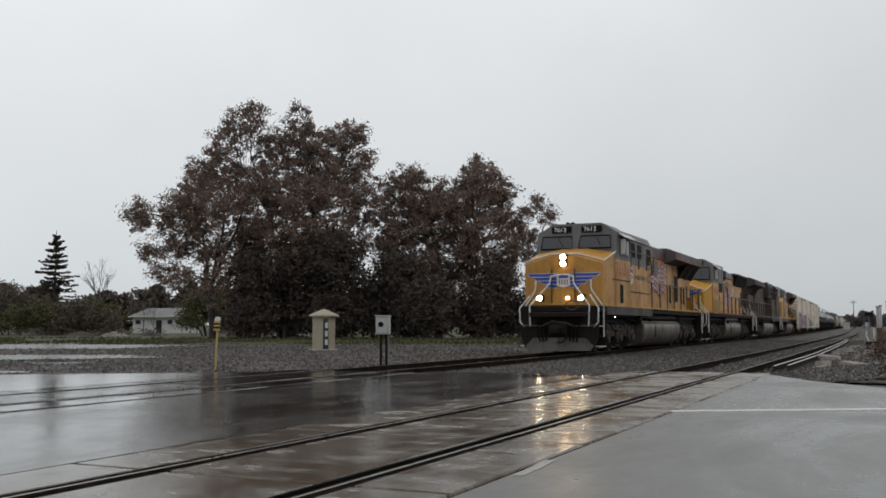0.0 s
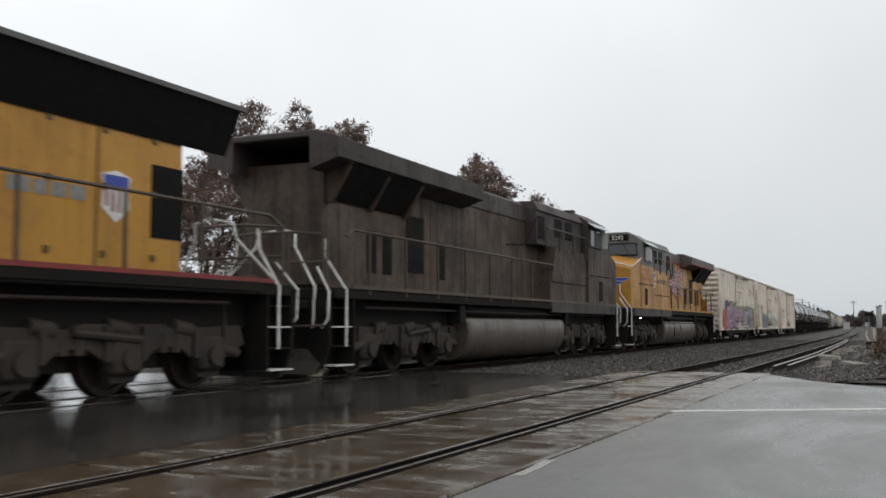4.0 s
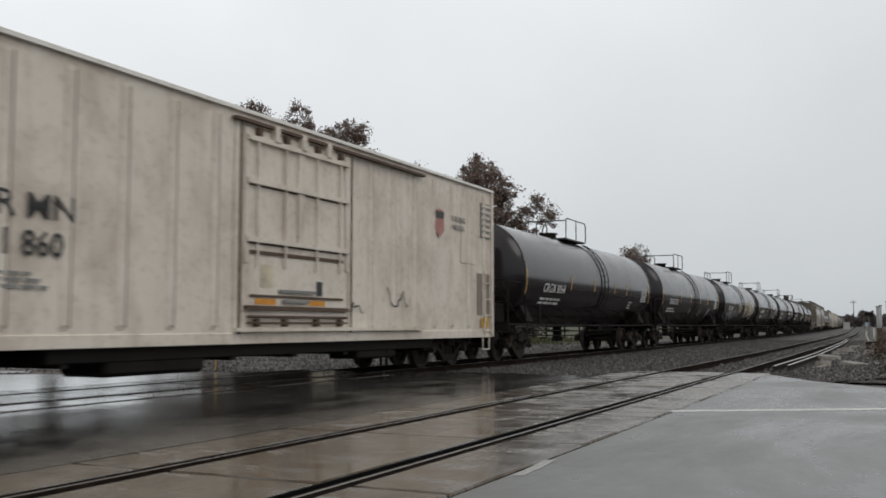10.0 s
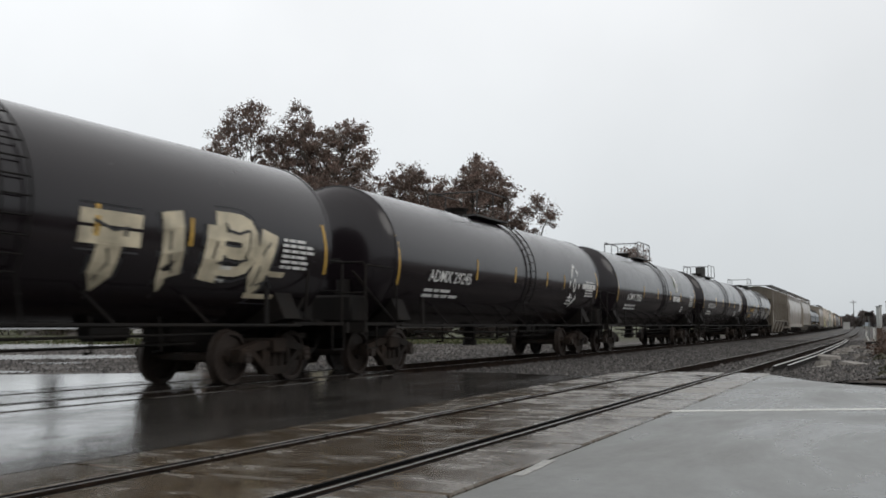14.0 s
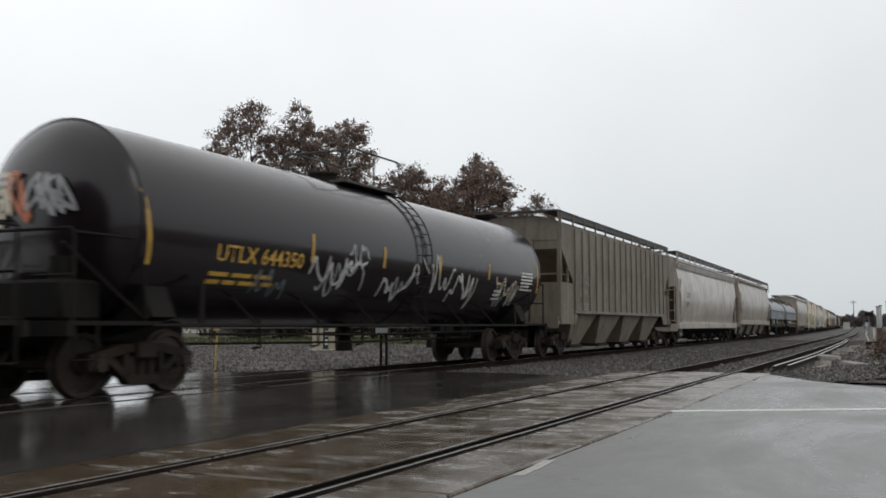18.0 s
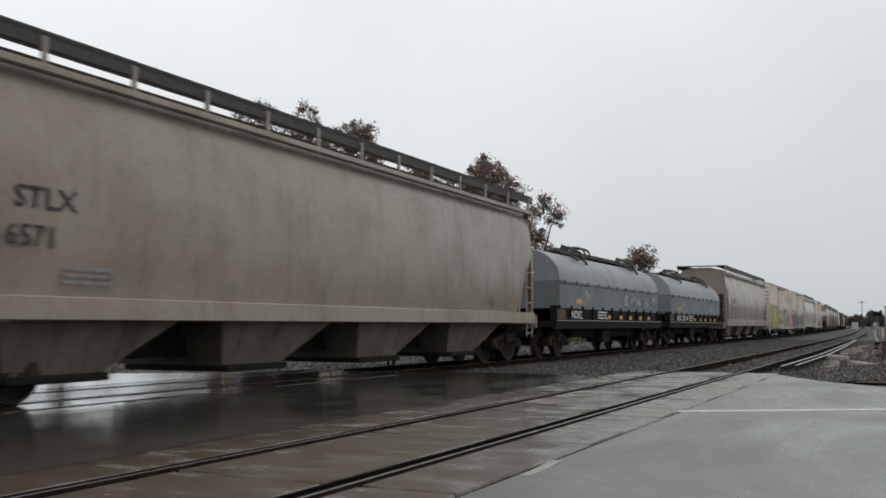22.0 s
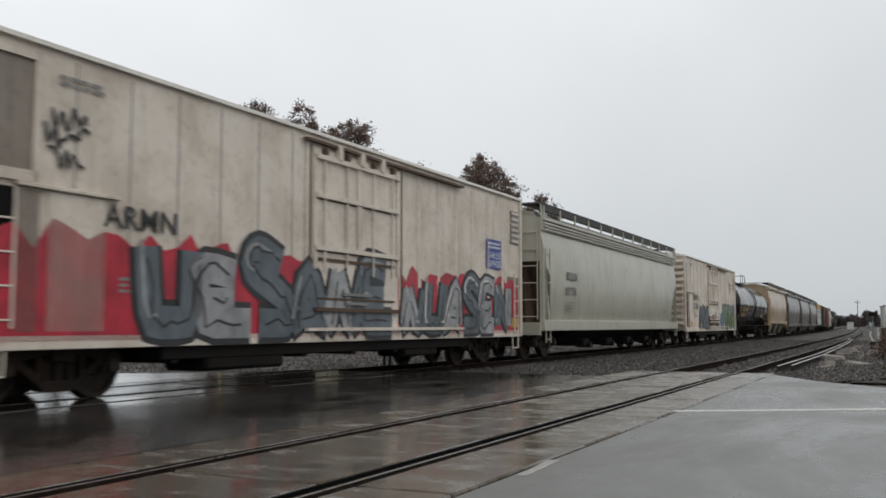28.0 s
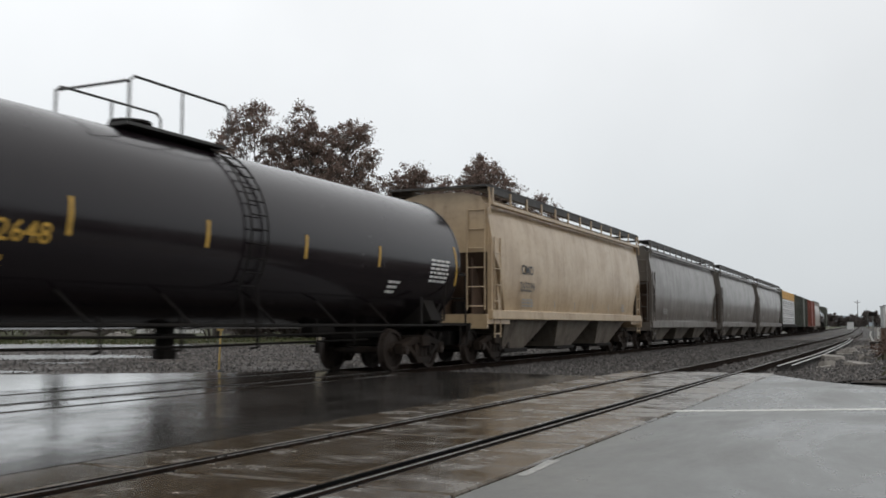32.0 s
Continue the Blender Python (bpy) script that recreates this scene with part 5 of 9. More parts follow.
# ---------------------------------------------------------------- freight cars
def brake_rigging(car, U, L, slim=False):
    if slim:
        for x, z in ((0.9, 0.86), (0.5, 0.7)):
            part("brake_rod", Mesh().tube([(x, U(3.6), z), (x, U(L / 2), z - 0.05), (x, U(L - 3.6), z)], 0.022), M_UNDER, car)
        for u in (5.2, 7.1, 8.8, L - 8.2, L - 6.3, L - 4.9):
            part("rod_hanger", Mesh().tube([(0.9, U(u), 1.12), (0.9, U(u) + 0.05, 0.62), (0.7, U(u) + 0.12, 0.6)], 0.025), M_UNDER, car)
        part("brake_cylinder", Mesh().cyl((0.5, U(L - 6.0), 0.9), (0.5, U(L - 5.2), 0.9), 0.14, 10), M_UNDER, car)
        return
    part("brake_reservoir", Mesh().cyl((0.5, U(L / 2 - 1.0), 0.72), (0.5, U(L / 2 + 0.2), 0.72), 0.2, 12), M_UNDER, car)
    part("brake_cylinder", Mesh().cyl((0.62, U(L / 2 + 0.9), 0.7), (0.62, U(L / 2 + 1.4), 0.7), 0.16, 12), M_UNDER, car)
    part("brake_rod", Mesh().tube([(0.5, U(3.4), 0.6), (0.5, U(L / 2 - 1), 0.66)], 0.022), M_UNDER, car)
    part("brake_rod", Mesh().tube([(0.55, U(L / 2 + 1.4), 0.66), (0.5, U(L - 3.4), 0.6)], 0.022), M_UNDER, car)


def sill_steps(car, U, L, u0, z0, material):
    for u in (u0, L - u0):
        for sx in (-1, 1):
            part("sill_step", Mesh().tube([(sx * 1.5, U(u) - 0.22, z0), (sx * 1.5, U(u) - 0.2, z0 - 0.36), (sx * 1.5, U(u) + 0.2, z0 - 0.36), (sx * 1.5, U(u) + 0.22, z0)], 0.02), material, car)


def reefer(start, end, mark="", number="", sprays=(), label="", smooth=False, open_end=True):
    """A plug-door refrigerator car."""
    L = end - start
    car = thing("refrigerator_car", label, "freight car", "refrigerator cars")
    U = lambda u: u - L / 2
    a, b, W, zb, zt = 0.95, L - 0.95, 1.5, 0.76, 4.45
    d0, d1 = L / 2 - 1.75, L / 2 + 1.55
    bare = number not in ("", "763")
    part("body", Mesh().box(-W, W, U(a + 0.02), U(b - 0.02), zb, zt), M_REEFER, car, "insulated white steel body")
    roof = Mesh().prism([(-1.57, zt - 0.02), (1.57, zt - 0.02), (1.57, zt + 0.04), (0.9, zt + 0.16), (0, zt + 0.2), (-0.9, zt + 0.16), (-1.57, zt + 0.04)], U(a - 0.05), U(b + 0.05), "y")
    part("roof", roof, M_REEFER_ROOF, car, "pale ridged roof")
    for i in range(15):
        u = a + 0.6 + (b - a - 1.2) * i / 14
        part("roof_rib", Mesh().prism([(-1.5, zt + 0.05), (1.5, zt + 0.05), (0.9, zt + 0.185), (0, zt + 0.225), (-0.9, zt + 0.185)], U(u - 0.03), U(u + 0.03), "y"), M_REEFER_ROOF, car)
    # corrugated ends
    for y, s in ((U(a), -1), (U(b), 1)):
        prof = [(y - s * 0.03, zb), (y + s * 0.0, zb)]
        n = 11
        for i in range(n):
            zz = zb + 0.18 + (zt - zb - 0.3) * i / n
            h = (zt - zb - 0.3) / n
            prof += [(y, zz), (y + s * 0.085, zz + h * 0.28), (y + s * 0.085, zz + h * 0.5), (y, zz + h * 0.8)]
        prof += [(y, zt), (y - s * 0.03, zt)]
        e = part("car_end", Mesh().prism(prof, -W + 0.06, W - 0.06, "x"), M_REEFER_END, car, "rust-stained white corrugated end wall", smooth=25)
        for sx in (-1, 1):
            part("corner_post", Mesh().box(sx * W - 0.055, sx * W + 0.055, y - 0.07, y + 0.07, zb - 0.05, zt, 0.015), M_REEFER, car)
        part("end_ladder", ladder_mesh(0.42, 1.0, 4.3 if s > 0 else 2.9, face="y", stand=y + s * 0.15), M_REEFER, car, at=pose(1.2 * (1 if s < 0 else -1), 0, 0))
        part("brake_platform", Mesh().box(-0.9, 0.9, y + (s * 0.02 if s > 0 else -0.36), y + (0.36 if s > 0 else -0.02), 1.12, 1.16), M_GRATE, car)
    part("brake_wheel", Mesh().cyl((-0.6, U(a) - 0.2, 2.0), (-0.6, U(a) - 0.16, 2.0), 0.28, 18).cyl((-0.6, U(a) - 0.16, 2.0), (-0.6, U(a), 2.0), 0.05, 8), M_REEFER, car)
    # side posts
    rib = Mesh().loft([[(0, -0.09, z0), (d, -0.065, z1), (d, 0.065, z1), (0, 0.09, z0)] for z0, z1, d in ((zb + 0.16, zb + 0.17, 0.001), (zb + 0.18, zb + 0.24, 0.032), (zt - 0.14, zt - 0.2, 0.032), (zt - 0.12, zt - 0.13, 0.001))]).data("side_post", 20)
    rib_w = Mesh().prism([(0, zb + 0.16), (-0.028, zb + 0.2), (-0.028, zt - 0.16), (0, zt - 0.1)], -0.05, 0.05, "y").data("side_post")
    # thin dark strip that paints a post's shadow edge onto the wall
    shade_line = Mesh().box(0, 0.006, 0.088, 0.122, zb + 0.2, zt - 0.16).data("post_seam")
    posts = [u for u in [a + 1.55 + 0.98 * i for i in range(18)] if u < b - 0.4 and not d0 - 0.3 < u < d1 + 0.2]
    for u in posts:
        if smooth and u < d0:
            part("side_seam", Mesh().box(W, W + 0.006, U(u), U(u) + 0.02, zb + 0.1, zt - 0.1), M_GREYST, car)
        else:
            part("side_post", rib, M_REEFER, car, at=pose(W, U(u), 0))
            part("post_seam", shade_line, M_TAUPE, car, at=pose(W, U(u), 0))
        part("side_post", rib_w, M_REEFER, car, at=pose(-W, U(u), 0))
    for sx in (-1, 1):
        lo, hi = sorted((sx * W, sx * (W + 0.035)))
        part("side_sill", Mesh().box(*sorted((sx * 1.4, sx * (W + 0.03))), U(a), U(b), zb - 0.06, zb + 0.12, 0.01), M_REEFER, car)
        # plug door with its frame, bars, lock rods and rails
        door = part("plug_door", Mesh().box(lo, hi, U(d0), U(d1), zb + 0.1, 4.22, 0.012), M_REEFER, car, "white plug door with lock rods")
        g0, g1 = sorted((sx * (W + 0.03), sx * (W + 0.11)))
        bars_ = Mesh()
        for z in (2.35, 3.3, 4.0):
            bars_.box(g0, g1, U(d0 + 0.05), U(d1 - 0.05), z, z + 0.08)
        part("door_bar", bars_, M_REEFER, door)
        part("lower_door_bar", Mesh().box(g0, g1, U(d0 + 0.05), U(d1 - 0.05), 1.25, 1.32), M_RUST if sprays else M_REEFER, door)
        # flat strips in rust colour paint the shadow below two door bars
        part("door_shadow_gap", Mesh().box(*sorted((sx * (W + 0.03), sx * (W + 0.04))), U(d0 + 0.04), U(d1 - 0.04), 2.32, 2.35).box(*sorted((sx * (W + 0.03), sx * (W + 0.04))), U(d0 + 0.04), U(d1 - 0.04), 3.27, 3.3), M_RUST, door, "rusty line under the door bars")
        part("door_mullion", Mesh().box(*sorted((sx * (W + 0.03), sx * (W + 0.08))), U((d0 + d1) / 2) - 0.09, U((d0 + d1) / 2) + 0.09, 2.4, 4.0, 0.01), M_REEFER, door)
        for q in (d0 + 0.02, d1 - 0.12):
            part("door_stile", Mesh().box(*sorted((sx * (W + 0.03), sx * (W + 0.07))), U(q), U(q + 0.1), 2.0, 4.2, 0.01), M_REEFER, door)
        for q in (0.25, 0.5, 0.75):
            part("door_hanger", Mesh().box(*sorted((sx * (W + 0.03), sx * (W + 0.14))), U(d0 + (d1 - d0) * q) - 0.07, U(d0 + (d1 - d0) * q) + 0.07, 4.06, 4.34, 0.01), M_REEFER, door)
        for u in (d0 + 0.35, d0 + 1.15, d1 - 1.15, d1 - 0.35):
            part("lock_rod", Mesh().tube([(sx * (W + 0.085), U(u), 1.95 if sprays else zb + 0.2), (sx * (W + 0.085), U(u), 4.15)], 0.022), M_REEFER, door)
        for u in (d0 + 0.3, d0 + 1.1, d1 - 1.2, d1 - 0.4):
            for z in (0.98, 4.1) if bare else (4.1,):
                part("lock_keeper", Mesh().box(*sorted((sx * (W + 0.03), sx * (W + 0.12))), U(u), U(u + 0.12), z, z + 0.13, 0.01), M_RUST, door)
        part("door_panel_rim", Mesh().box(*sorted((sx * (W + 0.03), sx * (W + 0.06))), U(d0 + 0.2), U(d1 - 0.2), 2.16, 2.22).box(*sorted((sx * (W + 0.03), sx * (W + 0.06))), U(d0 + 0.2), U(d1 - 0.2), 1.46, 1.5), M_RUST, door)
        if bare:
            part("lower_rod", Mesh().tube([(sx * (W + 0.09), U(d0 + 0.1), 1.14), (sx * (W + 0.09), U(d1 - 0.1), 1.14)], 0.025).tube([(sx * (W + 0.09), U(d0 + 0.1), 1.04), (sx * (W + 0.09), U(d1 - 0.1), 1.04)], 0.02), M_RUST, door)
        if sx > 0 and bare:
            patch(car, "door_notice", U(d0 + 0.5), U(d0 + 0.85), 1.62, 2.0, W + 0.041, SPRAY["cream"], label="pale yellow paper notice")
            patch(car, "placard", U(d0 + 0.35), U(d0 + 0.95), 1.34, 1.44, W + 0.041, M_ORANGE)
            patch(car, "placard", U(d1 - 1.35), U(d1 - 0.8), 1.34, 1.44, W + 0.041, M_ORANGE)
            patch(car, "maker_plate", U(d1 - 1.1), U(d1 - 0.9), 1.52, 1.78, W + 0.041, M_BLACKP)
        part("lock_handle", Mesh().box(*sorted((sx * (W + 0.06), sx * (W + 0.1))), U(d0 + 1.0), U(d0 + 2.1), 1.55, 1.6).box(*sorted((sx * (W + 0.06), sx * (W + 0.1))), U(d0 + 1.1), U(d0 + 1.9), 1.38, 1.43), M_GREYST, door)
        part("door_rail", Mesh().box(*sorted((sx * (W + 0.03), sx * (W + 0.13))), U(d0 - 0.3), U(d1 + 3.2), 4.27, 4.32), M_RUST, car, "dark rusty door rail")
        part("door_track", Mesh().box(*sorted((sx * (W + 0.02), sx * (W + 0.12))), U(d0 - 0.2), U(d1 + 3.2), zb + 0.14, zb + 0.2), M_REEFER, car)
        for q0, q1 in ((d0 - 0.2, d0 - 0.04), (d1 + 0.04, d1 + 0.16)):
            part("door_post", Mesh().box(lo, hi, U(q0), U(q1), zb, zt - 0.1), M_REEFER, car)
            part("door_edge", Mesh().box(*sorted((sx * (W + 0.036), sx * (W + 0.042))), U(q1) - 0.06, U(q1), zb + 0.1, zt - 0.2), M_RUST, car)
    x = W + 0.034
    if open_end:
        part("compartment_opening", Mesh().box(W - 0.2, W + 0.012, U(a + 0.1), U(a + 0.62), zb + 0.2, 2.64), M_DARK, car, "dark opening of the cooling unit compartment")
        part("compartment_ladder", ladder_mesh(0.5, zb + 0.2, 2.64, 0.4), M_REEFER, car, at=pose(W + 0.04, U(a + 0.37), 0))
        if smooth:
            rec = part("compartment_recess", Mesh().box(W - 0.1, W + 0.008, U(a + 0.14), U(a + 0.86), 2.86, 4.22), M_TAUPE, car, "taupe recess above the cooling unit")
            part("recess_frame", Mesh().box(W, W + 0.05, U(a + 0.08), U(a + 0.14), 2.7, 4.3).box(W, W + 0.05, U(a + 0.86), U(a + 0.92), 2.7, 4.3).box(W, W + 0.05, U(a + 0.08), U(a + 0.92), 4.22, 4.3).box(W, W + 0.05, U(a + 0.08), U(a + 0.92), 2.72, 2.86), M_REEFER, rec)
        else:
            lv = part("cooling_louvre", Mesh().box(W, W + 0.02, U(a + 0.14), U(a + 0.62), 2.86, 4.08), M_GREYST, car, "grille of the cooling unit")
            m = Mesh()
            for i in range(11):
                m.box(W + 0.02, W + 0.045, U(a + 0.14), U(a + 0.62), 2.9 + i * 0.106, 2.95 + i * 0.106)
            part("louvre_slat", m, M_REEFER, lv)
        part("compartment_panel", Mesh().box(W, W + 0.03, U(a + 0.66), U(a + 1.0), zb + 0.15, 2.62, 0.01), M_TAUPE, car)
        part("service_ledge", Mesh().box(W, W + 0.09, U(a + 0.62), U(a + 2.3), 2.66, 2.71, 0.008), M_REEFER, car, "ledge over the service panel")
        part("service_panel", Mesh().box(W, W + 0.03, U(a + 1.12), U(a + 2.1), zb + 0.15, 2.66, 0.015), M_REEFER, car)
    else:
        part("end_ladder", ladder_mesh(0.45, zb + 0.1, 2.9, 0.4), M_REEFER, car, at=pose(W + 0.06, U(a + 0.4), 0))
    part("rear_grille", Mesh().box(W, W + 0.03, U(b - 0.72), U(b - 0.14), 3.2, 4.1), M_GREYST, car)
    m = Mesh()
    for i in range(6):
        m.box(W + 0.03, W + 0.05, U(b - 0.7), U(b - 0.16), 3.24 + i * 0.15, 3.31 + i * 0.15)
    part("grille_slat", m, M_REEFER, car)
    part("rear_opening", Mesh().box(W, W + 0.012, U(b - 0.95), U(b - 0.16), 1.25, 2.3), M_TAUPE, car, "dull recess at the rear corner")
    part("rear_service_door", Mesh().box(W, W + 0.02, U(b - 1.95), U(b - 1.1), 2.5, 4.0, 0.01), M_REEFER, car)
    part("side_ladder", ladder_mesh(0.42, zb, 2.4, 0.4), M_REEFER, car, at=pose(W + 0.06, U(b - 0.35), 0))
    # underframe
    part("centre_sill", Mesh().box(-0.25, 0.25, U(0.7), U(L - 0.7), 0.62, 0.76).box(-1.4, 1.4, U(a + 3.9), U(b - 3.9), 0.66, 0.76), M_UNDER, car)
    part("fuel_tank", Mesh().box(0.55, 1.4, U(5.3), U(7.4), 0.3, 0.72, 0.06), M_UNDER, car)
    part("equipment_box", Mesh().box(0.7, 1.38, U(L - 7.6), U(L - 6.0), 0.34, 0.74, 0.04), M_UNDER, car)
    for sx in (-1, 1):
        part("lower_sill", Mesh().box(*sorted((sx * 1.0, sx * 1.42)), U(4.3), U(L - 4.3), 0.5, 0.72, 0.02), M_UNDER, car)
    for i in range(7):
        part("crossbearer", Mesh().box(-1.4, 1.4, U(4.6 + (L - 9.2) * i / 6) - 0.07, U(4.6 + (L - 9.2) * i / 6) + 0.07, 0.45, 0.74), M_UNDER, car)
    brake_rigging(car, U, L)
    sill_steps(car, U, L, a + 0.35, zb, M_REEFER)
    couplers(car, L)
    for u in (2.75, L - 2.75):
        truck(car, U(u))
    # marks
    if mark:
        lettering(mark, car, M_BLACKP, x, U(3.0), 2.3, 0.32, SIDE, 1.15)
    if number:
        lettering(number, car, M_BLACKP, x, U(2.95), 1.84, 0.32, SIDE, 1.0)
    bars(car, U(3.3), 1.42, 0.9, 0.24, 3, x, M_GREYST, seed=3)
    bars(car, U(2.2), 4.0, 0.8, 0.16, 2, x, M_GREYST, seed=4)
    if not smooth:
        patch(car, "placard", U(2.2), U(2.75), 0.98, 1.2, x, M_ORANGE)
    if not smooth:
        shield(car, U(15.25), 3.0, 0.5, 0.68, x, faded=True)
        lettering("BUILDING", car, M_BLACKP, x, U(16.15), 3.46, 0.13, SIDE, 1.0, "slogan")
        lettering("AMERICA", car, M_BLACKP, x, U(16.15), 3.26, 0.13, SIDE, 1.0, "slogan")
    patch(car, "placard", U(b - 0.75), U(b - 0.25), 0.95, 1.2, x, M_AMBER)
    for s in sprays:
        s(car, U, W + 0.034)
    MOVING.append((car, (start + end) / 2, False))
    return car


M_RUST = paint("rust", (0.09, 0.055, 0.035), 0.75, (0.05, 0.035, 0.025), 0.5, 0.3)


TANK_R, TANK_Z = 1.54, 2.48


def on_tank(r, zc):
    return lambda y, z: math.sqrt(max(0.01, r * r - (z - zc) ** 2))


def tank_car(start, end, mark="", marking=None, sprays=(), label="", nozzle=False, end_print=True, top=0.0):
    L = end - start
    car = thing("tank_car", label, "tank car", "tank cars")
    U = lambda u: u - L / 2
    r, zc = TANK_R, TANK_Z
    marking = marking or M_STENCIL
    wrap = on_tank(r, zc)
    e0, e1 = 1.6, L - 1.08
    head = [(0.05, 0.5), (0.35, 0.485), (0.65, 0.45), (0.95, 0.385), (1.2, 0.29), (1.38, 0.18), (1.48, 0.08), (r, 0.0)]
    prof = [(q, U(e0 - d)) for q, d in head]
    back = [(q, U(e1 + d)) for q, d in reversed(head)]
    part("tank", Mesh().lathe_y(prof + [(r, U(e0 + 0.04)), (r, U(L / 2 - 3)), (r, U(L / 2 + 0.5)), (r, U(L / 2 + 4)), (r, U(e1 - 0.04))] + back, 0, zc, 56), M_TANK, car, "black steel tank barrel with domed heads", smooth=35)
    for u in (e0, L / 2 + 0.5, e1):
        part("weld_band", Mesh().lathe_y([(r, U(u) - 0.035), (r + 0.012, U(u) - 0.03), (r + 0.012, U(u) + 0.03), (r, U(u) + 0.035)], 0, zc, 56), M_TANK, car)
    # stub sills, end platforms and rails
    for u0, s in ((0.35, 1), (L - 0.35, -1)):
        y0, y1 = sorted((U(u0), U(u0 + s * 1.75)))
        part("stub_sill", Mesh().box(-0.3, 0.3, *sorted((U(u0 + s * 0.1), U(u0 + s * 3.6))), 0.72, 1.12, 0.02), M_UNDER, car)
        part("end_platform", Mesh().box(-1.45, 1.45, y0, y1, 1.0, 1.06).box(-1.5, 1.5, U(u0) - 0.05, U(u0) + 0.05, 0.86, 1.06), M_UNDER, car, "black end platform")
        part("brake_stand", Mesh().box(-0.95, 0.95, *sorted((U(u0 + s * 0.35), U(u0 + s * 1.1))), 1.06, 1.62, 0.05).cyl((0.55, U(u0 + s * 0.7), 1.6), (0.55, U(u0 + s * 0.7), 1.95), 0.14, 10), M_UNDER, car)
        m = Mesh()
        yy = U(u0 + s * 0.1)
        m.tube([(-1.42, yy, 1.05), (-1.42, yy, 2.18), (-1.36, yy, 2.26), (1.36, yy, 2.26), (1.42, yy, 2.18), (1.42, yy, 1.05)], 0.024)
        m.tube([(-1.42, yy, 1.65), (-0.7, yy, 1.65)], 0.02).tube([(0.7, yy, 1.65), (1.42, yy, 1.65)], 0.02)
        for sx in (-1, 1):
            m.tube([(sx * 1.44, yy, 2.2), (sx * 1.44, U(u0 + s * 1.3), 2.2), (sx * 1.46, U(u0 + s * 1.42), 1.1)], 0.024)
            m.tube([(sx * 1.0, U(u0 + s * 0.3), 2.1), (sx * 1.3, U(u0 + s * 1.6), 1.05)], 0.03)
        part("end_rail", m, M_UNDER, car)
        part("bolster", Mesh().prism([(-1.45, 1.12), (-1.2, 1.65), (-0.8, 1.2), (0.8, 1.2), (1.2, 1.65), (1.45, 1.12), (0.4, 0.86), (-0.4, 0.86)], *sorted((U(u0 + s * 1.55), U(u0 + s * 2.05))), "y"), M_UNDER, car)
        for sx in (-1, 1):
            part("sill_step", Mesh().tube([(sx * 1.46, U(u0 + s * 0.1), 1.0), (sx * 1.46, U(u0 + s * 0.1), 0.55), (sx * 1.46, U(u0 + s * 0.5), 0.55), (sx * 1.46, U(u0 + s * 0.5), 1.0)], 0.022), M_UNDER, car)
            part("grab_post", Mesh().box(sx * 1.46 - 0.02, sx * 1.46 + 0.02, U(u0 + s * 2.6) - 0.05, U(u0 + s * 2.6) + 0.05, 1.0, 1.62), M_UNDER, car)
    for sx in (-1, 1):
        part("side_rail", Mesh().tube([(sx * 1.46, U(1.9), 1.0), (sx * 1.46, U(L - 1.9), 1.0)], 0.03), M_UNDER, car, "long pipe handrail")
        for u in (4.4, 6.4, 8.4, L - 8.4, L - 6.4, L - 4.4):
            part("rail_bracket", Mesh().tube([(sx * 1.46, U(u), 1.0), (sx * 1.1, U(u - 0.35), 1.52)], 0.022), M_UNDER, car)
    # top platform with railings, manway and fittings
    p0, p1 = L / 2 - 1.25 + top, L / 2 + 1.1 + top
    zt = zc + r
    part("top_platform", Mesh().box(-0.7, -0.35, U(p0), U(p1), zt - 0.05, zt).box(0.35, 0.74, U(p0), U(p1), zt - 0.05, zt).box(-0.7, 0.74, U(p1 - 0.4), U(p1), zt - 0.05, zt), M_GRATE, car, "grated top platform")
    m = Mesh()
    for x in (-0.72, 0.76):
        m.tube([(x, U(p0), zt), (x, U(p0), zt + 0.6), (x, U(p0 + 0.1), zt + 0.68), (x, U(p1 - 0.1), zt + 0.68), (x, U(p1), zt + 0.6), (x, U(p1), zt)], 0.022)
        m.tube([(x, U((p0 + p1) / 2), zt), (x, U((p0 + p1) / 2), zt + 0.68)], 0.02)
    m.tube([(-0.72, U(p0), zt + 0.6), (0.76, U(p0), zt + 0.6)], 0.022)
    part("top_railing", m, M_GRATE, car, "pipe railing round the manway")
    part("manway", Mesh().cyl((0, U(L / 2 - 0.9), zt - 0.1), (0, U(L / 2 - 0.9), zt + 0.16), 0.28, 18).cyl((0, U(L / 2 - 0.9), zt + 0.16), (0, U(L / 2 - 0.9), zt + 0.2), 0.33, 18), M_UNDER, car)
    if nozzle:
        part("valve_housing", Mesh().cyl((0.1, U(L / 2 - 0.1), zt - 0.1), (0.1, U(L / 2 - 0.1), zt + 0.62), 0.3, 16), M_GRATE, car, "tall round valve housing")
    lad = Mesh()
    for i in range(12):
        a0, a1 = math.radians(62 - i * 8.5), math.radians(62 - (i + 1) * 8.5)
        lad.tube([((r + 0.07) * math.cos(a0), U(p1 - 0.45), zc + (r + 0.07) * math.sin(a0)), ((r + 0.07) * math.cos(a0), U(p1), zc + (r + 0.07) * math.sin(a0))], 0.013, 5)
    for y in (U(p1 - 0.45), U(p1)):
        lad.tube([((r + 0.07) * math.cos(math.radians(62 - i * 8.5)), y, zc + (r + 0.07) * math.sin(math.radians(62 - i * 8.5))) for i in range(12)] + [(1.5, y, 1.0)], 0.017, 5)
    part("side_ladder", lad, M_UNDER, car)
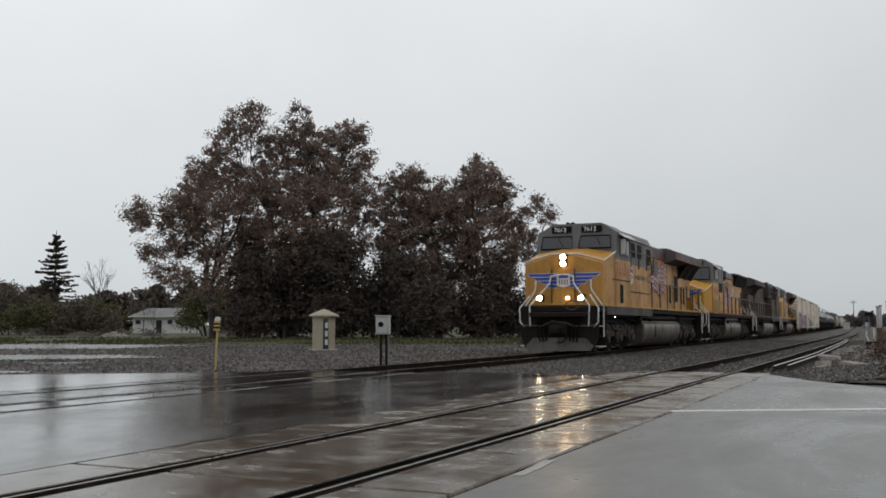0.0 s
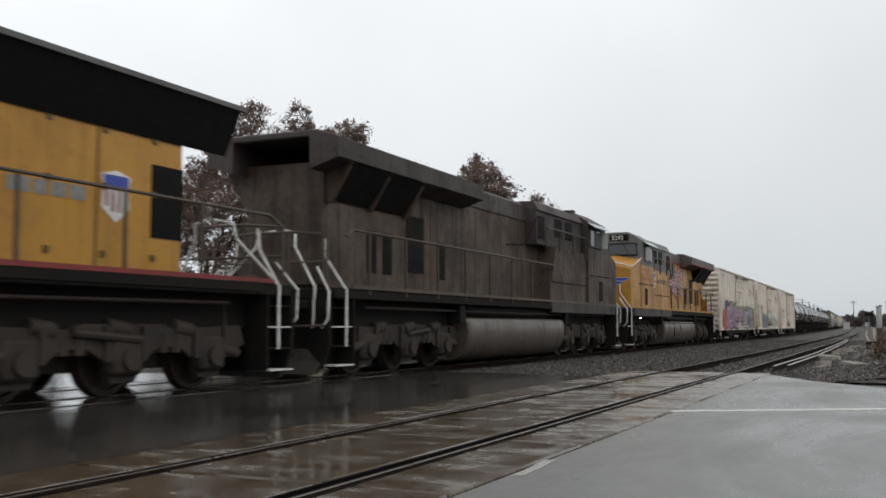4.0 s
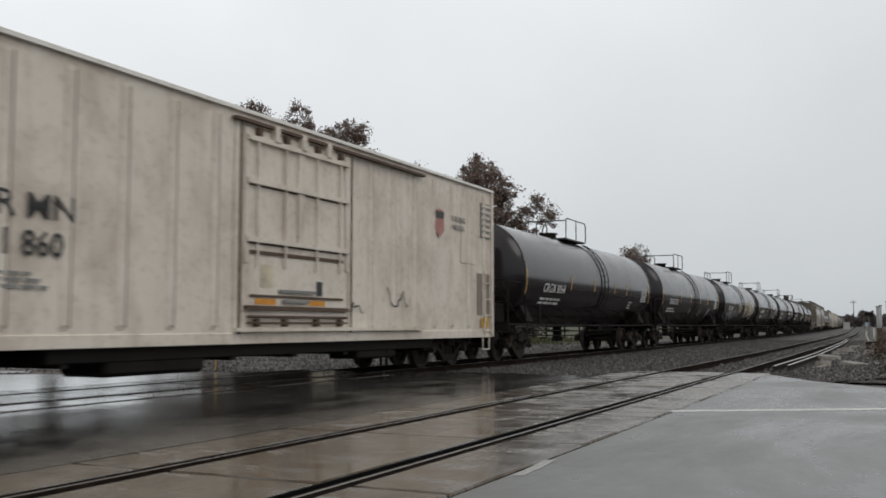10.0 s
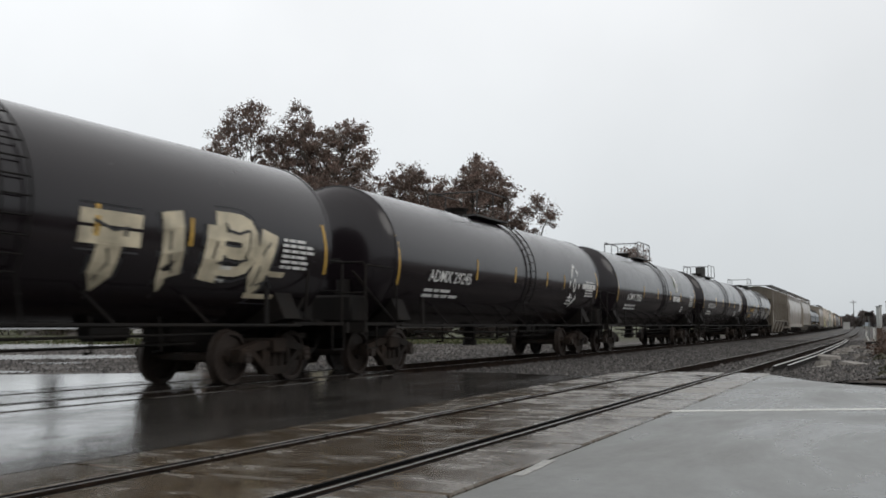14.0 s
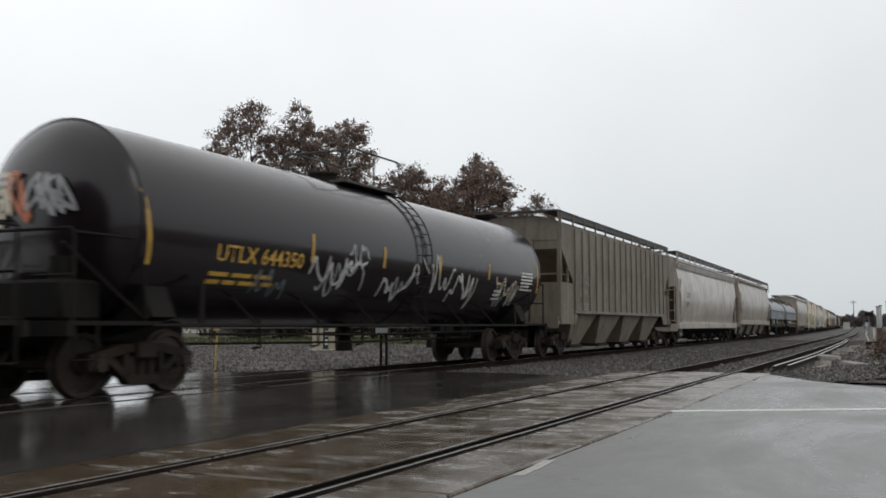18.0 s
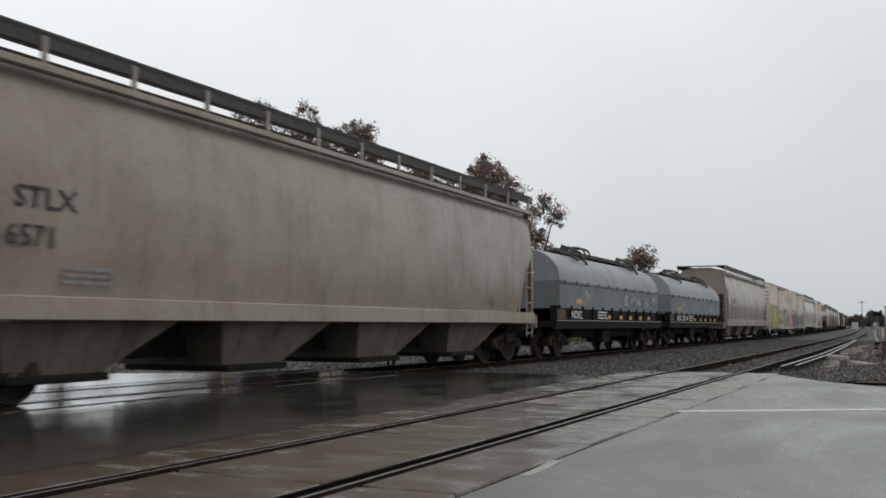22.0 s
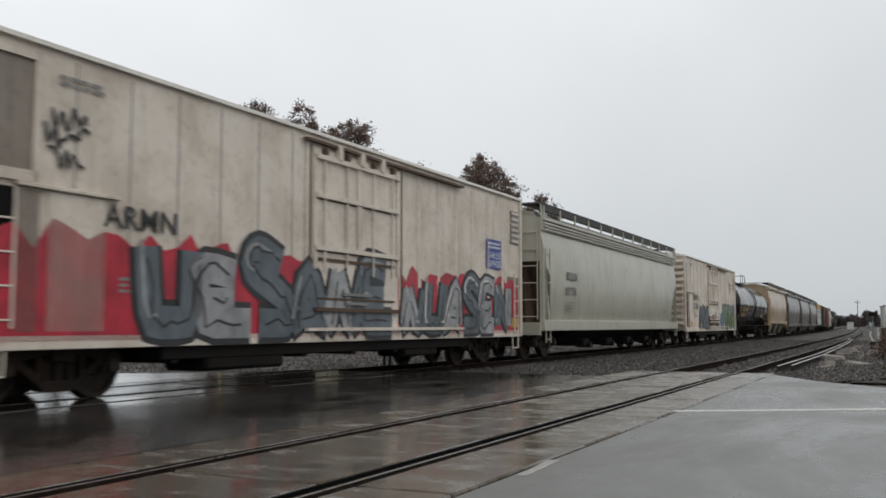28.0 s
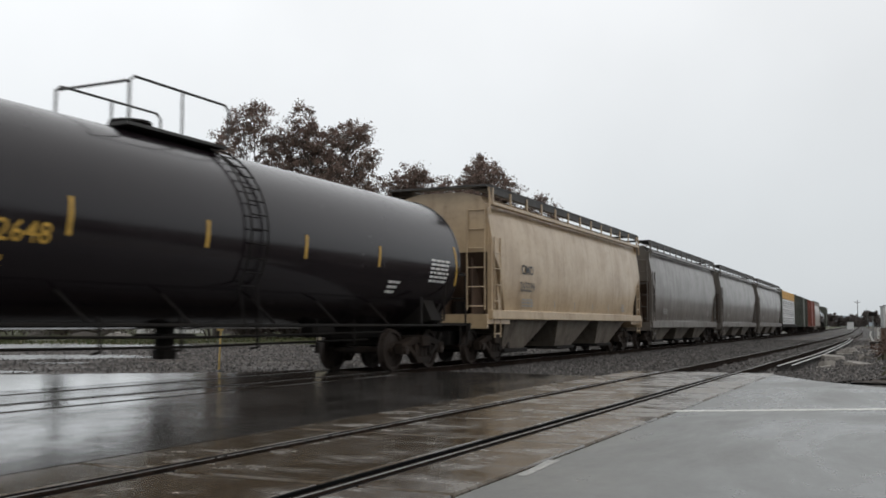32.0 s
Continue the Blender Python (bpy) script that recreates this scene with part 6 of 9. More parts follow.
    part("bottom_outlet", Mesh().cyl((0, U(L / 2), 0.6), (0, U(L / 2), 1.2), 0.16, 12).box(-0.3, 0.3, U(L / 2 - 0.4), U(L / 2 + 0.4), 0.78, 0.86).cyl((0, U(L / 2), 0.45), (0, U(L / 2), 0.6), 0.2, 12), M_UNDER, car)
    brake_rigging(car, U, L, True)
    couplers(car, L)
    for u in (2.13, L - 2.13):
        truck(car, U(u))
    # tape, stencils, marks
    for u, h in ((e0 + 0.16, 1.05), (5.9, 0.5), (8.6, 0.42), (11.3, 0.42), (L - 5.0, 0.42), (e1 - 0.1, 0.9)):
        patch(car, "reflective_tape", U(u), U(u + 0.075), 2.38 - h / 2, 2.38 + h / 2, 0, M_AMBER, wrap, lean=-0.2 if h > 0.8 else 0)
    if mark:
        me = letters(mark).copy()
        me.materials.clear()
        me.transform(Matrix.Translation((0, U(3.25), 2.0)) @ SIDE @ Matrix.Diagonal((0.3, 0.27, 1, 1)))
        for v in me.vertices:
            v.co.x = wrap(v.co.y, v.co.z) + 0.006
        part("lettering", me, marking, car)
    bars(car, U(3.2), 1.62, 1.9, 0.24, 2, 0, marking, wrap, seed=int(start))
    if end_print:
        bars(car, U(e1 - 1.5), 1.95, 0.95, 0.55, 6, 0, M_STENCIL, wrap, seed=int(start) + 1)
        bars(car, U(e1 - 3.3), 1.65, 0.5, 0.3, 3, 0, M_STENCIL, wrap, seed=int(start) + 2)
        m = Mesh()
        rr = random.Random(int(start))
        for i in range(3):
            a = -1.05
            while a < -0.35:
                q = a + rr.uniform(0.1, 0.25)
                m.box(a, q, U(e0 - 0.42), U(e0 - 0.3), 3.02 - i * 0.13, 3.09 - i * 0.13)
                a = q + 0.05
        part("head_print", m, M_STENCIL, car)
    for s in sprays:
        s(car, U, wrap)
    MOVING.append((car, (start + end) / 2, False))
    return car


def head_marks(car, L, curves, colour, width=0.05):
    """Sprayed strokes on the domed front head of a tank, as (x, z) curves."""
    m = Mesh()
    for c in curves:
        flat = Mesh()
        ribbon(flat, curve_pts(c, 5), width, 0)
        n = len(m.v)
        for _, x, z in flat.v:
            q = min(1.0, math.hypot(x, z - TANK_Z) / TANK_R)
            m.v.append((x, -L / 2 + 1.6 - 0.52 * math.sqrt(max(0.0, 1 - q ** 2.6)) - 0.012, z))
        m.f += [tuple(n + i for i in f) for f in flat.f]
    tagged(part("graffiti_tag", m, SPRAY[colour], car, smooth=0), kind="stuff")


M_CHUTE = paint("muddy_brown_chute_paint", (0.12, 0.1, 0.078), 0.6, (0.045, 0.034, 0.026), 0.7, 0.6)


def hopper_ring(y, zb, zt, W, bulge):
    """One cross-section of a hopper body."""
    n = 9
    right = []
    for i in range(n + 1):
        f = i / n
        z = zb + (zt - zb) * f
        g = (z - 1.2) / (zt - 1.2)
        x = W - bulge * (2 * g - 0.9) ** 2 if g > 0 else W - bulge
        if bulge and g > 0.93:
            x -= 0.04
        right.append((min(x, W), y, z))
    return right + [(1.15, y, zt + 0.22), (0.6, y, zt + 0.34), (-0.6, y, zt + 0.34), (-1.15, y, zt + 0.22)] + [(-x, yy, z) for x, yy, z in reversed(right)]


def hopper(start, end, paint_, label, bays=4, ribs=False, sill=(0.95, 1.35), ridges=False, mark="", number="", marks=None, sprays=(), pellets=False, at=3.2):
    L = end - start
    car = thing("covered_hopper", label, "hopper car", "covered hopper cars")
    U = lambda u: u - L / 2
    W, zt = 1.5, 4.16
    bulge = 0.0 if ribs else 0.16
    a, mid = 1.15, 2.55 if ribs else 2.2
    deck = min(sill[0], 1.04)
    zs = sill[1] - 0.05
    rings = []
    cut = ((a, 3.42), (mid - 0.06, 2.3), (mid, zs), (L - mid, zs), (L - mid + 0.06, 2.3), (L - a, 3.42)) if ribs else ((a, 3.0), (a + 0.5, 2.45), (mid, zs), (L - mid, zs), (L - a - 0.5, 2.45), (L - a, 3.0))
    for u, zb in cut:
        rings.append(hopper_ring(U(u), zb, zt, W, bulge))
    # the slope sheets come in from the side sheets
    part("body", Mesh().loft(rings), paint_, car, "hopper body with sloping end sheets", smooth=30)
    for u, s in ((a, 1), (L - a, -1)):
        y = U(u)
        part("end_wall", Mesh().box(-W + 0.12, W - 0.12, y - 0.03, y + 0.03, 3.7 if ribs else 2.9, zt), paint_, car)
        low = [(0.04, 3.6), (1.3, zs), (1.34, zs), (0.08, 3.64)] if ribs else [(-0.03, 2.96), (0.44, 2.42), (1.0, zs - 0.02), (1.04, zs), (0.48, 2.44), (0.01, 2.98)]
        part("slope_sheet", Mesh().prism([(U(u + s * p), q) for p, q in low], -1.36, 1.36, "x"), M_RUST, car, "rusty sloping end sheet", smooth=0)
        for sx in (-1, 1):
            part("corner_post", Mesh().box(sx * 1.42 - 0.06, sx * 1.42 + 0.06, y - 0.06, y + 0.06, deck + 0.1, 3.1), paint_, car)
            part("end_stay", Mesh().prism([(U(u + s * 0.7), sill[1]), (U(u + s * 0.85), sill[1]), (U(u + s * 0.55), 2.4), (U(u + s * 0.45), 2.4)], *sorted((sx * 1.3, sx * 1.38)), "x"), paint_, car)
            if not (ribs and s > 0):
                part("end_ladder", ladder_mesh(0.42, deck - 0.35, 3.3 if s > 0 else 2.6, 0.42), paint_, car, at=pose(sx * 1.5, y + s * 0.3, 0))
        if not (ribs and s > 0):
            part("end_grab", ladder_mesh(0.5, sill[1], 4.1, 0.5, face="y", stand=y - s * 0.08), paint_, car, at=pose(1.05 if s > 0 else -1.05, 0, 0))
        part("end_deck", Mesh().box(-1.45, 1.45, *sorted((U(u - s * 0.35), U(u + s * 1.3))), deck, deck + 0.12).box(-1.48, 1.48, *sorted((U(u - s * 0.38), U(u - s * 0.3))), deck - 0.12, deck + 0.25), paint_, car, "end platform")
        part("brake_gear", Mesh().cyl((0.3, U(u + s * 0.6), deck + 0.12), (0.3, U(u + s * 0.6), deck + 0.6), 0.2, 12).box(-0.7, -0.2, *sorted((U(u + s * 0.5), U(u + s * 0.9))), deck + 0.12, deck + 0.55), M_UNDER, car)
        if not ribs:
            for x0 in (-0.85, 0.0, 0.85):
                part("centre_web", Mesh().prism([(U(u + s * 0.12), deck + 0.1), (U(u + s * 1.0), deck + 0.1), (U(u + s * 0.98), zs), (U(u + s * 0.44), 2.4), (U(u + s * 0.12), 2.78)], x0 - 0.02, x0 + 0.02, "x"), M_RUST, car, "rusty web plate under the slope sheet")
    for sx in (-1, 1):
        part("side_sill", Mesh().box(*sorted((sx * 1.38, sx * 1.53)), U(mid - 0.05 if ribs else a - 0.1), U(L - mid + 0.05 if ribs else L - a + 0.1), sill[0], sill[1], 0.015), paint_, car)
        part("top_chord", Mesh().box(*sorted((sx * 1.36, sx * 1.5)), U(a), U(L - a), zt - 0.04, zt + 0.06, 0.015), paint_, car)
        if ridges:
            for z in (3.86, 3.95, 4.04):
                part("side_ridge", Mesh().tube([(sx * 1.45, U(a + 0.1), z), (sx * 1.45, U(L - a - 0.1), z)], 0.03, 6), paint_, car)
        if ribs:
            shared = Mesh().box(*sorted((sx * 1.49, sx * 1.55)), -0.05, 0.05, sill[1], zt, 0.01).data("side_post")
            n = 17
            for i in range(n):
                u = mid + (L - 2 * mid) * (i + 0.5 * (0)) / (n - 1)
                part("side_post", shared, paint_, car, at=pose(0, U(u), 0))
    if ribs:
        for u, s in ((a, 1), (L - a, -1)):
            y = U(u)
            part("end_panel", Mesh().box(-1.42, 1.42, y - 0.02, y + 0.02, deck, 2.36), paint_, car, "lower end panel")
            part("end_rail", Mesh().box(-1.42, 1.42, y - 0.03, y + 0.01, 2.6, 2.65), paint_, car)
            for x in (-0.5, 0.5):
                part("end_post", Mesh().box(x - 0.06, x + 0.06, y - 0.08, y + 0.04, deck, 3.75), paint_, car)
            for sx in (-1, 1):
                part("side_panel", Mesh().prism([(y, deck), (y, 2.36), (U(u + s * 1.4), 2.36), (U(u + s * 1.4), deck)], *sorted((sx * 1.44, sx * 1.48)), "x"), paint_, car)
                part("stub_post", Mesh().box(sx * 1.46 - 0.03, sx * 1.46 + 0.03, *sorted((U(u + s * 0.66), U(u + s * 0.74))), 2.3, 2.86), paint_, car)
                part("side_stay", Mesh().tube([(sx * 1.46, y, 2.62), (sx * 1.46, U(u + s * 1.2), 2.6)], 0.02), paint_, car)
                part("gusset", Mesh().prism([(U(u + s * 1.36), deck - 0.05), (U(u + s * 1.36), sill[0]), (U(u + s * 1.72), sill[0])], *sorted((sx * 1.45, sx * 1.5)), "x"), paint_, car)
                part("corner_post", Mesh().box(sx * 1.44 - 0.07, sx * 1.44 + 0.05, y - 0.05, y + 0.05, 2.4, 3.75), paint_, car)
    # roof hatches and running boards
    part("hatch_coaming", Mesh().box(-0.32, 0.32, U(a + 0.8), U(L - a - 0.8), zt + 0.3, zt + 0.38, 0.02), paint_, car)
    for i in range(6):
        u = a + 1.2 + (L - 2 * a - 2.4) * i / 6
        part("hatch_cover", Mesh().box(-0.36, 0.36, U(u), U(u + (L - 2 * a - 2.4) / 6 - 0.15), zt + 0.38, zt + 0.44, 0.02), paint_, car)
    for sx in (-1, 1):
        part("running_board", Mesh().box(*sorted((sx * 0.85, sx * 1.42)), U(a - 0.1), U(L - a + 0.1), zt + 0.42, zt + 0.47), M_GRATE, car, "grated roof running board")
        part("running_board_edge", Mesh().box(*sorted((sx * 1.40, sx * 1.42)), U(a - 0.1), U(L - a + 0.1), zt + 0.28, zt + 0.5), M_GRATE, car)
        n = 13
        shared = Mesh().box(-0.02, 0.02, -0.04, 0.04, zt + 0.02, zt + 0.42).data("board_bracket")
        for i in range(n):
            u = a + 0.15 + (L - 2 * a - 0.3) * i / (n - 1)
            part("board_bracket", shared, paint_, car, at=pose(sx * 1.43, U(u), 0))
    for u in (a - 0.1, L - a + 0.1):
        part("end_board", Mesh().box(-1.42, 1.42, U(u) - 0.2, U(u) + 0.2, zt + 0.42, zt + 0.47), M_GRATE, car)
        part("roof_grab", Mesh().tube([(1.42, U(u), zt + 0.42), (1.45, U(u), zt + 0.2), (1.46, U(u), zt - 0.3)], 0.03), paint_, car)
    # hoppers underneath
    if pellets:
        part("under_pan", Mesh().prism([(-1.35, sill[0]), (1.35, sill[0]), (0.7, 0.42), (-0.7, 0.42)], U(4.3), U(L - 4.3), "y"), M_UNDER, car, "dark outlet tubes")
        for i in range(bays):
            u = 4.8 + (L - 9.6) * (i + 0.5) / bays
            part("outlet", Mesh().box(-1.1, 1.25, U(u) - 0.35, U(u) + 0.35, 0.3, 0.55, 0.03).cyl((0.9, U(u), 0.35), (1.4, U(u), 0.35), 0.1, 10), M_UNDER, car)
    else:
        h0, h1 = mid + 0.05, L - mid - 0.05
        w = (h1 - h0) / bays
        for i in range(bays):
            c = h0 + w * (i + 0.5)
            m = Mesh()
            up = [(-1.4, U(c - w * 0.49), zs), (1.4, U(c - w * 0.49), zs), (1.4, U(c + w * 0.4), zs), (-1.4, U(c + w * 0.4), zs)]
            lo = [(-1.1, U(c - w * 0.4), 0.36), (1.1, U(c - w * 0.4), 0.36), (1.1, U(c - w * 0.02), 0.36), (-1.1, U(c - w * 0.02), 0.36)]
            hp = part("hopper_chute", m.loft([up, lo]), paint_ if ribs else M_CHUTE, car, "sloping discharge chute", smooth=0)
            part("discharge_gate", Mesh().box(-0.95, 1.2, U(c - w * 0.4), U(c), 0.26, 0.37, 0.02), M_UNDER, hp)
        part("centre_sill", Mesh().box(-0.45, 0.45, U(0.7), U(L - 0.7), 0.5, 1.0), M_UNDER, car)
    if pellets:
        part("centre_sill", Mesh().box(-0.3, 0.3, U(0.7), U(L - 0.7), 0.7, 0.95), M_UNDER, car)
    couplers(car, L)
    for u in (2.2, L - 2.2):
        truck(car, U(u))
    marks = marks or M_BLACKP
    x = 1.52 if not ribs else 1.512
    if mark:
        lettering(mark, car, marks, x, U(at), 2.42, 0.27, SIDE, 1.15)
    if number:
        lettering(number, car, marks, x, U(at - 0.1), 1.95, 0.27, SIDE, 1.05)
    bars(car, U(3.2), 1.5, 0.9, 0.26, 3, x, M_GREYST, seed=int(start))
    bars(car, U(L - 4.2), 1.5, 0.5, 0.3, 3, x, M_GREYST, seed=int(start) + 4)
    for i in range(6):
        u = 4 + (L - 8) * i / 5
        patch(car, "reflective_tape", U(u), U(u + 0.06), sill[1] + 0.1, sill[1] + 0.34, x, M_GREYST)
    for s in sprays:
        s(car, U, x)
    MOVING.append((car, (start + end) / 2, False))
    return car


def coil_car(start, end, tag_seed):
    L = end - start
    car = thing("coil_car", "blue-grey hooded steel coil car with white tags", "coil car", "coil cars")
    U = lambda u: u - L / 2
    h0, h1 = 1.5, L - 1.2
    part("deck", Mesh().box(-1.45, 1.45, U(0.7), U(L - 0.7), 0.95, 1.12, 0.02).box(-0.6, 0.6, U(0.7), U(L - 0.7), 0.65, 0.95).box(-1.0, 1.0, U(4), U(L - 4), 0.6, 0.95), M_UNDER, car, "black underframe")
    for sx in (-1, 1):
        part("side_sill", Mesh().box(*sorted((sx * 1.38, sx * 1.5)), U(0.9), U(L - 0.9), 0.9, 1.16).box(*sorted((sx * 1.2, sx * 1.4)), U(1.2), U(L - 1.2), 1.16, 1.62), M_UNDER, car)
        for i in range(12):
            u = 1.4 + (L - 2.8) * i / 11
            part("side_stake", Mesh().box(*sorted((sx * 1.38, sx * 1.47)), U(u) - 0.05, U(u) + 0.05, 1.1, 1.62), M_UNDER, car)
    low = [(-1.42, 1.54), (1.42, 1.54), (1.42, 2.36), (-1.42, 2.36)]
    hood = part("hood", Mesh().loft([[(x, U(u), z) for x, z in low] for u in (h0, h1)]), M_COIL_SIDE, car, "slate-grey lower hood")
    top = [(1.42 * math.cos(a), 2.37 + 1.08 * math.sin(a) ** 0.85) for a in [math.pi * i / 18 for i in range(19)]]
    part("hood_top", Mesh().loft([[(x, U(u), z) for x, z in top] for u in (h0, h1)]), M_COIL, hood, "rounded pale blue-grey hood top", smooth=50)
    m = Mesh()
    for x0, x1, z0, z1 in ((-0.75, -0.45, 2.85, 3.1), (-0.35, -0.05, 2.85, 3.1), (0.05, 0.3, 2.85, 3.1), (-1.0, 0.6, 2.62, 2.68)):
        m.box(x0, x1, U(h0) - 0.006, U(h0) - 0.002, z0, z1)
    tagged(part("hood_print", m, M_STENCIL, hood), kind="stuff")
    seam = Mesh().box(1.42, 1.45, U(h0), U(h1), 2.33, 2.39)
    for i in range(11):
        u = h0 + 0.4 + (h1 - h0 - 0.8) * i / 10
        seam.box(1.44, 1.49, U(u) - 0.06, U(u) + 0.06, 2.3, 2.42)
    part("hood_seam", seam, M_COIL_SIDE, hood)
    part("hood_ridge", Mesh().box(-0.42, 0.42, U(h0 + 2.6), U(h1 - 0.6), 3.5, 3.56).box(0.36, 0.44, U(h0 + 2.6), U(h1 - 0.6), 3.5, 3.62), M_GRATE, car, "grated walkway along the hood's ridge")
    for i in range(6):
        u = h0 + 2.8 + (h1 - h0 - 3.6) * i / 5
        part("walkway_bracket", Mesh().box(-0.4, 0.42, U(u) - 0.03, U(u) + 0.03, 3.38, 3.5), M_GRATE, car)
    for u in (h0 + 3.6, h1 - 2.6):
        m = Mesh()
        for q in (-0.4, 0.42):
            m.tube([(0.42, U(u + q), 3.74), (0.95, U(u + 0.3 * q), 3.5), (1.2, U(u + 0.04), 3.08)], 0.042)
        m.tube([(0.38, U(u - 0.28), 3.66), (0.38, U(u + 0.34), 3.66)], 0.042)
        m.tube([(0.7, U(u - 1.25), 3.42), (0.98, U(u - 1.3), 3.36), (1.12, U(u - 1.1), 3.24), (1.16, U(u - 0.8), 3.2)], 0.05)
        m.tube([(0.72, U(u - 0.75), 3.44), (0.95, U(u - 0.7), 3.4), (0.98, U(u - 0.3), 3.4), (0.75, U(u - 0.2), 3.46)], 0.04)
        m.tube([(1.0, U(u - 0.85), 3.33), (1.14, U(u), 3.18)], 0.03)
        part("lifting_frame", m, M_GRATE, car, "dark pipe lifting frame")
    for dy in (-0.35, 0.25):
        part("lifting_hoop", Mesh().tube([(0.55, U(L / 2 - 0.6 + dy), 3.36)] + [(0.4 * math.cos(a) + 0.15, U(L / 2 - 0.6 + dy), 3.62 + 0.22 * math.sin(a)) for a in [math.pi * i / 6 for i in range(7)]] + [(-0.25, U(L / 2 - 0.6 + dy), 3.36)], 0.04), M_GRATE, car)
    for sx in (-1, 1):
        for u in (0.9, L - 0.9):
            part("end_ladder", ladder_mesh(0.4, 0.5, 1.6, 0.34), M_UNDER, car, at=pose(sx * 1.48, U(u), 0))
    brake_rigging(car, U, L)
    part("brake_cylinder", Mesh().box(0.7, 1.3, U(6.6), U(7.6), 0.4, 0.9, 0.04), M_UNDER, car)
    lettering("NOKL 382144" if tag_seed > 72 else "NOKL", car, M_STENCIL, 1.506, U(2.4), 1.22, 0.26, SIDE, 1.2)
    # pale grey strip paints the highlight on the deck's edge
    part("deck_edge", Mesh().box(1.5, 1.53, U(0.9), U(L - 0.9), 1.14, 1.17), M_GREYST, car, "worn pale edge of the deck")
    bars(car, U(5.4), 1.2, 1.2, 0.3, 3, 1.505, M_STENCIL, seed=tag_seed)
    for u in (6.6, 8.2, 9.6, 11.2, 12.6):
        patch(car, "reflective_tape", U(u), U(u + 0.42), 1.22, 1.36, 1.503, M_AMBER)
    patch(car, "placard", U(3.2), U(3.8), 1.7, 1.86, 1.425, M_AMBER)
    patch(car, "reflector", U(1.0), U(1.8), 1.2, 1.5, 1.503, M_RUST)
    if tag_seed < 72:
        graffiti(car, U(9.2), U(14.2), 1.74, 2.1, 1.424, ["silver", "slate"], 9, tag_seed, edge="slate", fat=0.34)
    scribble(car, U(4.2), 1.75, 0.34, 1.426, "white", tag_seed, width=0.04)
    scribble(car, U(11.8), 1.72, 0.36, 1.426, "white", tag_seed + 1, width=0.045)
    couplers(car, L)
    for u in (2.2, L - 2.2):
        truck(car, U(u))
    MOVING.append((car, (start + end) / 2, False))


def boxcar(start, end, paint_, label):
    L = end - start
    car = thing("boxcar", label, "freight car")
    U = lambda u: u - L / 2
    part("body", Mesh().box(-1.5, 1.5, U(0.9), U(L - 0.9), 0.9, 4.4), paint_, car)
    part("roof", Mesh().prism([(-1.55, 4.38), (1.55, 4.38), (0, 4.62)], U(0.85), U(L - 0.85), "y"), paint_, car)
    shared = Mesh().box(1.5, 1.56, -0.06, 0.06, 0.95, 4.35, 0.01).data("side_post")
    for i in range(16):
        u = 1.2 + (L - 2.4) * i / 15
        if abs(u - L / 2) > 1.6:
            part("side_post", shared, paint_, car, at=pose(0, U(u), 0))
    door = part("sliding_door", Mesh().box(1.5, 1.6, U(L / 2 - 1.5), U(L / 2 + 1.5), 0.95, 4.3, 0.02), paint_, car, "sliding door")
    part("centre_sill", Mesh().box(-0.3, 0.3, U(0.7), U(L - 0.7), 0.65, 0.92), M_UNDER, car)
    part("end_ladder", ladder_mesh(0.42, 0.9, 3.0, 0.4), paint_, car, at=pose(1.56, U(1.2), 0))
    couplers(car, L)
    for u in (2.5, L - 2.5):
        truck(car, U(u))
    MOVING.append((car, (start + end) / 2, False))


def lumber_car(start, end):
    L = end - start
    car = thing("lumber_flatcar", "flatcar with white-wrapped and bare yellow lumber packs", "flatcar")
    U = lambda u: u - L / 2
    part("deck", Mesh().box(-1.45, 1.45, U(0.7), U(L - 0.7), 0.85, 1.15, 0.02).box(-0.4, 0.4, U(0.7), U(L - 0.7), 0.6, 0.9), M_UNDER, car)
    for u in (0.9, L - 1.1):
        part("bulkhead", Mesh().box(-1.45, 1.45, U(u), U(u) + 0.2, 1.15, 4.5), M_BOX_GREEN, car)
    shared = Mesh().box(0.05, 1.42, -1.42, 1.42, 0, 0.78, 0.02).data("lumber_pack")
    bare = Mesh().box(0.05, 1.42, -1.42, 1.42, 0, 0.78, 0.02).data("lumber_pack")
    n = int((L - 2.6) / 2.95)
    for i in range(n):
        for j in range(4):
            part("lumber_pack", shared if j < 3 else bare, M_WRAP if j < 3 else M_LUMBER, car, at=pose(0, U(1.3 + 1.5 + i * 2.95), 1.16 + j * 0.82))
            if j < 3:
                bars(car, U(1.3 + 1.5 + i * 2.95) - 1.2, 1.26 + j * 0.82, 2.4, 0.55, 3, 1.424, M_BLACKP, seed=i * 4 + j)
    couplers(car, L)
    for u in (2.4, L - 2.4):
        truck(car, U(u))
    MOVING.append((car, (start + end) / 2, False))


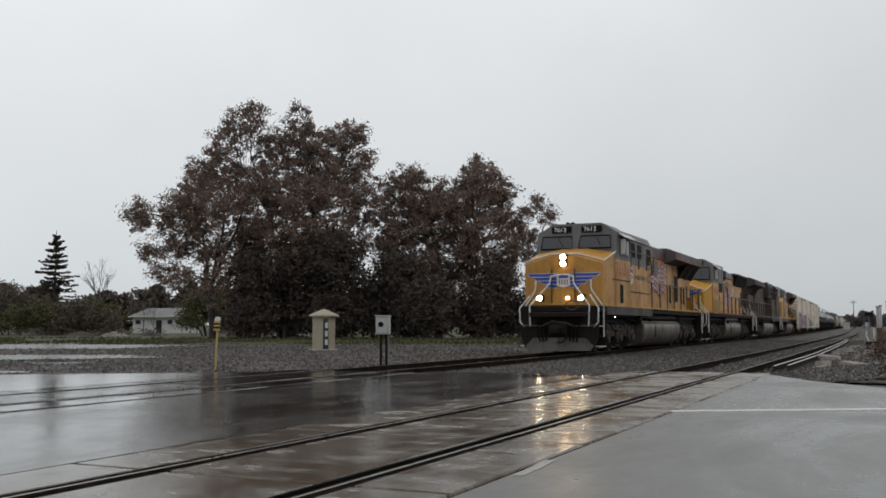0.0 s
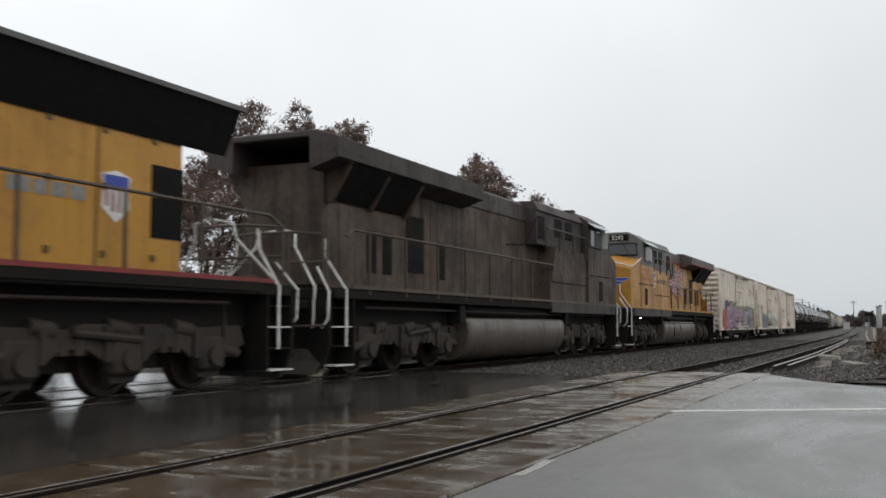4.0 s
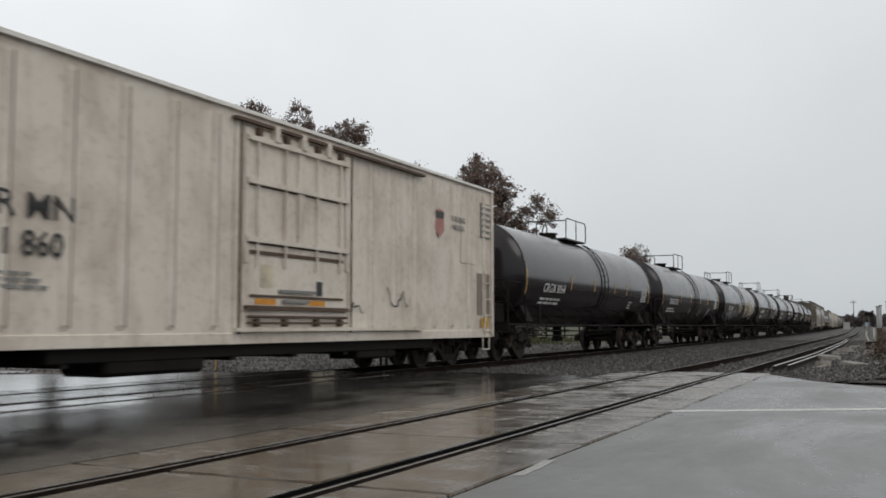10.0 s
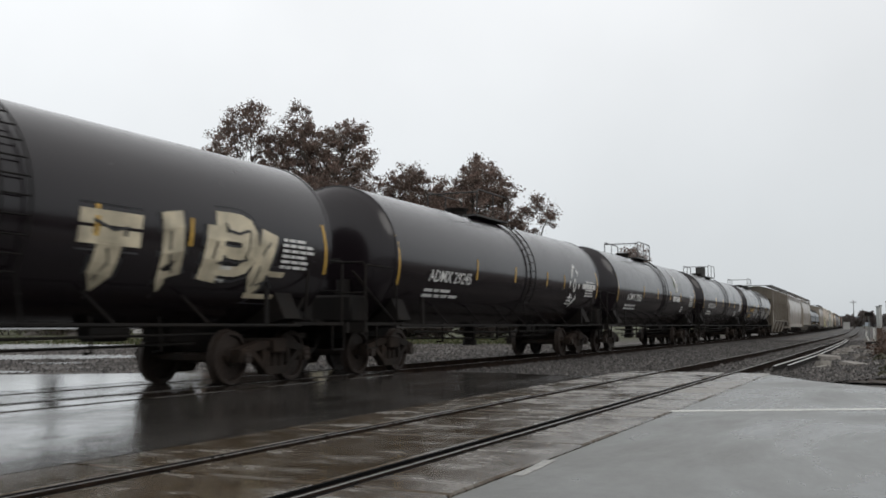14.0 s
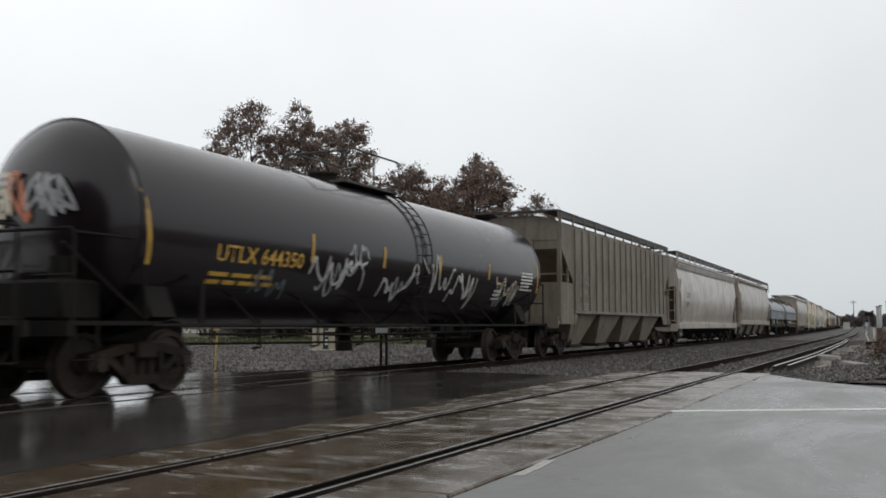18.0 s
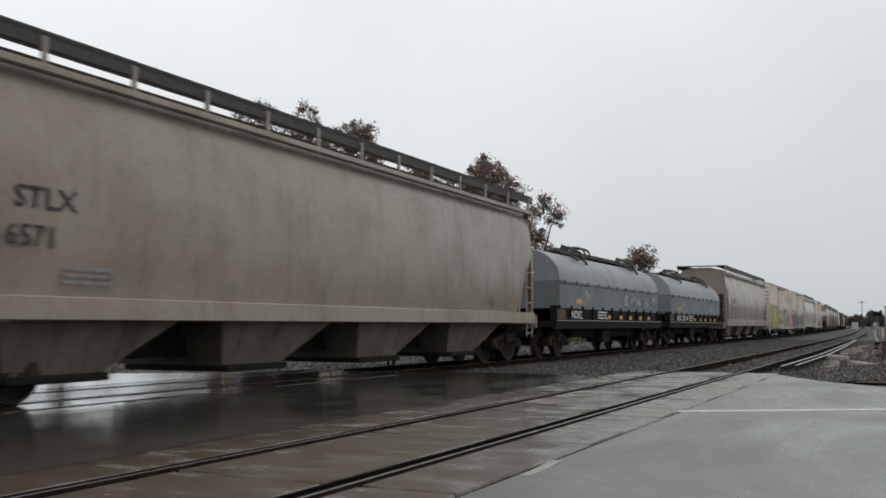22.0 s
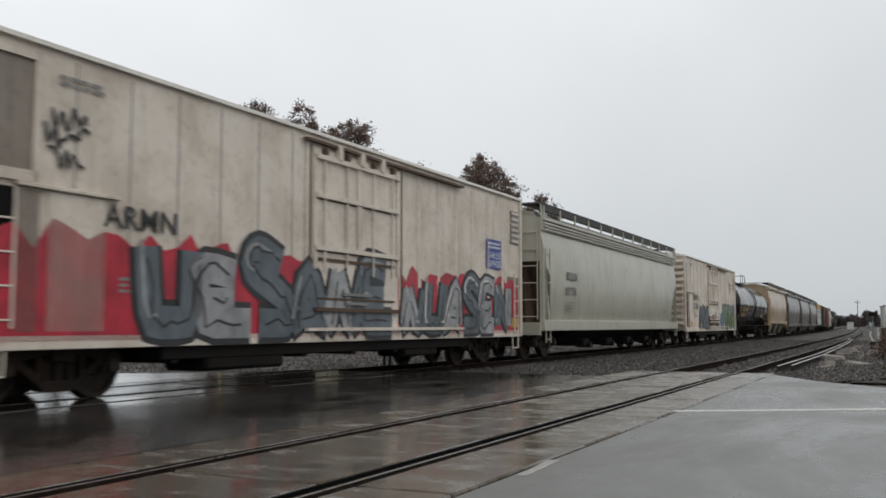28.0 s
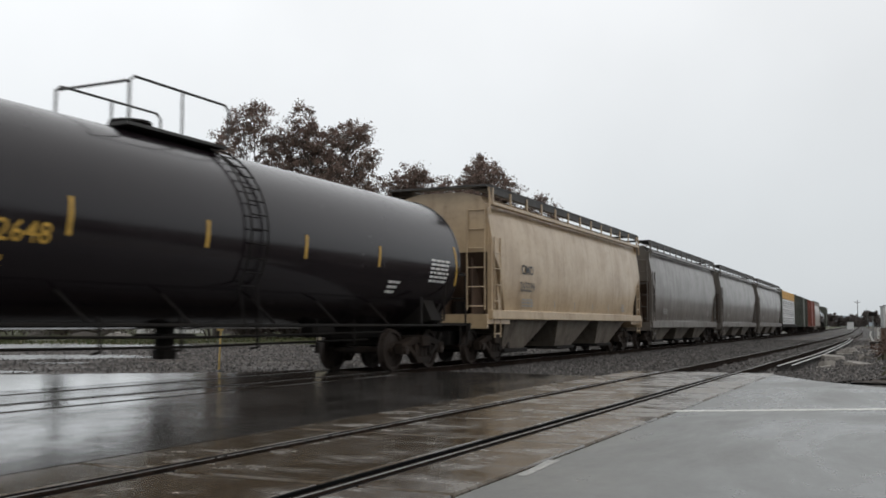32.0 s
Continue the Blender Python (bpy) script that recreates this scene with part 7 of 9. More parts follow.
# ---------------------------------------------------------------- the consist
def ribbon_patch(car, y0, y1, z0, z1, x, colour, seed):
    """A broad sprayed field with a ragged, flaming upper edge."""
    r = random.Random(seed)
    m = Mesh()
    n = 60
    for i in range(n + 1):
        y = y0 + (y1 - y0) * i / n
        m.v += [(x, y, z0), (x, y, z1 + (0.28 * abs(math.sin(i * 1.1)) + r.uniform(-0.1, 0.12)))]
    m.f = [(2 * i, 2 * i + 2, 2 * i + 3, 2 * i + 1) for i in range(n)]
    part("graffiti_field", m, SPRAY[colour], car, smooth=0)
    p = Mesh().box(x - 0.002, x + 0.002, y1 - 2.2, y1 - 1.2, 2.45, 3.2)
    sign = part("blue_sign", p, M_BLUE, car, "blue panel with white lettering too small to read")
    bars(car, y1 - 2.12, 2.95, 0.85, 0.2, 2, x + 0.006, M_STENCIL, seed=2)
    lettering("CHILLED", car, M_STENCIL, x + 0.006, y1 - 2.15, 2.72, 0.17, SIDE, 1.1)
    lettering("EXPRESS", car, M_STENCIL, x + 0.006, y1 - 2.15, 2.5, 0.17, SIDE, 1.1)


def piece(y0, y1, z0, z1, fills, count, seed, **kw):
    return lambda car, U, x: graffiti(car, U(y0), U(y1), z0, z1, x if not callable(x) else 0, fills, count, seed, wrap=x if callable(x) else None, **kw)


def tag(y, z, size, colour, seed, **kw):
    return lambda car, U, x: scribble(car, U(y), z, size, x if not callable(x) else 0, colour, seed, wrap=x if callable(x) else None, **kw)


WHITE_REEFER = "dirty white ribbed refrigerator car with "
reefer(121.91, 141.53, "AR MN", "763", [piece(2.5, 3.7, 0.82, 1.95, ["orange"], 1, 6, edge="red", fat=0.5, word=(7,)), piece(3.6, 9.1, 0.84, 2.2, ["pink", "pink", "violet"], 4, 5, back="slate", fat=0.4, word=(0, 1, 2, 3), tops=("black", "red", "leaf", "black"), shine="white"),
                                      piece(8.9, 12.0, 0.9, 1.9, ["orange", "pink", "violet"], 3, 3, edge="slate", back="violet", fat=0.3, tops=("red", "slate")),
                                      piece(12.2, 17.3, 0.84, 2.05, ["silver", "silver", "violet"], 5, 13, edge="black", back="slate", fat=0.4, word=(10, 3, 8, 1, 7), tops=("leaf", "orange", "red", "leaf"), shine="white"), piece(17.2, 18.3, 0.9, 2.0, ["orange"], 1, 19, edge="red", fat=0.4, word=(9,))],
       WHITE_REEFER + "pink, violet and orange graffiti", open_end=False)
reefer(141.53, 161.2, "AR MN", "768 125", [piece(4.6, 8.9, 0.85, 1.75, ["slate", "silver", "blue"], 5, 21, edge="slate", back="teal"), piece(11.0, 17.2, 0.95, 1.75, ["white", "cream"], 5, 27, edge="teal", fat=0.2),
                                         tag(1.9, 2.0, 0.3, "black", 4)], WHITE_REEFER + "blue-grey graffiti")
reefer(161.2, 180.85, "AR MN", "761 860", [tag(13.0, 1.3, 0.5, "black", 8, width=0.03), tag(11.2, 1.2, 0.4, "black", 9, width=0.03)], WHITE_REEFER + "faint tags", open_end=False)

TANK = "black tank car with white stencils and "
tank_car(180.85, 199.0, "CRGX 8064", label=TANK + "a railed top platform")
tank_car(199.0, 217.62, "CRGX 8293", sprays=[tag(11.5, 1.5, 0.35, "silver", 31), tag(14.0, 1.45, 0.3, "silver", 32), tag(8.6, 1.6, 0.25, "silver", 33)], label=TANK + "small white tags")
cream = tank_car(217.62, 235.8, "GATX 9454", sprays=[piece(3.6, 6.6, 1.35, 1.95, ["silver"], 4, 41, edge="black", fat=0.22), piece(8.2, 9.4, 1.9, 2.5, ["cream"], 2, 43, edge="black", fat=0.26),
                                            piece(11.0, 16.0, 1.45, 2.55, ["cream", "cream"], 4, 44, edge="black", fat=0.36, word=(8, 9, 10, 11))], label=TANK + "cream and silver graffiti")
head_marks(cream, 18.26, [[(0.75, 2.9), (0.2, 2.9), (0.2, 2.5), (0.2, 2.1), (0.75, 2.1)], [(0.2, 2.5), (0.6, 2.5)]], "white", 0.09)
adm = tank_car(235.8, 253.78, "ADMX 29245", label=TANK + "a white diamond emblem")
wrap = on_tank(TANK_R, TANK_Z)


def ring_mark(car, pts, material, w, name, dx=0.006):
    m = Mesh()
    ribbon(m, pts, w, 0, lambda y, z: wrap(y, z) + dx)
    part(name, m, material, car, smooth=0)


u0 = -17.98 / 2
ring_mark(adm, curve_pts([(u0 + 13.6, 2.3), (u0 + 14.1, 2.95), (u0 + 14.6, 2.3), (u0 + 14.1, 1.65), (u0 + 13.6, 2.3)], 2), M_STENCIL, 0.12, "emblem_outline")
ring_mark(adm, curve_pts([(u0 + 13.95, 2.3), (u0 + 14.1, 2.5), (u0 + 14.25, 2.3), (u0 + 14.1, 2.1), (u0 + 13.95, 2.3)], 3), M_STENCIL, 0.07, "emblem_leaf")
bars(adm, u0 + 15.0, 2.15, 1.5, 0.3, 1, 0, M_STENCIL, wrap, name="lettering")
adm2 = tank_car(253.78, 272.52, "ADMX 29286", label=TANK + "a faded leaf emblem", end_print=True)
u0 = -18.74 / 2
for pts, material, w, dx in (([(u0 + 12.4, 3.0), (u0 + 13.3, 3.45)], SPRAY["violet"], 0.7, 0.008), ([(u0 + 12.4, 2.75), (u0 + 13.2, 3.2)], SPRAY["green"], 0.5, 0.011), ([(u0 + 12.75, 2.6), (u0 + 12.85, 3.0), (u0 + 13.0, 3.4)], SPRAY["white"], 0.42, 0.014)):
    m = Mesh()
    ribbon(m, curve_pts(pts, 6), w, 0, lambda y, z, d=dx: wrap(y, min(z, 3.9)) + d)
    part("emblem_leaf", m, material, adm2, smooth=0)
bars(adm2, u0 + 12.0, 2.05, 1.6, 0.42, 1, 0, M_STENCIL, wrap, name="emblem_lettering")
tank_car(272.52, 291.1, "NATX 250794", nozzle=True, label=TANK + "a grey manway housing")
scrawled = tank_car(291.1, 310.35, "UTLX 644350", marking=M_AMBER, sprays=[tag(6.0, 1.45, 0.95, "white", 51, width=0.055, n=16), tag(6.3, 1.5, 0.8, "silver", 50, width=0.05, n=14), tag(8.6, 1.55, 0.8, "white", 52, width=0.05, n=14), tag(8.8, 1.5, 0.8, "silver", 57, width=0.05, n=12), tag(10.4, 1.7, 0.9, "white", 53, width=0.05, n=12),
                                                       tag(12.0, 1.45, 0.8, "white", 54, width=0.055, n=16), tag(4.4, 1.45, 0.5, "slate", 58, width=0.05, n=12),
                                                       tag(14.9, 1.5, 0.8, "cream", 55, width=0.05, n=14), tag(15.0, 1.5, 0.7, "silver", 59, width=0.05, n=12), tag(7.2, 2.15, 0.4, "white", 56)], label="black tank car with yellow stencils and silver scrawled tags")
rs = random.Random(17)
for cx, col in ((-0.75, "cream"), (-0.35, "orange"), (0.15, "silver"), (0.5, "silver")):
    head_marks(scrawled, 19.25, [[(cx + rs.uniform(-0.3, 0.3), 2.75 + rs.uniform(-0.42, 0.42)) for _ in range(9)]], col, 0.07)
hopper(310.35, 328.98, M_HOP_BROWN, "brown-grey covered hopper car with ribbed sides", ribs=True, sill=(1.38, 1.5), mark="ST LX", number="50 90", marks=M_GREYST, sprays=[tag(4.0, 2.3, 0.2, "silver", 61)])
hopper(328.98, 350.93, M_HOP_GREY, "light grey smooth-sided covered hopper car with dark streaks", ridges=True, sill=(0.84, 1.14), mark="STLX", number="8009", pellets=True, sprays=[tag(13.0, 1.35, 0.35, "black", 63), tag(14.5, 1.5, 0.3, "black", 64, width=0.025), tag(8.6, 1.35, 0.6, "slate", 65, width=0.05, n=14), tag(9.6, 1.3, 0.85, "brown", 68, width=0.07, n=16), tag(10.6, 1.25, 0.6, "brown", 69, width=0.06, n=12), tag(16.4, 1.3, 0.5, "slate", 66, width=0.06, n=12), tag(17.6, 1.35, 0.4, "black", 67, width=0.03)])
hopper(350.93, 372.28, M_HOP_TAN, "dusty tan-grey covered hopper car with curved sides", sill=(1.06, 1.36), mark="STLX", number="6571", at=2.4)
coil_car(372.28, 388.3, 71)
coil_car(388.3, 404.5, 75)
hopper(404.5, 426.68, M_HOP_TAN, "pale dusty covered hopper car with rain streaks", sill=(0.96, 1.37), mark="ADMX", number="63444")
reefer(426.68, 446.43, "AR MN", "", [piece(1.6, 10.4, 0.82, 2.25, ["yellow", "yellow", "cream"], 6, 81, back="green", fat=0.4, word=(0, 1, 5, 3, 1, 7), foot="yellow", tops=("teal", "leaf", "teal")), piece(11.6, 16.4, 0.85, 2.2, ["white", "silver", "yellow"], 5, 83, edge="black", back="leaf", fat=0.38, word=(5, 9, 4, 6, 10), tops=("black", "pink"), foot="yellow"),
                                     piece(16.3, 17.9, 0.9, 1.9, ["blue", "orange"], 2, 85, edge="blue", fat=0.4)], WHITE_REEFER + "yellow and green graffiti")
chill = reefer(446.43, 465.93, "ARMN", "", [lambda car, U, x: [ribbon_patch(car, U(1.0), U(18.3), 0.8, 1.95, x - 0.004, "red", 91)], piece(3.7, 11.0, 0.8, 2.02, ["slate", "silver", "slate"], 6, 92, fat=0.34, word=(7, 3, 5, 4, 2, 3), shine="silver"),
                                           piece(11.5, 17.7, 0.8, 2.0, ["silver", "slate"], 6, 95, fat=0.34, word=(2, 7, 4, 5, 3), shine="white"), tag(2.0, 3.2, 0.34, "black", 96, width=0.05, n=12), tag(2.05, 2.95, 0.3, "black", 97, width=0.04, n=10), tag(2.1, 3.45, 0.3, "black", 98, width=0.045, n=9)], "white refrigerator car covered low down in red and grey graffiti", smooth=True)
hopper(465.93, 487.31, M_HOP_GREEN, "pale green-grey smooth-sided covered hopper car", ridges=True, sill=(0.84, 1.16), mark="BQUX", number="631776", pellets=True)
reefer(487.31, 506.09, "AR MN", "725 340", [piece(4.6, 7.6, 0.85, 1.9, ["slate", "black"], 3, 101, edge="black", fat=0.4), tag(9.0, 1.2, 0.5, "orange", 104), piece(11.9, 12.7, 0.9, 1.6, ["blue"], 1, 107, edge="blue", fat=0.4), piece(12.4, 17.2, 0.85, 2.0, ["leaf", "green"], 4, 103, edge="black", shine="white", fat=0.34, word=(10, 3, 2, 6), tops=("slate", "blue"))],
       WHITE_REEFER + "green lettering and a black smudge")
tank_car(506.09, 525.06, "UTLX 642648", marking=M_AMBER, top=-0.5, label="black tank car with yellow stencils and a railed platform")
hopper(525.06, 543.17, M_HOP_BEIGE, "beige covered hopper car with three discharge chutes", bays=3, sill=(1.16, 1.4), mark="CMO", number="265239")
for a, b in ((543.17, 561.78), (561.78, 580.37), (580.37, 600.33)):
    hopper(a, b, M_HOP_DARK, "dark grey dirty covered hopper car", bays=3, sill=(0.9, 1.2))
lumber_car(600.33, 620.0)
boxcar(620.0, 638.0, M_BOX_GREEN, "dark green-grey boxcar with ribbed sides")
boxcar(638.0, 655.5, M_BOX_RED, "red-brown boxcar with a sliding door")
hopper(655.5, 674.0, M_HOP_GREY, "pale grey covered hopper car far back in the train", bays=3)
tank_car(674.0, 692.3, label="black tank car far back in the train")
boxcar(692.3, 710.5, M_BOX_GREEN, "dark green-grey boxcar with ribbed sides")
# ---------------------------------------------------------------- beyond the tracks
AHEAD = Vector((-math.sin(radians(25.087)), math.cos(radians(25.087)), 0))
RIGHT = Vector((AHEAD.y, -AHEAD.x, 0))
GROUND = -0.17


def out_there(right, depth, z=GROUND):
    """A place by its distance along and across the line that the camera looks along."""
    p = RIGHT * right + AHEAD * depth
    return Vector((p.x, p.y, z))


def leafage(name, tones, rough=0.55):
    k = Nodes(name)
    r = k.island()
    c = k.mix(k.ramp(r, 0, 0.5), tones[0], tones[1])
    c = k.mix(k.ramp(r, 0.6, 1.0), c, tones[2])
    k.colour(c).put("Roughness", rough).put("Specular IOR Level", 0.2)
    return k.mat


M_LEAF = leafage("brown_olive_leaves", ((0.085, 0.064, 0.05), (0.155, 0.113, 0.093), (0.22, 0.138, 0.115)))
M_LEAF_DIM = leafage("dull_brown_leaves", ((0.05, 0.04, 0.033), (0.09, 0.07, 0.057), (0.085, 0.076, 0.05)))
# leaf tones darkened to hold the shade under the gum trees
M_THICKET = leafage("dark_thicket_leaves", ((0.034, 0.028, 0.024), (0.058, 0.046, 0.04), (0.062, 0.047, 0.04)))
M_LEAF_GREEN = leafage("winter_green_leaves", ((0.045, 0.047, 0.022), (0.08, 0.083, 0.038), (0.105, 0.092, 0.045)))
M_NEEDLE = leafage("dark_conifer_needles", ((0.036, 0.037, 0.031), (0.055, 0.054, 0.045), (0.07, 0.062, 0.052)))
M_BARK = plain("grey_brown_bark", (0.05, 0.042, 0.035), 0.85, vary=0.4, scale=6, bump=0.4)
M_TWIG = plain("bare_grey_twigs", (0.085, 0.075, 0.068), 0.85, vary=0.3)
M_GRASS = leafage("wet_winter_grass", ((0.035, 0.045, 0.018), (0.055, 0.062, 0.026), (0.09, 0.078, 0.042)), 0.6)


def leaves(lobes, per_lobe, size, seed, droop=0.6, flat=0.75, depth=1.0, tuft=0.0):
    """Small leaf blades in loose clumps that fill each lobe unevenly."""
    r = np.random.RandomState(seed)
    verts = []
    for cx, cy, cz, rad in lobes:
        clumps = max(6, int(per_lobe * rad * rad / 14))  # more clumps in larger lobes
        d = r.normal(size=(clumps, 3))
        d /= np.linalg.norm(d, axis=1)[:, None]
        c = np.array([cx, cy, cz]) + d * (rad * r.uniform(0.25, 1.05, (clumps, 1)) ** 0.7) * np.array([1, depth, flat + 0.2])
        n = 34
        if tuft:
            # tight tufts at the twig ends with gaps of sky between them
            clumps = max(6, int(tuft * rad * rad))
            d = r.normal(size=(clumps, 3))
            d /= np.linalg.norm(d, axis=1)[:, None]
            c = np.array([cx, cy, cz]) + d * rad * r.uniform(0.3, 1.12, (clumps, 1)) * np.array([1, depth, flat + 0.3])
            n = 70
            p = np.repeat(c, n, axis=0) + r.normal(size=(clumps * n, 3)) * np.repeat(r.uniform(0.14, 0.38, (clumps, 1)), n, axis=0) * np.array([1, 1, 0.75])
        else:
            p = np.repeat(c, n, axis=0) + r.normal(size=(clumps * n, 3)) * np.array([0.4, 0.4, 0.3]) * min(1, rad / 1.6)
        a = r.uniform(0, 2 * np.pi, len(p))
        tilt = r.normal(-droop, 0.6, len(p))
        along = np.stack([np.cos(a) * np.cos(tilt), np.sin(a) * np.cos(tilt), np.sin(tilt)], 1)
        b = r.uniform(0, 2 * np.pi, len(p))
        ref = np.stack([np.cos(b), np.sin(b), r.uniform(-0.6, 0.6, len(p))], 1)
        across = np.cross(along, ref)
        across /= np.linalg.norm(across, axis=1)[:, None] + 1e-6
        s = size * r.uniform(0.6, 1.4, (len(p), 1))
        quad = np.stack([p - along * s * 0.5, p + across * s * 0.3, p + along * s * 0.5, p - across * s * 0.3], 1)
        verts.append(quad.reshape(-1, 3))
    v = np.concatenate(verts)
    me = bpy.data.meshes.new("crown")
    me.from_pydata(v.tolist(), [], np.arange(len(v)).reshape(-1, 4).tolist())
    return me


def limb(m, p, q, r0, r1, seed, sag=0.12, n=6):
    r = random.Random(seed)
    p, q = Vector(p), Vector(q)
    L = (q - p).length
    pts, rings = [], []
    off = Vector((r.uniform(-1, 1), r.uniform(-1, 1), r.uniform(-0.2, 0.8))) * L * sag
    for i in range(7):
        t = i / 6
        pts.append(p.lerp(q, t) + off * math.sin(t * math.pi) + Vector((r.uniform(-1, 1), r.uniform(-1, 1), r.uniform(-1, 1))) * L * 0.018)
    a = (q - p).normalized().orthogonal().normalized()
    b = (q - p).normalized().cross(a)
    for i, c in enumerate(pts):
        w = r0 + (r1 - r0) * i / 6
        rings.append([c + (a * math.cos(2 * math.pi * j / n) + b * math.sin(2 * math.pi * j / n)) * w for j in range(n)])
    m.loft(rings)
    return pts


def tree(label, foot, lobes, leaf, material, seed, stem=0.45, fork=0.3, bark=None, per_lobe=200, spread=3.0, tuft=6.0):
    """A branching tree; lobes are (right, up, size) of its masses of leaves, in metres from the foot."""
    t = thing("tree", label, "tree")
    t.matrix_world = Matrix.Translation(foot)
    r = random.Random(seed)
    bark = bark or M_BARK
    places = []
    for a, z, s in lobes:
        p = RIGHT * a + AHEAD * r.uniform(-spread, spread)
        places.append((p.x, p.y, z, s))
    top = max(z for _, _, z, _ in places)
    trunk = Mesh()
    mid = Vector((sum(p[0] for p in places) / len(places), sum(p[1] for p in places) / len(places), 0))
    crotch = Vector((mid.x * 0.25, mid.y * 0.25, top * fork))
    limb(trunk, (0, 0, -0.2), crotch, stem, stem * 0.7, seed, 0.04, 9)
    part("trunk", trunk, bark, t, "forked trunk")
    leaders = sorted(places, key=lambda p: -p[3])[:5]
    ends = []
    for i, p in enumerate(leaders):
        m = Mesh()
        pts = limb(m, crotch, p[:3], stem * 0.5, stem * 0.18, seed + i + 1, 0.1, 7)
        part("limb", m, bark, t)
        ends += pts[2:]
    for i, p in enumerate(places):
        q = Vector(p[:3])
        near = min(ends, key=lambda e: (e - q).length + (2 if e.z > q.z else 0))
        m = Mesh()
        pts = limb(m, near, q, stem * 0.18, 0.03, seed + 30 + i, 0.12, 5)
        for j in range(7):
            tip = q + Vector((r.gauss(0, 1), r.gauss(0, 1), r.gauss(0.2, 0.8))).normalized() * p[3] * r.uniform(0.7, 1.05)
            limb(m, pts[r.randrange(3, 7)], tip, 0.035, 0.012, seed + 70 + i * 9 + j, 0.1, 3)
        part("branch", m, bark, t)
    me = leaves(places, per_lobe, leaf, seed, tuft=tuft)
    tagged(part("crown", me, material, t, "ragged crown of small hanging leaves"), kind="stuff")
    return t


# the tall gum trees
foot1 = out_there(-14.5, 88)
tree("tall gum tree with a ragged brown-green crown", foot1, [(a + 14.5, z, s) for a, z, s in [
    (-17.6, 19.9, 1.9), (-19.4, 18.4, 1.7), (-16.0, 17.9, 2.1), (-13.0, 19.4, 1.7), (-12.2, 17.7, 1.8), (-8.9, 18.2, 1.7), (-7.4, 18.4, 1.1), (-16.0, 14.6, 2.3), (-12.2, 14.6, 2.5), (-8.9, 15.1, 2.2),
    (-6.8, 15.6, 1.2), (-15.5, 10.8, 2.7), (-11.4, 11.0, 2.9), (-7.9, 11.5, 2.2), (-17.1, 7.4, 2.7), (-19.8, 16.6, 1.4), (-14.2, 18.6, 1.2), (-10.2, 18.8, 1.4),
    (-13.8, 16.4, 2.0), (-10.4, 16.2, 1.9), (-13.6, 12.6, 2.4), (-9.8, 13.0, 2.2), (-6.9, 13.0, 1.6), (-13.0, 8.4, 2.8), (-9.2, 8.2, 2.6)]], 0.18, M_LEAF, 11, 0.55, 0.28, tuft=13)
foot2 = out_there(-20.5, 87)
tree("leaning gum tree with gaps in its brown crown", foot2, [(a + 20.5, z, s) for a, z, s in [
    (-21.7, 15.6, 1.8), (-22.9, 14.1, 1.7), (-19.6, 14.8, 2.0), (-26.5, 10.8, 1.5), (-27.5, 10.4, 0.9), (-24.7, 11.0, 1.5), (-22.4, 11.0, 2.1), (-19.1, 11.3, 2.2), (-25.5, 7.7, 1.3), (-23.4, 8.5, 1.8),
    (-24.7, 5.9, 1.1), (-20.6, 7.9, 2.1), (-19.6, 4.9, 2.0), (-22.7, 5.4, 1.4), (-23.8, 12.6, 1.4), (-21.0, 13.2, 1.8), (-17.6, 12.8, 2.2), (-17.8, 9.4, 2.4), (-21.8, 9.8, 1.6)]], 0.18, M_LEAF, 23, 0.4, 0.25, tuft=13)
foot3 = out_there(-0.5, 90)
tree("broad gum tree with dense reddish-brown leaves", foot3, [(a + 0.5, z, s) for a, z, s in [
    (-3.8, 14.8, 1.4), (-2.5, 14.1, 1.5), (-0.7, 13.3, 1.7), (2.3, 14.8, 1.6), (4.1, 15.1, 1.4), (5.4, 14.8, 0.8), (1.6, 12.8, 2.2), (4.4, 12.5, 1.8), (-1.2, 10.5, 3.1), (2.9, 10.0, 2.9), (-4.3, 10.0, 2.2), (5.9, 11.0, 1.5),
    (6.2, 8.5, 1.5), (-3.3, 6.9, 3.1), (0.8, 6.4, 3.1), (4.9, 5.9, 2.2), (-5.2, 14.0, 1.0), (-4.6, 12.4, 1.8), (-2.4, 12.4, 2.0), (0.4, 11.8, 2.0), (3.3, 13.8, 1.6), (5.6, 13.2, 1.2), (3.2, 15.6, 1.0),
    (6.8, 9.8, 1.1), (-4.9, 8.0, 2.0), (2.8, 8.0, 2.4), (5.9, 6.6, 1.6)]], 0.18, M_LEAF, 37, 0.45, 0.25, tuft=15)
tree("slim gum tree at the end of the row", out_there(8.6, 92), [(a, z, s) for a, z, s in [
    (0.4, 12.8, 0.9), (-0.5, 11.8, 0.9), (1.3, 11.4, 1.0), (-0.2, 9.9, 1.1), (-1.0, 8.2, 1.1), (0.5, 7.6, 1.0), (0.3, 5.5, 1.3)]], 0.16, M_LEAF, 41, 0.25, 0.4, spread=1.2, tuft=16)
tree("small round tree standing by itself beyond the row", out_there(19.4, 100), [(a, z, s) for a, z, s in [
    (0.0, 8.6, 0.9), (-0.7, 7.9, 0.8), (0.8, 8.0, 0.9), (0.1, 7.0, 1.1), (-0.9, 6.4, 0.9), (0.9, 5.8, 1.0), (0, 4.6, 1.2)]], 0.16, M_LEAF, 43, 0.2, 0.4, spread=1.0, tuft=16)
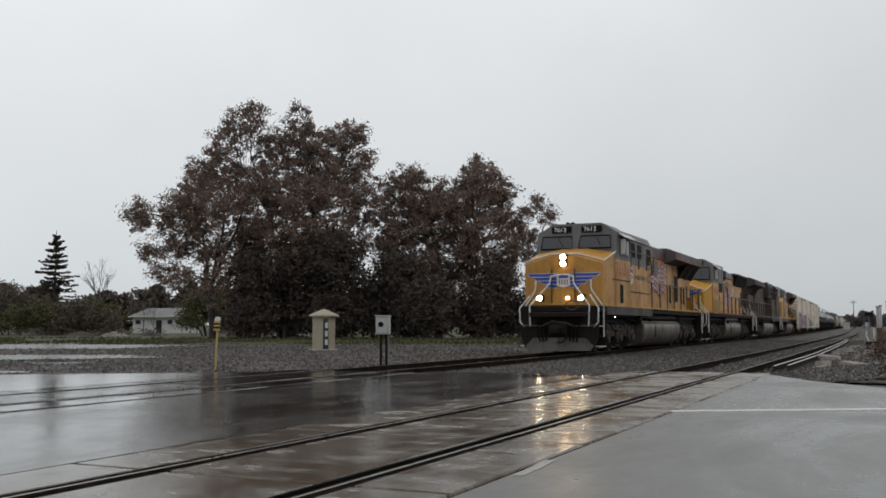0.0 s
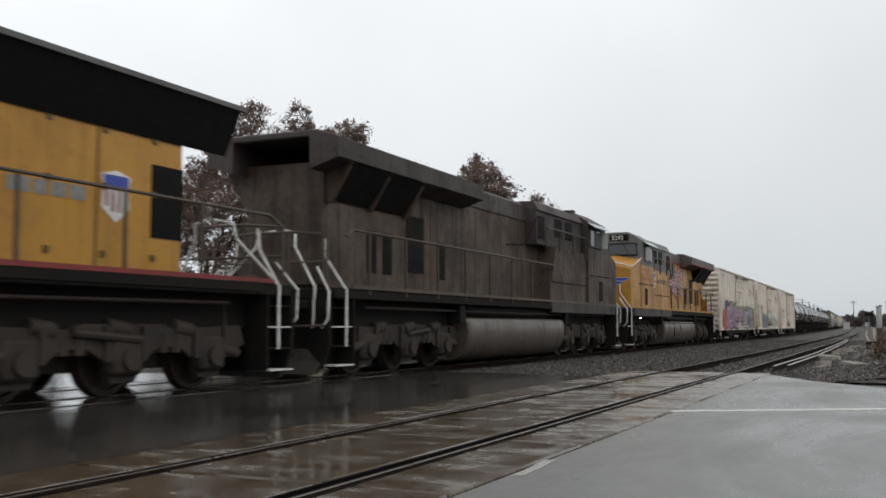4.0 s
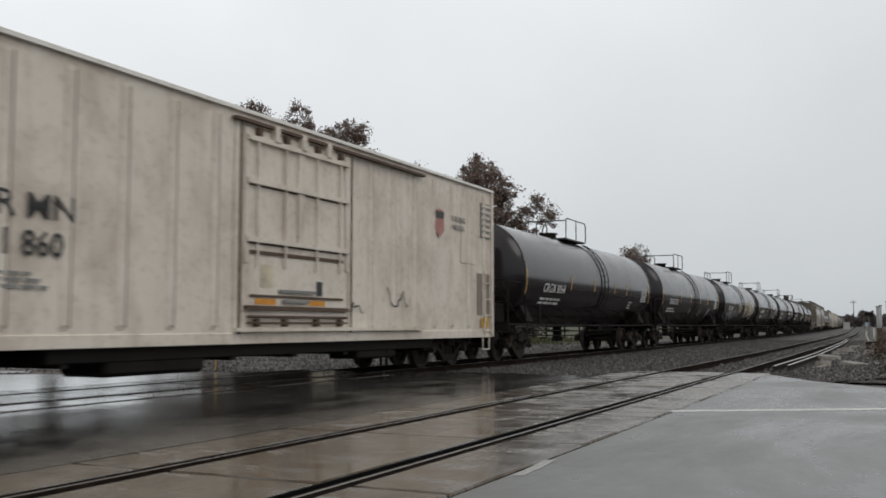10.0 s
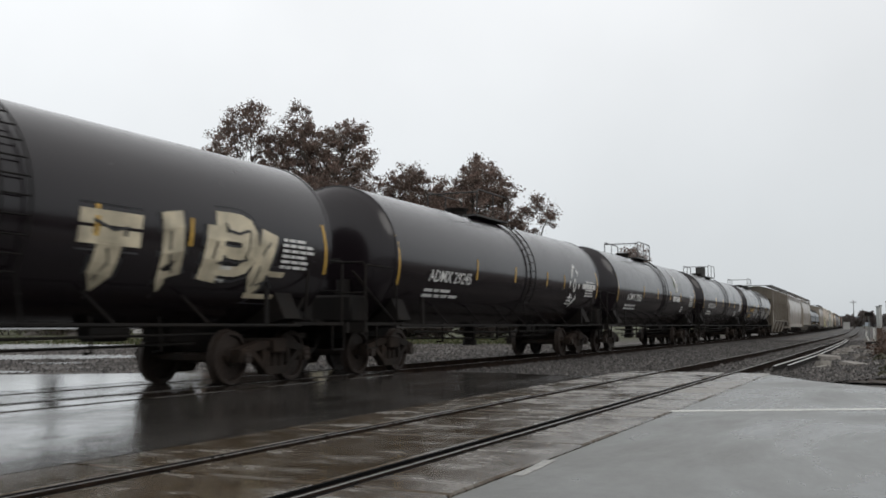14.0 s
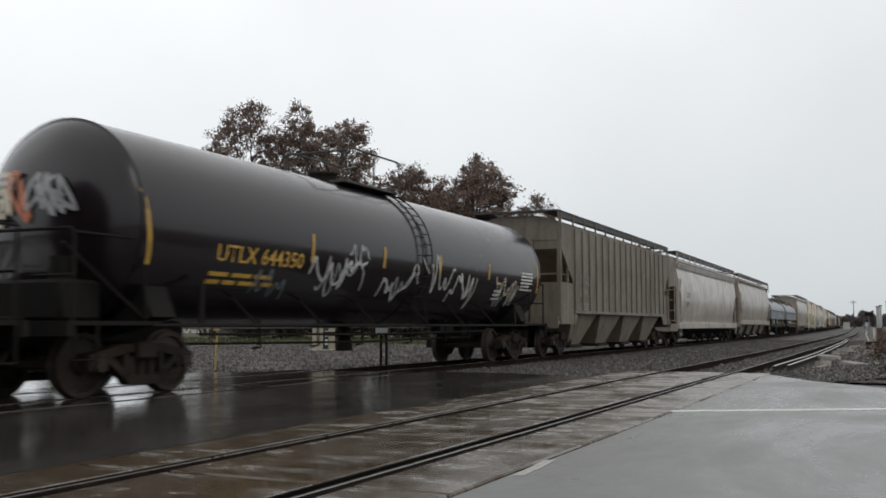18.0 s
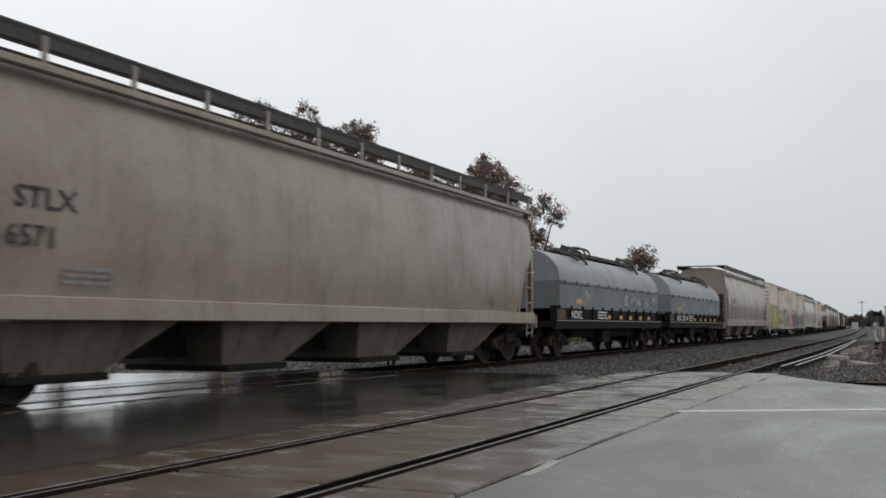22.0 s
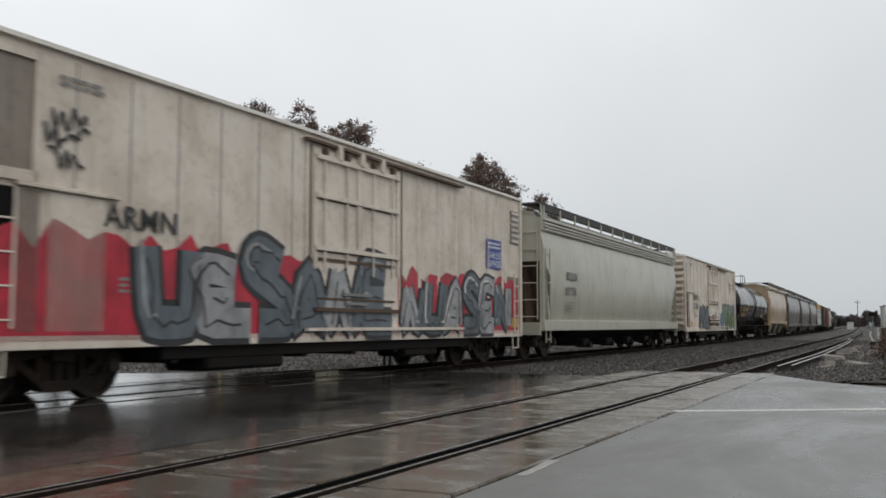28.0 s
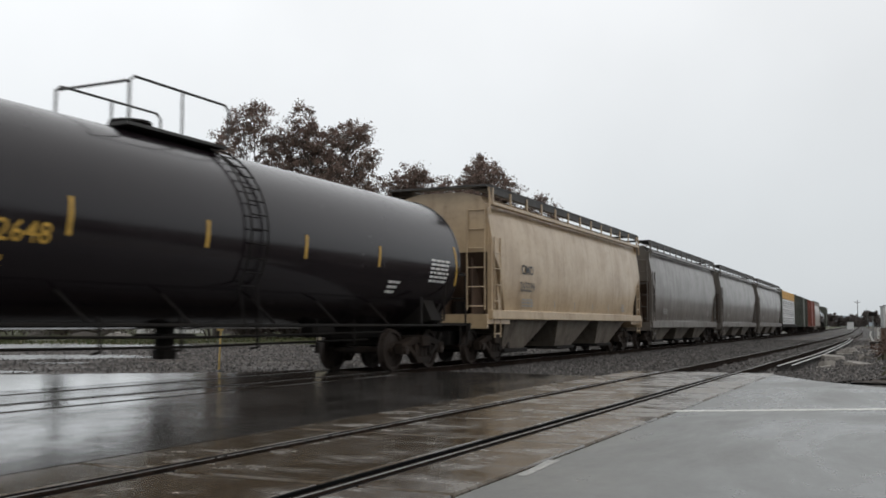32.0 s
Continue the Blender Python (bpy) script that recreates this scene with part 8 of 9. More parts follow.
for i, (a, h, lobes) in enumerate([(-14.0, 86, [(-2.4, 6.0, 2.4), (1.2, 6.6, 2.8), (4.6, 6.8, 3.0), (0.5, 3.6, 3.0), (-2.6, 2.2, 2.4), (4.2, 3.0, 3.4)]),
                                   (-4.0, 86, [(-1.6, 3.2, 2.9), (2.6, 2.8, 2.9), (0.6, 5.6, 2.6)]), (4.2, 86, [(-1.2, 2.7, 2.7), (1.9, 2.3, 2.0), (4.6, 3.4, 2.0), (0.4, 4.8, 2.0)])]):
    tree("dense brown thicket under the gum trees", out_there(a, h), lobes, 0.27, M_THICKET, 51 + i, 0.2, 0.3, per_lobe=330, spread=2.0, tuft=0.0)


def shrub(label, foot, lobes, material, seed, leaf=0.27, dense=240):
    s = thing("shrub", label, "shrub")
    s.matrix_world = Matrix.Translation(foot)
    r = random.Random(seed)
    places = [((RIGHT * a + AHEAD * r.uniform(-1.5, 1.5)).x, (RIGHT * a + AHEAD * r.uniform(-1.5, 1.5)).y, z, q) for a, z, q in lobes]
    m = Mesh()
    for i, p in enumerate(places):
        limb(m, (p[0] * 0.3, p[1] * 0.3, -0.1), p[:3], 0.12, 0.03, seed + i, 0.1, 5)
    part("stems", m, M_BARK, s)
    tagged(part("foliage", leaves(places, dense, leaf, seed), material, s, "mass of small leaves"), kind="stuff")


for i, (a, d, lobes, mat_) in enumerate([
        (-54, 122, [(-3, 2.4, 2.4), (0, 3.6, 2.6), (3, 2.6, 2.4)], M_LEAF_DIM), (-47.5, 118, [(-2.6, 1.9, 1.9), (0, 2.4, 2.1), (2.2, 1.7, 1.8)], M_LEAF_GREEN),
        (-42.6, 116, [(-2, 1.9, 1.8), (0.2, 2.4, 2.0), (2, 1.5, 1.6)], M_LEAF_DIM), (-46.6, 124, [(-2.6, 2.0, 2.0), (0.6, 2.6, 2.3), (2.4, 2.0, 2.0)], M_LEAF_GREEN),
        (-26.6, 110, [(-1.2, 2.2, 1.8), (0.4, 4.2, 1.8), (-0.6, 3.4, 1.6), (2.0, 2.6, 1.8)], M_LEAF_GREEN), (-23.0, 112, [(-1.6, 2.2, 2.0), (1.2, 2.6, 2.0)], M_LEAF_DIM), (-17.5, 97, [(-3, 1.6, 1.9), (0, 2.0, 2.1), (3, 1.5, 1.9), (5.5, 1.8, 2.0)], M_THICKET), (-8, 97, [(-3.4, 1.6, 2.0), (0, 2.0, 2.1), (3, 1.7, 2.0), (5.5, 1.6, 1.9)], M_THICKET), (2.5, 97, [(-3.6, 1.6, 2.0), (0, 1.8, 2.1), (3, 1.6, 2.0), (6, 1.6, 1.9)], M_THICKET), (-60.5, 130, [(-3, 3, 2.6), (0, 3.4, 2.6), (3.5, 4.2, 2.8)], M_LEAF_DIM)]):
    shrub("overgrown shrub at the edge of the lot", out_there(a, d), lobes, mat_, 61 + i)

# distant woods behind the house
woods = []
rw = random.Random(5)
for i in range(70):
    woods.append((*out_there(-92 + i * 1.35 + rw.uniform(-1, 1), 185 + rw.uniform(-8, 8), 1)[:2], rw.uniform(2.0, 6.6), rw.uniform(2.2, 3.6)))
tagged(part("woods_behind_house", leaves(woods, 70, 0.8, 3), M_LEAF_DIM), "brown winter woods behind the house", "woods", kind="stuff")
woods = []
for i in range(46):
    s = 330 + rw.uniform(-30, 60)
    woods.append((*on_line(s, -8 - i * 1.6)[:2], rw.uniform(1.5, 5.2), rw.uniform(2.0, 3.2)))
for i in range(90):
    woods.append((*on_line(925 + rw.uniform(-12, 12), FAR, -25 + i * 1.5)[:2], rw.uniform(2, 9 + 8 * abs(noise.noise((i * 0.13, 2, 7)))), rw.uniform(2.6, 4.6)))
# distance haze is mixed into these paler twig tones
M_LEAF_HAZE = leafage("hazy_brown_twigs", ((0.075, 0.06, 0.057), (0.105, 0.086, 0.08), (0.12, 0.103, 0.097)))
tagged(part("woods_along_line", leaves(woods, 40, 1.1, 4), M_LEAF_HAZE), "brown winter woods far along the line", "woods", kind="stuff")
# the hill's blue-grey colour carries the haze, no air is modelled
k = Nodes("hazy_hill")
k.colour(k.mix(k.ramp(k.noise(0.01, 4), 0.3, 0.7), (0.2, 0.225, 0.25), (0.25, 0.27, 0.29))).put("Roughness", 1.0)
M_HILL = k.mat
hill = Mesh()
for i in range(41):
    a = -600 + i * 60
    b = out_there(a + 900, 3300, -5)
    h = 32 + 12 * noise.noise((i * 0.17, 3, 1)) + 8 * noise.noise((i * 0.6, 1, 1))
    hill.v += [(b.x, b.y, -5), (b.x, b.y, h)]
hill.f = [(2 * i, 2 * i + 2, 2 * i + 3, 2 * i + 1) for i in range(40)]
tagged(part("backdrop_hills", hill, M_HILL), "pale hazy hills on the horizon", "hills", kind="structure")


def conifer(label, foot, high, wide, seed):
    t = thing("tree", label, "tree")
    t.matrix_world = Matrix.Translation(foot)
    r = random.Random(seed)
    part("trunk", Mesh().cyl((0, 0, -0.2), (0, 0, high), 0.35, 8, 0.04), M_BARK, t)
    lobes, tiers = [], 15
    for i in range(tiers):
        z = 2.0 + (high - 2.2) * i / tiers
        w = wide * (1 - i / tiers) ** 0.8 * r.uniform(0.75, 1.1)
        level, reach = z, w
        for j in range(7):
            a = j * 0.9 + i * 1.7 + r.uniform(-0.2, 0.2)
            m = Mesh()
            z, w = level + r.uniform(-0.34, 0.34), reach * r.uniform(0.6, 1.15)
            tip = Vector((math.cos(a) * w, math.sin(a) * w, z - 0.06 * w + 0.2))
            m.tube([(0, 0, z), tip * 0.5 + Vector((0, 0, z * 0.5 - 0.15)), tip], 0.04, 4)
            if j < 5:
                part("bough", m, M_BARK, t)
            for q in (0.15, 0.27, 0.39, 0.51, 0.63, 0.75, 0.87, 1.0):
                lobes.append((tip.x * q, tip.y * q, z + (tip.z - z) * q - 0.12 * math.sin(3.14 * q) - r.uniform(0, 0.14), 0.1 + 0.08 * r.random()))
    tagged(part("needles", leaves(lobes, 9, 0.2, seed, 0.9, 0.5), M_NEEDLE, t, "drooping dark needles in open tiers"), kind="stuff")


conifer("tall dark conifer with open tiers of boughs", out_there(-59.8, 150), 15.8, 5.4, 5)


def bare_tree(label, foot, high, seed, spread=0.5):
    t = thing("tree", label, "tree")
    t.matrix_world = Matrix.Translation(foot)
    r = random.Random(seed)
    trunk, twigs = Mesh(), Mesh()

    def grow(p, d, length, w, level):
        q = p + d * length
        (trunk if level < 2 else twigs).cyl(p, q, w, 5 if level < 2 else 3, w * 0.65)
        if level < 5:
            for _ in range(3 if level < 4 else 2):
                e = (d + Vector((r.uniform(-1, 1), r.uniform(-1, 1), r.uniform(-0.1, 0.6))) * spread).normalized()
                grow(q if r.random() < 0.7 else p.lerp(q, 0.7), e, length * r.uniform(0.6, 0.85), w * 0.6, level + 1)

    grow(Vector((0, 0, -0.1)), Vector((0, 0, 1)), high * 0.28, high * 0.014, 0)
    part("trunk", trunk, M_TWIG, t)
    tagged(part("twigs", twigs, M_TWIG, t, "bare winter twigs"), kind="stuff")


for a, d, h, s in ((-51.8, 148, 13.5, 3), (-49, 155, 7, 4), (-57, 158, 7.5, 9), (-46, 150, 6.5, 12), (-66, 140, 6, 14), (-35.5, 120, 3.8, 15)):
    bare_tree("leafless winter tree with fine grey twigs", out_there(a, d), h, s, 0.55)

# ---------------------------------------------------------------- house
M_HOUSEWALL = paint("white_house_wall", (0.5, 0.5, 0.49), 0.7, (0.25, 0.23, 0.2), 0.3, 0.3)
M_SHINGLE = plain("grey_shingles", (0.13, 0.13, 0.13), 0.6, vary=0.3, scale=3)
M_PANE = plain("dark_window_pane", (0.03, 0.035, 0.04), 0.1, bump=0)
house = thing("house", "low white house with a grey hipped roof and dark windows", "house")
house.matrix_world = Matrix.Translation(out_there(-43.5, 150)) @ pose(0, 0, 0, 0, 0, 22)
part("wall", Mesh().box(-4.2, 4.2, 0, 7, -0.3, 2.6), M_HOUSEWALL, house)
part("roof", Mesh().loft([[(-4.8, -0.6, 2.55), (4.8, -0.6, 2.55), (4.8, 7.6, 2.55), (-4.8, 7.6, 2.55)], [(-3.0, 3.2, 3.9), (2.6, 3.2, 3.9), (2.6, 3.8, 3.9), (-3.0, 3.8, 3.9)]]), M_SHINGLE, house, "grey hipped roof", smooth=0)
part("fascia", Mesh().box(-4.8, 4.8, -0.66, -0.6, 2.42, 2.6), M_HOUSEWALL, house)
for x in (1.6, 3.0, -3.4):
    w = part("window", Mesh().box(x - 0.45, x + 0.45, -0.05, 0.0, 1.3, 2.1), M_HOUSEWALL, house)
    part("pane", Mesh().box(x - 0.38, x + 0.38, -0.07, -0.05, 1.37, 2.03), M_PANE, w)
part("door", Mesh().box(-0.6, 0.3, -0.05, 0.0, 0, 2.0), M_PANE, house)
shed = thing("shed", "small grey garden shed", "shed")
shed.matrix_world = Matrix.Translation(out_there(-30.0, 140))
part("wall", Mesh().box(-1.6, 1.6, -1.2, 1.2, -0.2, 1.9), M_TWIG, shed)
part("roof", Mesh().prism([(-1.9, 1.85), (1.9, 1.85), (0, 2.6)], -1.4, 1.4, "y"), M_SHINGLE, shed)


# ---------------------------------------------------------------- small things beside the line
M_KIOSK = paint("tan_plaster", (0.30, 0.27, 0.20), 0.7, (0.14, 0.12, 0.09), 0.4, 0.4)
M_BOXGREY = paint("grey_metal_box", (0.36, 0.38, 0.37), 0.5, (0.2, 0.2, 0.18), 0.3, 0.3)
M_YPOST = plain("yellow_marker_post", (0.36, 0.25, 0.08), 0.6)
M_STEELPOST = plain("galvanised_post", (0.16, 0.17, 0.16), 0.5, 0.4)
kiosk = thing("signal_hut", "small tan signal hut with a pyramid roof", "hut")
kiosk.matrix_world = Matrix.Translation(out_there(-5.72, 46.9)) @ pose(0, 0, 0, 0, 0, 10)
part("wall", Mesh().box(-0.42, 0.42, -0.42, 0.42, -0.05, 1.62, 0.02), M_KIOSK, kiosk)
part("roof", Mesh().loft([[(-0.56, -0.56, 1.6), (0.56, -0.56, 1.6), (0.56, 0.56, 1.6), (-0.56, 0.56, 1.6)], [(-0.54, -0.54, 1.68), (0.54, -0.54, 1.68), (0.54, 0.54, 1.68), (-0.54, 0.54, 1.68)], [(-0.06, -0.06, 1.95), (0.06, -0.06, 1.95), (0.06, 0.06, 1.95), (-0.06, 0.06, 1.95)]]), M_KIOSK, kiosk, "low pyramid roof", smooth=0)
dr = part("door", Mesh().box(0.14, 0.4, -0.45, -0.42, 0.05, 1.5), M_PANE, kiosk, "dark door with pale notices")
for z in (0.25, 0.65, 1.05):
    part("door_notice", Mesh().box(0.25, 0.38, -0.465, -0.45, z, z + 0.26), M_HOUSEWALL, dr)
part("base", Mesh().box(-0.55, 0.55, -0.55, 0.55, -0.12, 0.03), M_BOXGREY, kiosk)

relay = thing("relay_box", "grey electrical box on two steel posts", "electrical box")
relay.matrix_world = Matrix.Translation(out_there(-1.68, 27.4)) @ pose(0, 0, 0, 0, 0, 14)
part("box", Mesh().box(-0.19, 0.19, -0.12, 0.12, 0.92, 1.42, 0.015), M_BOXGREY, relay)
part("door", Mesh().box(-0.165, 0.165, -0.135, -0.12, 0.96, 1.38, 0.008), M_BOXGREY, relay)
part("handle", Mesh().cyl((-0.03, -0.135, 1.2), (-0.03, -0.16, 1.2), 0.075, 14), M_DARK, relay, "round black latch plate")
part("hood", Mesh().box(-0.21, 0.21, -0.15, 0.14, 1.42, 1.45, 0.008), M_BOXGREY, relay)
for x in (-0.06, 0.1):
    part("post", Mesh().cyl((x, 0, -0.3), (x, 0, 0.94), 0.04, 8), M_UNDER, relay)
part("conduit", Mesh().tube([(0.16, -0.02, -0.2), (0.17, -0.02, 0.5), (0.15, 0, 0.94)], 0.02), M_STEELPOST, relay)

marker = thing("pipeline_marker", "yellow pipeline marker post with a small cap", "marker post")
marker.matrix_world = Matrix.Translation(out_there(-5.95, 25.6)) @ pose(0, 0, 0.03, 0, 2, 15)
part("post", Mesh().box(-0.024, 0.024, -0.024, 0.024, -0.2, 1.02, 0.01), M_YPOST, marker)
sg = part("sign", Mesh().box(-0.09, 0.09, -0.05, -0.03, 1.0, 1.26, 0.01), M_YPOST, marker)
part("sign_band", Mesh().box(-0.088, 0.088, -0.054, -0.05, 1.06, 1.11), M_DARK, sg)
part("sign_band", Mesh().box(-0.088, 0.088, -0.054, -0.05, 1.16, 1.2), M_DARK, sg)
part("cap", Mesh().lathe_y([(0.02, -0.05), (0.07, -0.04), (0.07, 0.04), (0.02, 0.05)], 0, 1.3, 10), M_HOUSEWALL, marker)

M_SPARE = plain("scuffed_bare_steel", (0.5, 0.49, 0.47), 0.45, 0.2, 0.3)
# spare rails lying beside the near track
for i, dx in enumerate((0.0, 0.27)):
    rings = []
    sec = [(-0.07, 0), (0.07, 0), (0.07, 0.015), (0.012, 0.035), (0.012, 0.13), (0.036, 0.14), (0.036, 0.17), (-0.036, 0.17), (-0.036, 0.14), (-0.012, 0.13), (-0.012, 0.035), (-0.07, 0.015)]
    for j in range(28):
        s = 25.2 + i * 0.6 + j * 2.0
        bow = float(np.interp(s, (25, 36, 48, 63, 79), (1.2, 1.32, 1.28, 1.18, 0.95))) + dx * (1 - 0.4 * j / 27)
        rings.append([on_line(s, NEAR, bow + a * 0.7, -0.15 + b * 0.9) for a, b in sec])
    lying = tagged(part("spare_rail", Mesh().loft(rings), M_UNDER), "worn spare rail lying on the ballast", "rail", "spare rails")
    # pale strip along the top of the near-black rail
    part("rail_top", Mesh().loft([[r[7] + Vector((0, 0, 0.001)), r[6] + Vector((0, 0, 0.001)), r[6] + Vector((0, 0, 0.005)), r[7] + Vector((0, 0, 0.005))] for r in rings]), M_SPARE, lying, "scuffed bright top of the rail")

# broken concrete, brush and cabinets to the right of the near track
M_RUBBLE = plain("broken_pale_concrete", (0.19, 0.175, 0.155), 0.75, vary=0.4, scale=5, bump=0.4)
M_BRUSH = leafage("dead_reddish_brush", ((0.06, 0.034, 0.025), (0.09, 0.055, 0.04), (0.065, 0.05, 0.035)))
M_WEED = leafage("grey_green_weeds", ((0.05, 0.055, 0.035), (0.08, 0.08, 0.05), (0.1, 0.085, 0.06)))
rr = random.Random(12)
for i in range(34):
    s = rr.uniform(26, 62)
    x = -2.3 + rr.uniform(0.0, 2.2) - drift(s) * 0.6
    w, d, h = rr.uniform(0.15, 0.55), rr.uniform(0.15, 0.45), rr.uniform(0.05, 0.2)
    out = []
    for zz in (0, h):
        out.append([(math.cos(q) * w * rr.uniform(0.7, 1.1) * (1 if zz == 0 else 0.85), math.sin(q) * d * rr.uniform(0.7, 1.1) * (1 if zz == 0 else 0.85), zz) for q in [k2 * math.pi / 3.5 for k2 in range(7)]])
    tagged(part("concrete_rubble", Mesh().loft(out), M_RUBBLE, smooth=0, at=pose(x, s, GROUND - 0.02, rr.uniform(-8, 8), rr.uniform(-8, 8), rr.uniform(0, 180))), "broken slab of pale concrete on the ground", "rubble", "broken concrete")
bank = Mesh()
rings = []
for j in range(22):
    s = 21 + j * 4
    rings.append([(-2.4 - drift(s) + a * (1 + 0.1 * noise.noise((a, s * 0.3, 2))), s, GROUND + z * (0.6 + 0.7 * noise.noise((a * 0.7, s * 0.2, 5)))) for a, z in ((0, 0.0), (1.0, 0.06), (2.2, 0.22), (3.6, 0.5), (6, 0.7), (12, 0.75), (40, 0.6))])
bank.loft(rings, closed=False)
k = Nodes("muddy_bank").world_place()
v = k.node("ShaderNodeTexVoronoi", Scale=7.0)
k.link(k.coord, v.inputs["Vector"])
k.colour(k.mix(k.ramp(k.noise(1.2, 6), 0.4, 0.62), k.mix(k.ramp(v.outputs["Color"], 0.1, 0.9), (0.035, 0.029, 0.026), (0.12, 0.108, 0.098)), (0.06, 0.04, 0.03)))
k.put("Roughness", k.ramp(k.noise(0.8, 4), 0.4, 0.6, 0.8, 0.55)).put("Specular IOR Level", 0.15)
k.bump(v.outputs["Distance"], 0.9, 0.05)
tagged(part("bank", bank, k.mat), "muddy stony bank beside the near track", "bank", kind="structure")
brush = []
for i in range(40):
    s = rr.uniform(36, 80)
    brush.append((-0.9 + rr.uniform(0, 4.5) - drift(s), s, GROUND + rr.uniform(0.15, 0.5), rr.uniform(0.3, 0.6)))
tagged(part("dead_brush", leaves(brush, 420, 0.09, 8, 0.0), M_BRUSH), "dead reddish brush on the bank", "brush", kind="stuff")
weeds = []
for i in range(26):
    s = rr.uniform(22, 36)
    weeds.append((-1.1 + (34 - s) * 0.06 + rr.uniform(0, 3), s, GROUND + rr.uniform(0.0, 0.08), rr.uniform(0.12, 0.25)))
tagged(part("weeds", leaves(weeds, 320, 0.12, 9, -0.6), M_WEED), "grey-green weeds at the road's edge", "weeds", kind="stuff")


def cabinet(label, right, depth, w, d, z0, z1, material):
    c = thing("equipment_cabinet", label, "cabinet", "trackside cabinets")
    c.matrix_world = Matrix.Translation(out_there(right, depth))
    part("body", Mesh().box(-w / 2, w / 2, -d / 2, d / 2, z0, z1, 0.02), material, c)
    part("lid", Mesh().box(-w / 2 - 0.04, w / 2 + 0.04, -d / 2 - 0.04, d / 2 + 0.04, z1, z1 + 0.05), M_STEELPOST, c)
    part("door", Mesh().box(-w / 2 + 0.04, w / 2 - 0.04, -d / 2 - 0.02, -d / 2, z0 + 0.1, z1 - 0.08), material, c)
    part("footing", Mesh().box(-w / 2, w / 2, -d / 2, d / 2, -0.2, z0), M_RUST, c)


cabinet("pale grey trackside cabinet on a concrete footing", 31.2, 70, 0.2, 0.4, 1.0, 2.5, M_BOXGREY)
cabinet("white trackside cabinet on a concrete footing", 31.85, 71, 0.16, 0.3, 1.0, 2.6, M_HOUSEWALL)
cabinet("tall dark grey trackside cabinet", 33.15, 72, 0.8, 0.8, 0.4, 2.9, M_STEELPOST)
mast = thing("signal_post", "short white post beside the track", "post")
mast.matrix_world = Matrix.Translation(out_there(30.9, 70))
part("post", Mesh().cyl((0, 0, -0.2), (0, 0, 1.0), 0.07, 8), M_HAND, mast)
hoop = thing("pipe_hoop", "bent white pipe standing on the bank", "pipe")
hoop.matrix_world = Matrix.Translation(out_there(29.6, 68))
part("pipe", Mesh().tube([(0.25, 0, -0.1), (0.0, 0, 0.15), (-0.15, 0, 0.5), (-0.1, 0, 0.8)], 0.05), M_HAND, hoop)
crate = thing("junction_box", "low dark junction box with a pale lid", "box")
crate.matrix_world = Matrix.Translation(out_there(24.6, 56))
part("body", Mesh().box(-0.35, 0.35, -0.3, 0.3, -0.1, 0.24), M_UNDER, crate)
part("lid", Mesh().box(-0.42, 0.42, -0.36, 0.36, 0.24, 0.29), M_RUBBLE, crate)
sign = thing("track_sign", "small dark sign on a post", "sign")
sign.matrix_world = Matrix.Translation(out_there(34.9, 80))
part("plate", Mesh().box(-0.3, 0.3, -0.02, 0.02, 1.95, 2.25), M_UNDER, sign)
part("post", Mesh().cyl((0, 0.05, -0.2), (0, 0.05, 2.2), 0.04, 6), M_STEELPOST, sign)
for i, (a, d, h) in enumerate(((160, 380, 11.0), (152, 352, 5.0), (172, 400, 8))):
    pole = thing("utility_pole", "distant wooden utility pole with a crossarm", "utility pole", "utility poles")
    pole.matrix_world = Matrix.Translation(out_there(a, d))
    part("pole", Mesh().cyl((0, 0, -0.2), (0, 0, h), 0.16, 6, 0.11), M_BARK, pole)
    part("crossarm", Mesh().box(-1.1, 1.1, -0.08, 0.08, h - 0.9, h - 0.7), M_BARK, pole)
white = thing("white_hut", "tiny white hut far along the line", "hut")
white.matrix_world = Matrix.Translation(out_there(124, 300))
part("wall", Mesh().box(-0.9, 0.9, -0.7, 0.7, -0.2, 2.2), M_HOUSEWALL, white)
part("roof", Mesh().box(-1.0, 1.0, -0.8, 0.8, 2.2, 2.35), M_SHINGLE, white)

# brush heaps, litter and grass in the lot
for i, (a, d, w) in enumerate(((-41.5, 112, 2.6), (-37, 110, 2.0), (-33.0, 110, 1.6), (-47, 112, 1.5))):
    heap = thing("brush_heap", "heap of cut branches and rubble", "brush heap", "brush heaps")
    heap.matrix_world = Matrix.Translation(out_there(a, d))
    m = Mesh()
    for j in range(60):
        p = Vector((rr.uniform(-w, w), rr.uniform(-0.8, 0.8), rr.uniform(0, 0.7)))
        q = p + Vector((rr.uniform(-1, 1), rr.uniform(-0.5, 0.5), rr.uniform(-0.2, 0.4)))
        m.cyl(p, q, 0.05, 4, 0.02)
    tagged(part("sticks", m, M_BARK, heap), kind="stuff")
    part("mound", Mesh().loft([[(math.cos(q) * w * u, math.sin(q) * 0.9 * u, 0.6 * (1 - u) ** 0.7 - 0.05) for q in [k2 * math.pi / 6 for k2 in range(12)]] for u in (1, 0.8, 0.5, 0.15)]), M_RUBBLE if i == 1 else M_BARK, heap)
gr = np.random.RandomState(4)
n = 16000
a, d = gr.uniform(-55, 14, n), gr.uniform(60, 92, n) ** 1.0
a = a * d / 80
base = np.outer(a, np.array(RIGHT)) + np.outer(d, np.array(AHEAD)) + np.array([0, 0, GROUND - 0.01])
keep = np.array([noise.noise((p[0] * 0.12, p[1] * 0.12, 0)) > -0.12 for p in base])
base = base[keep]
n = len(base)
h = gr.uniform(0.08, 0.24, (n, 1))
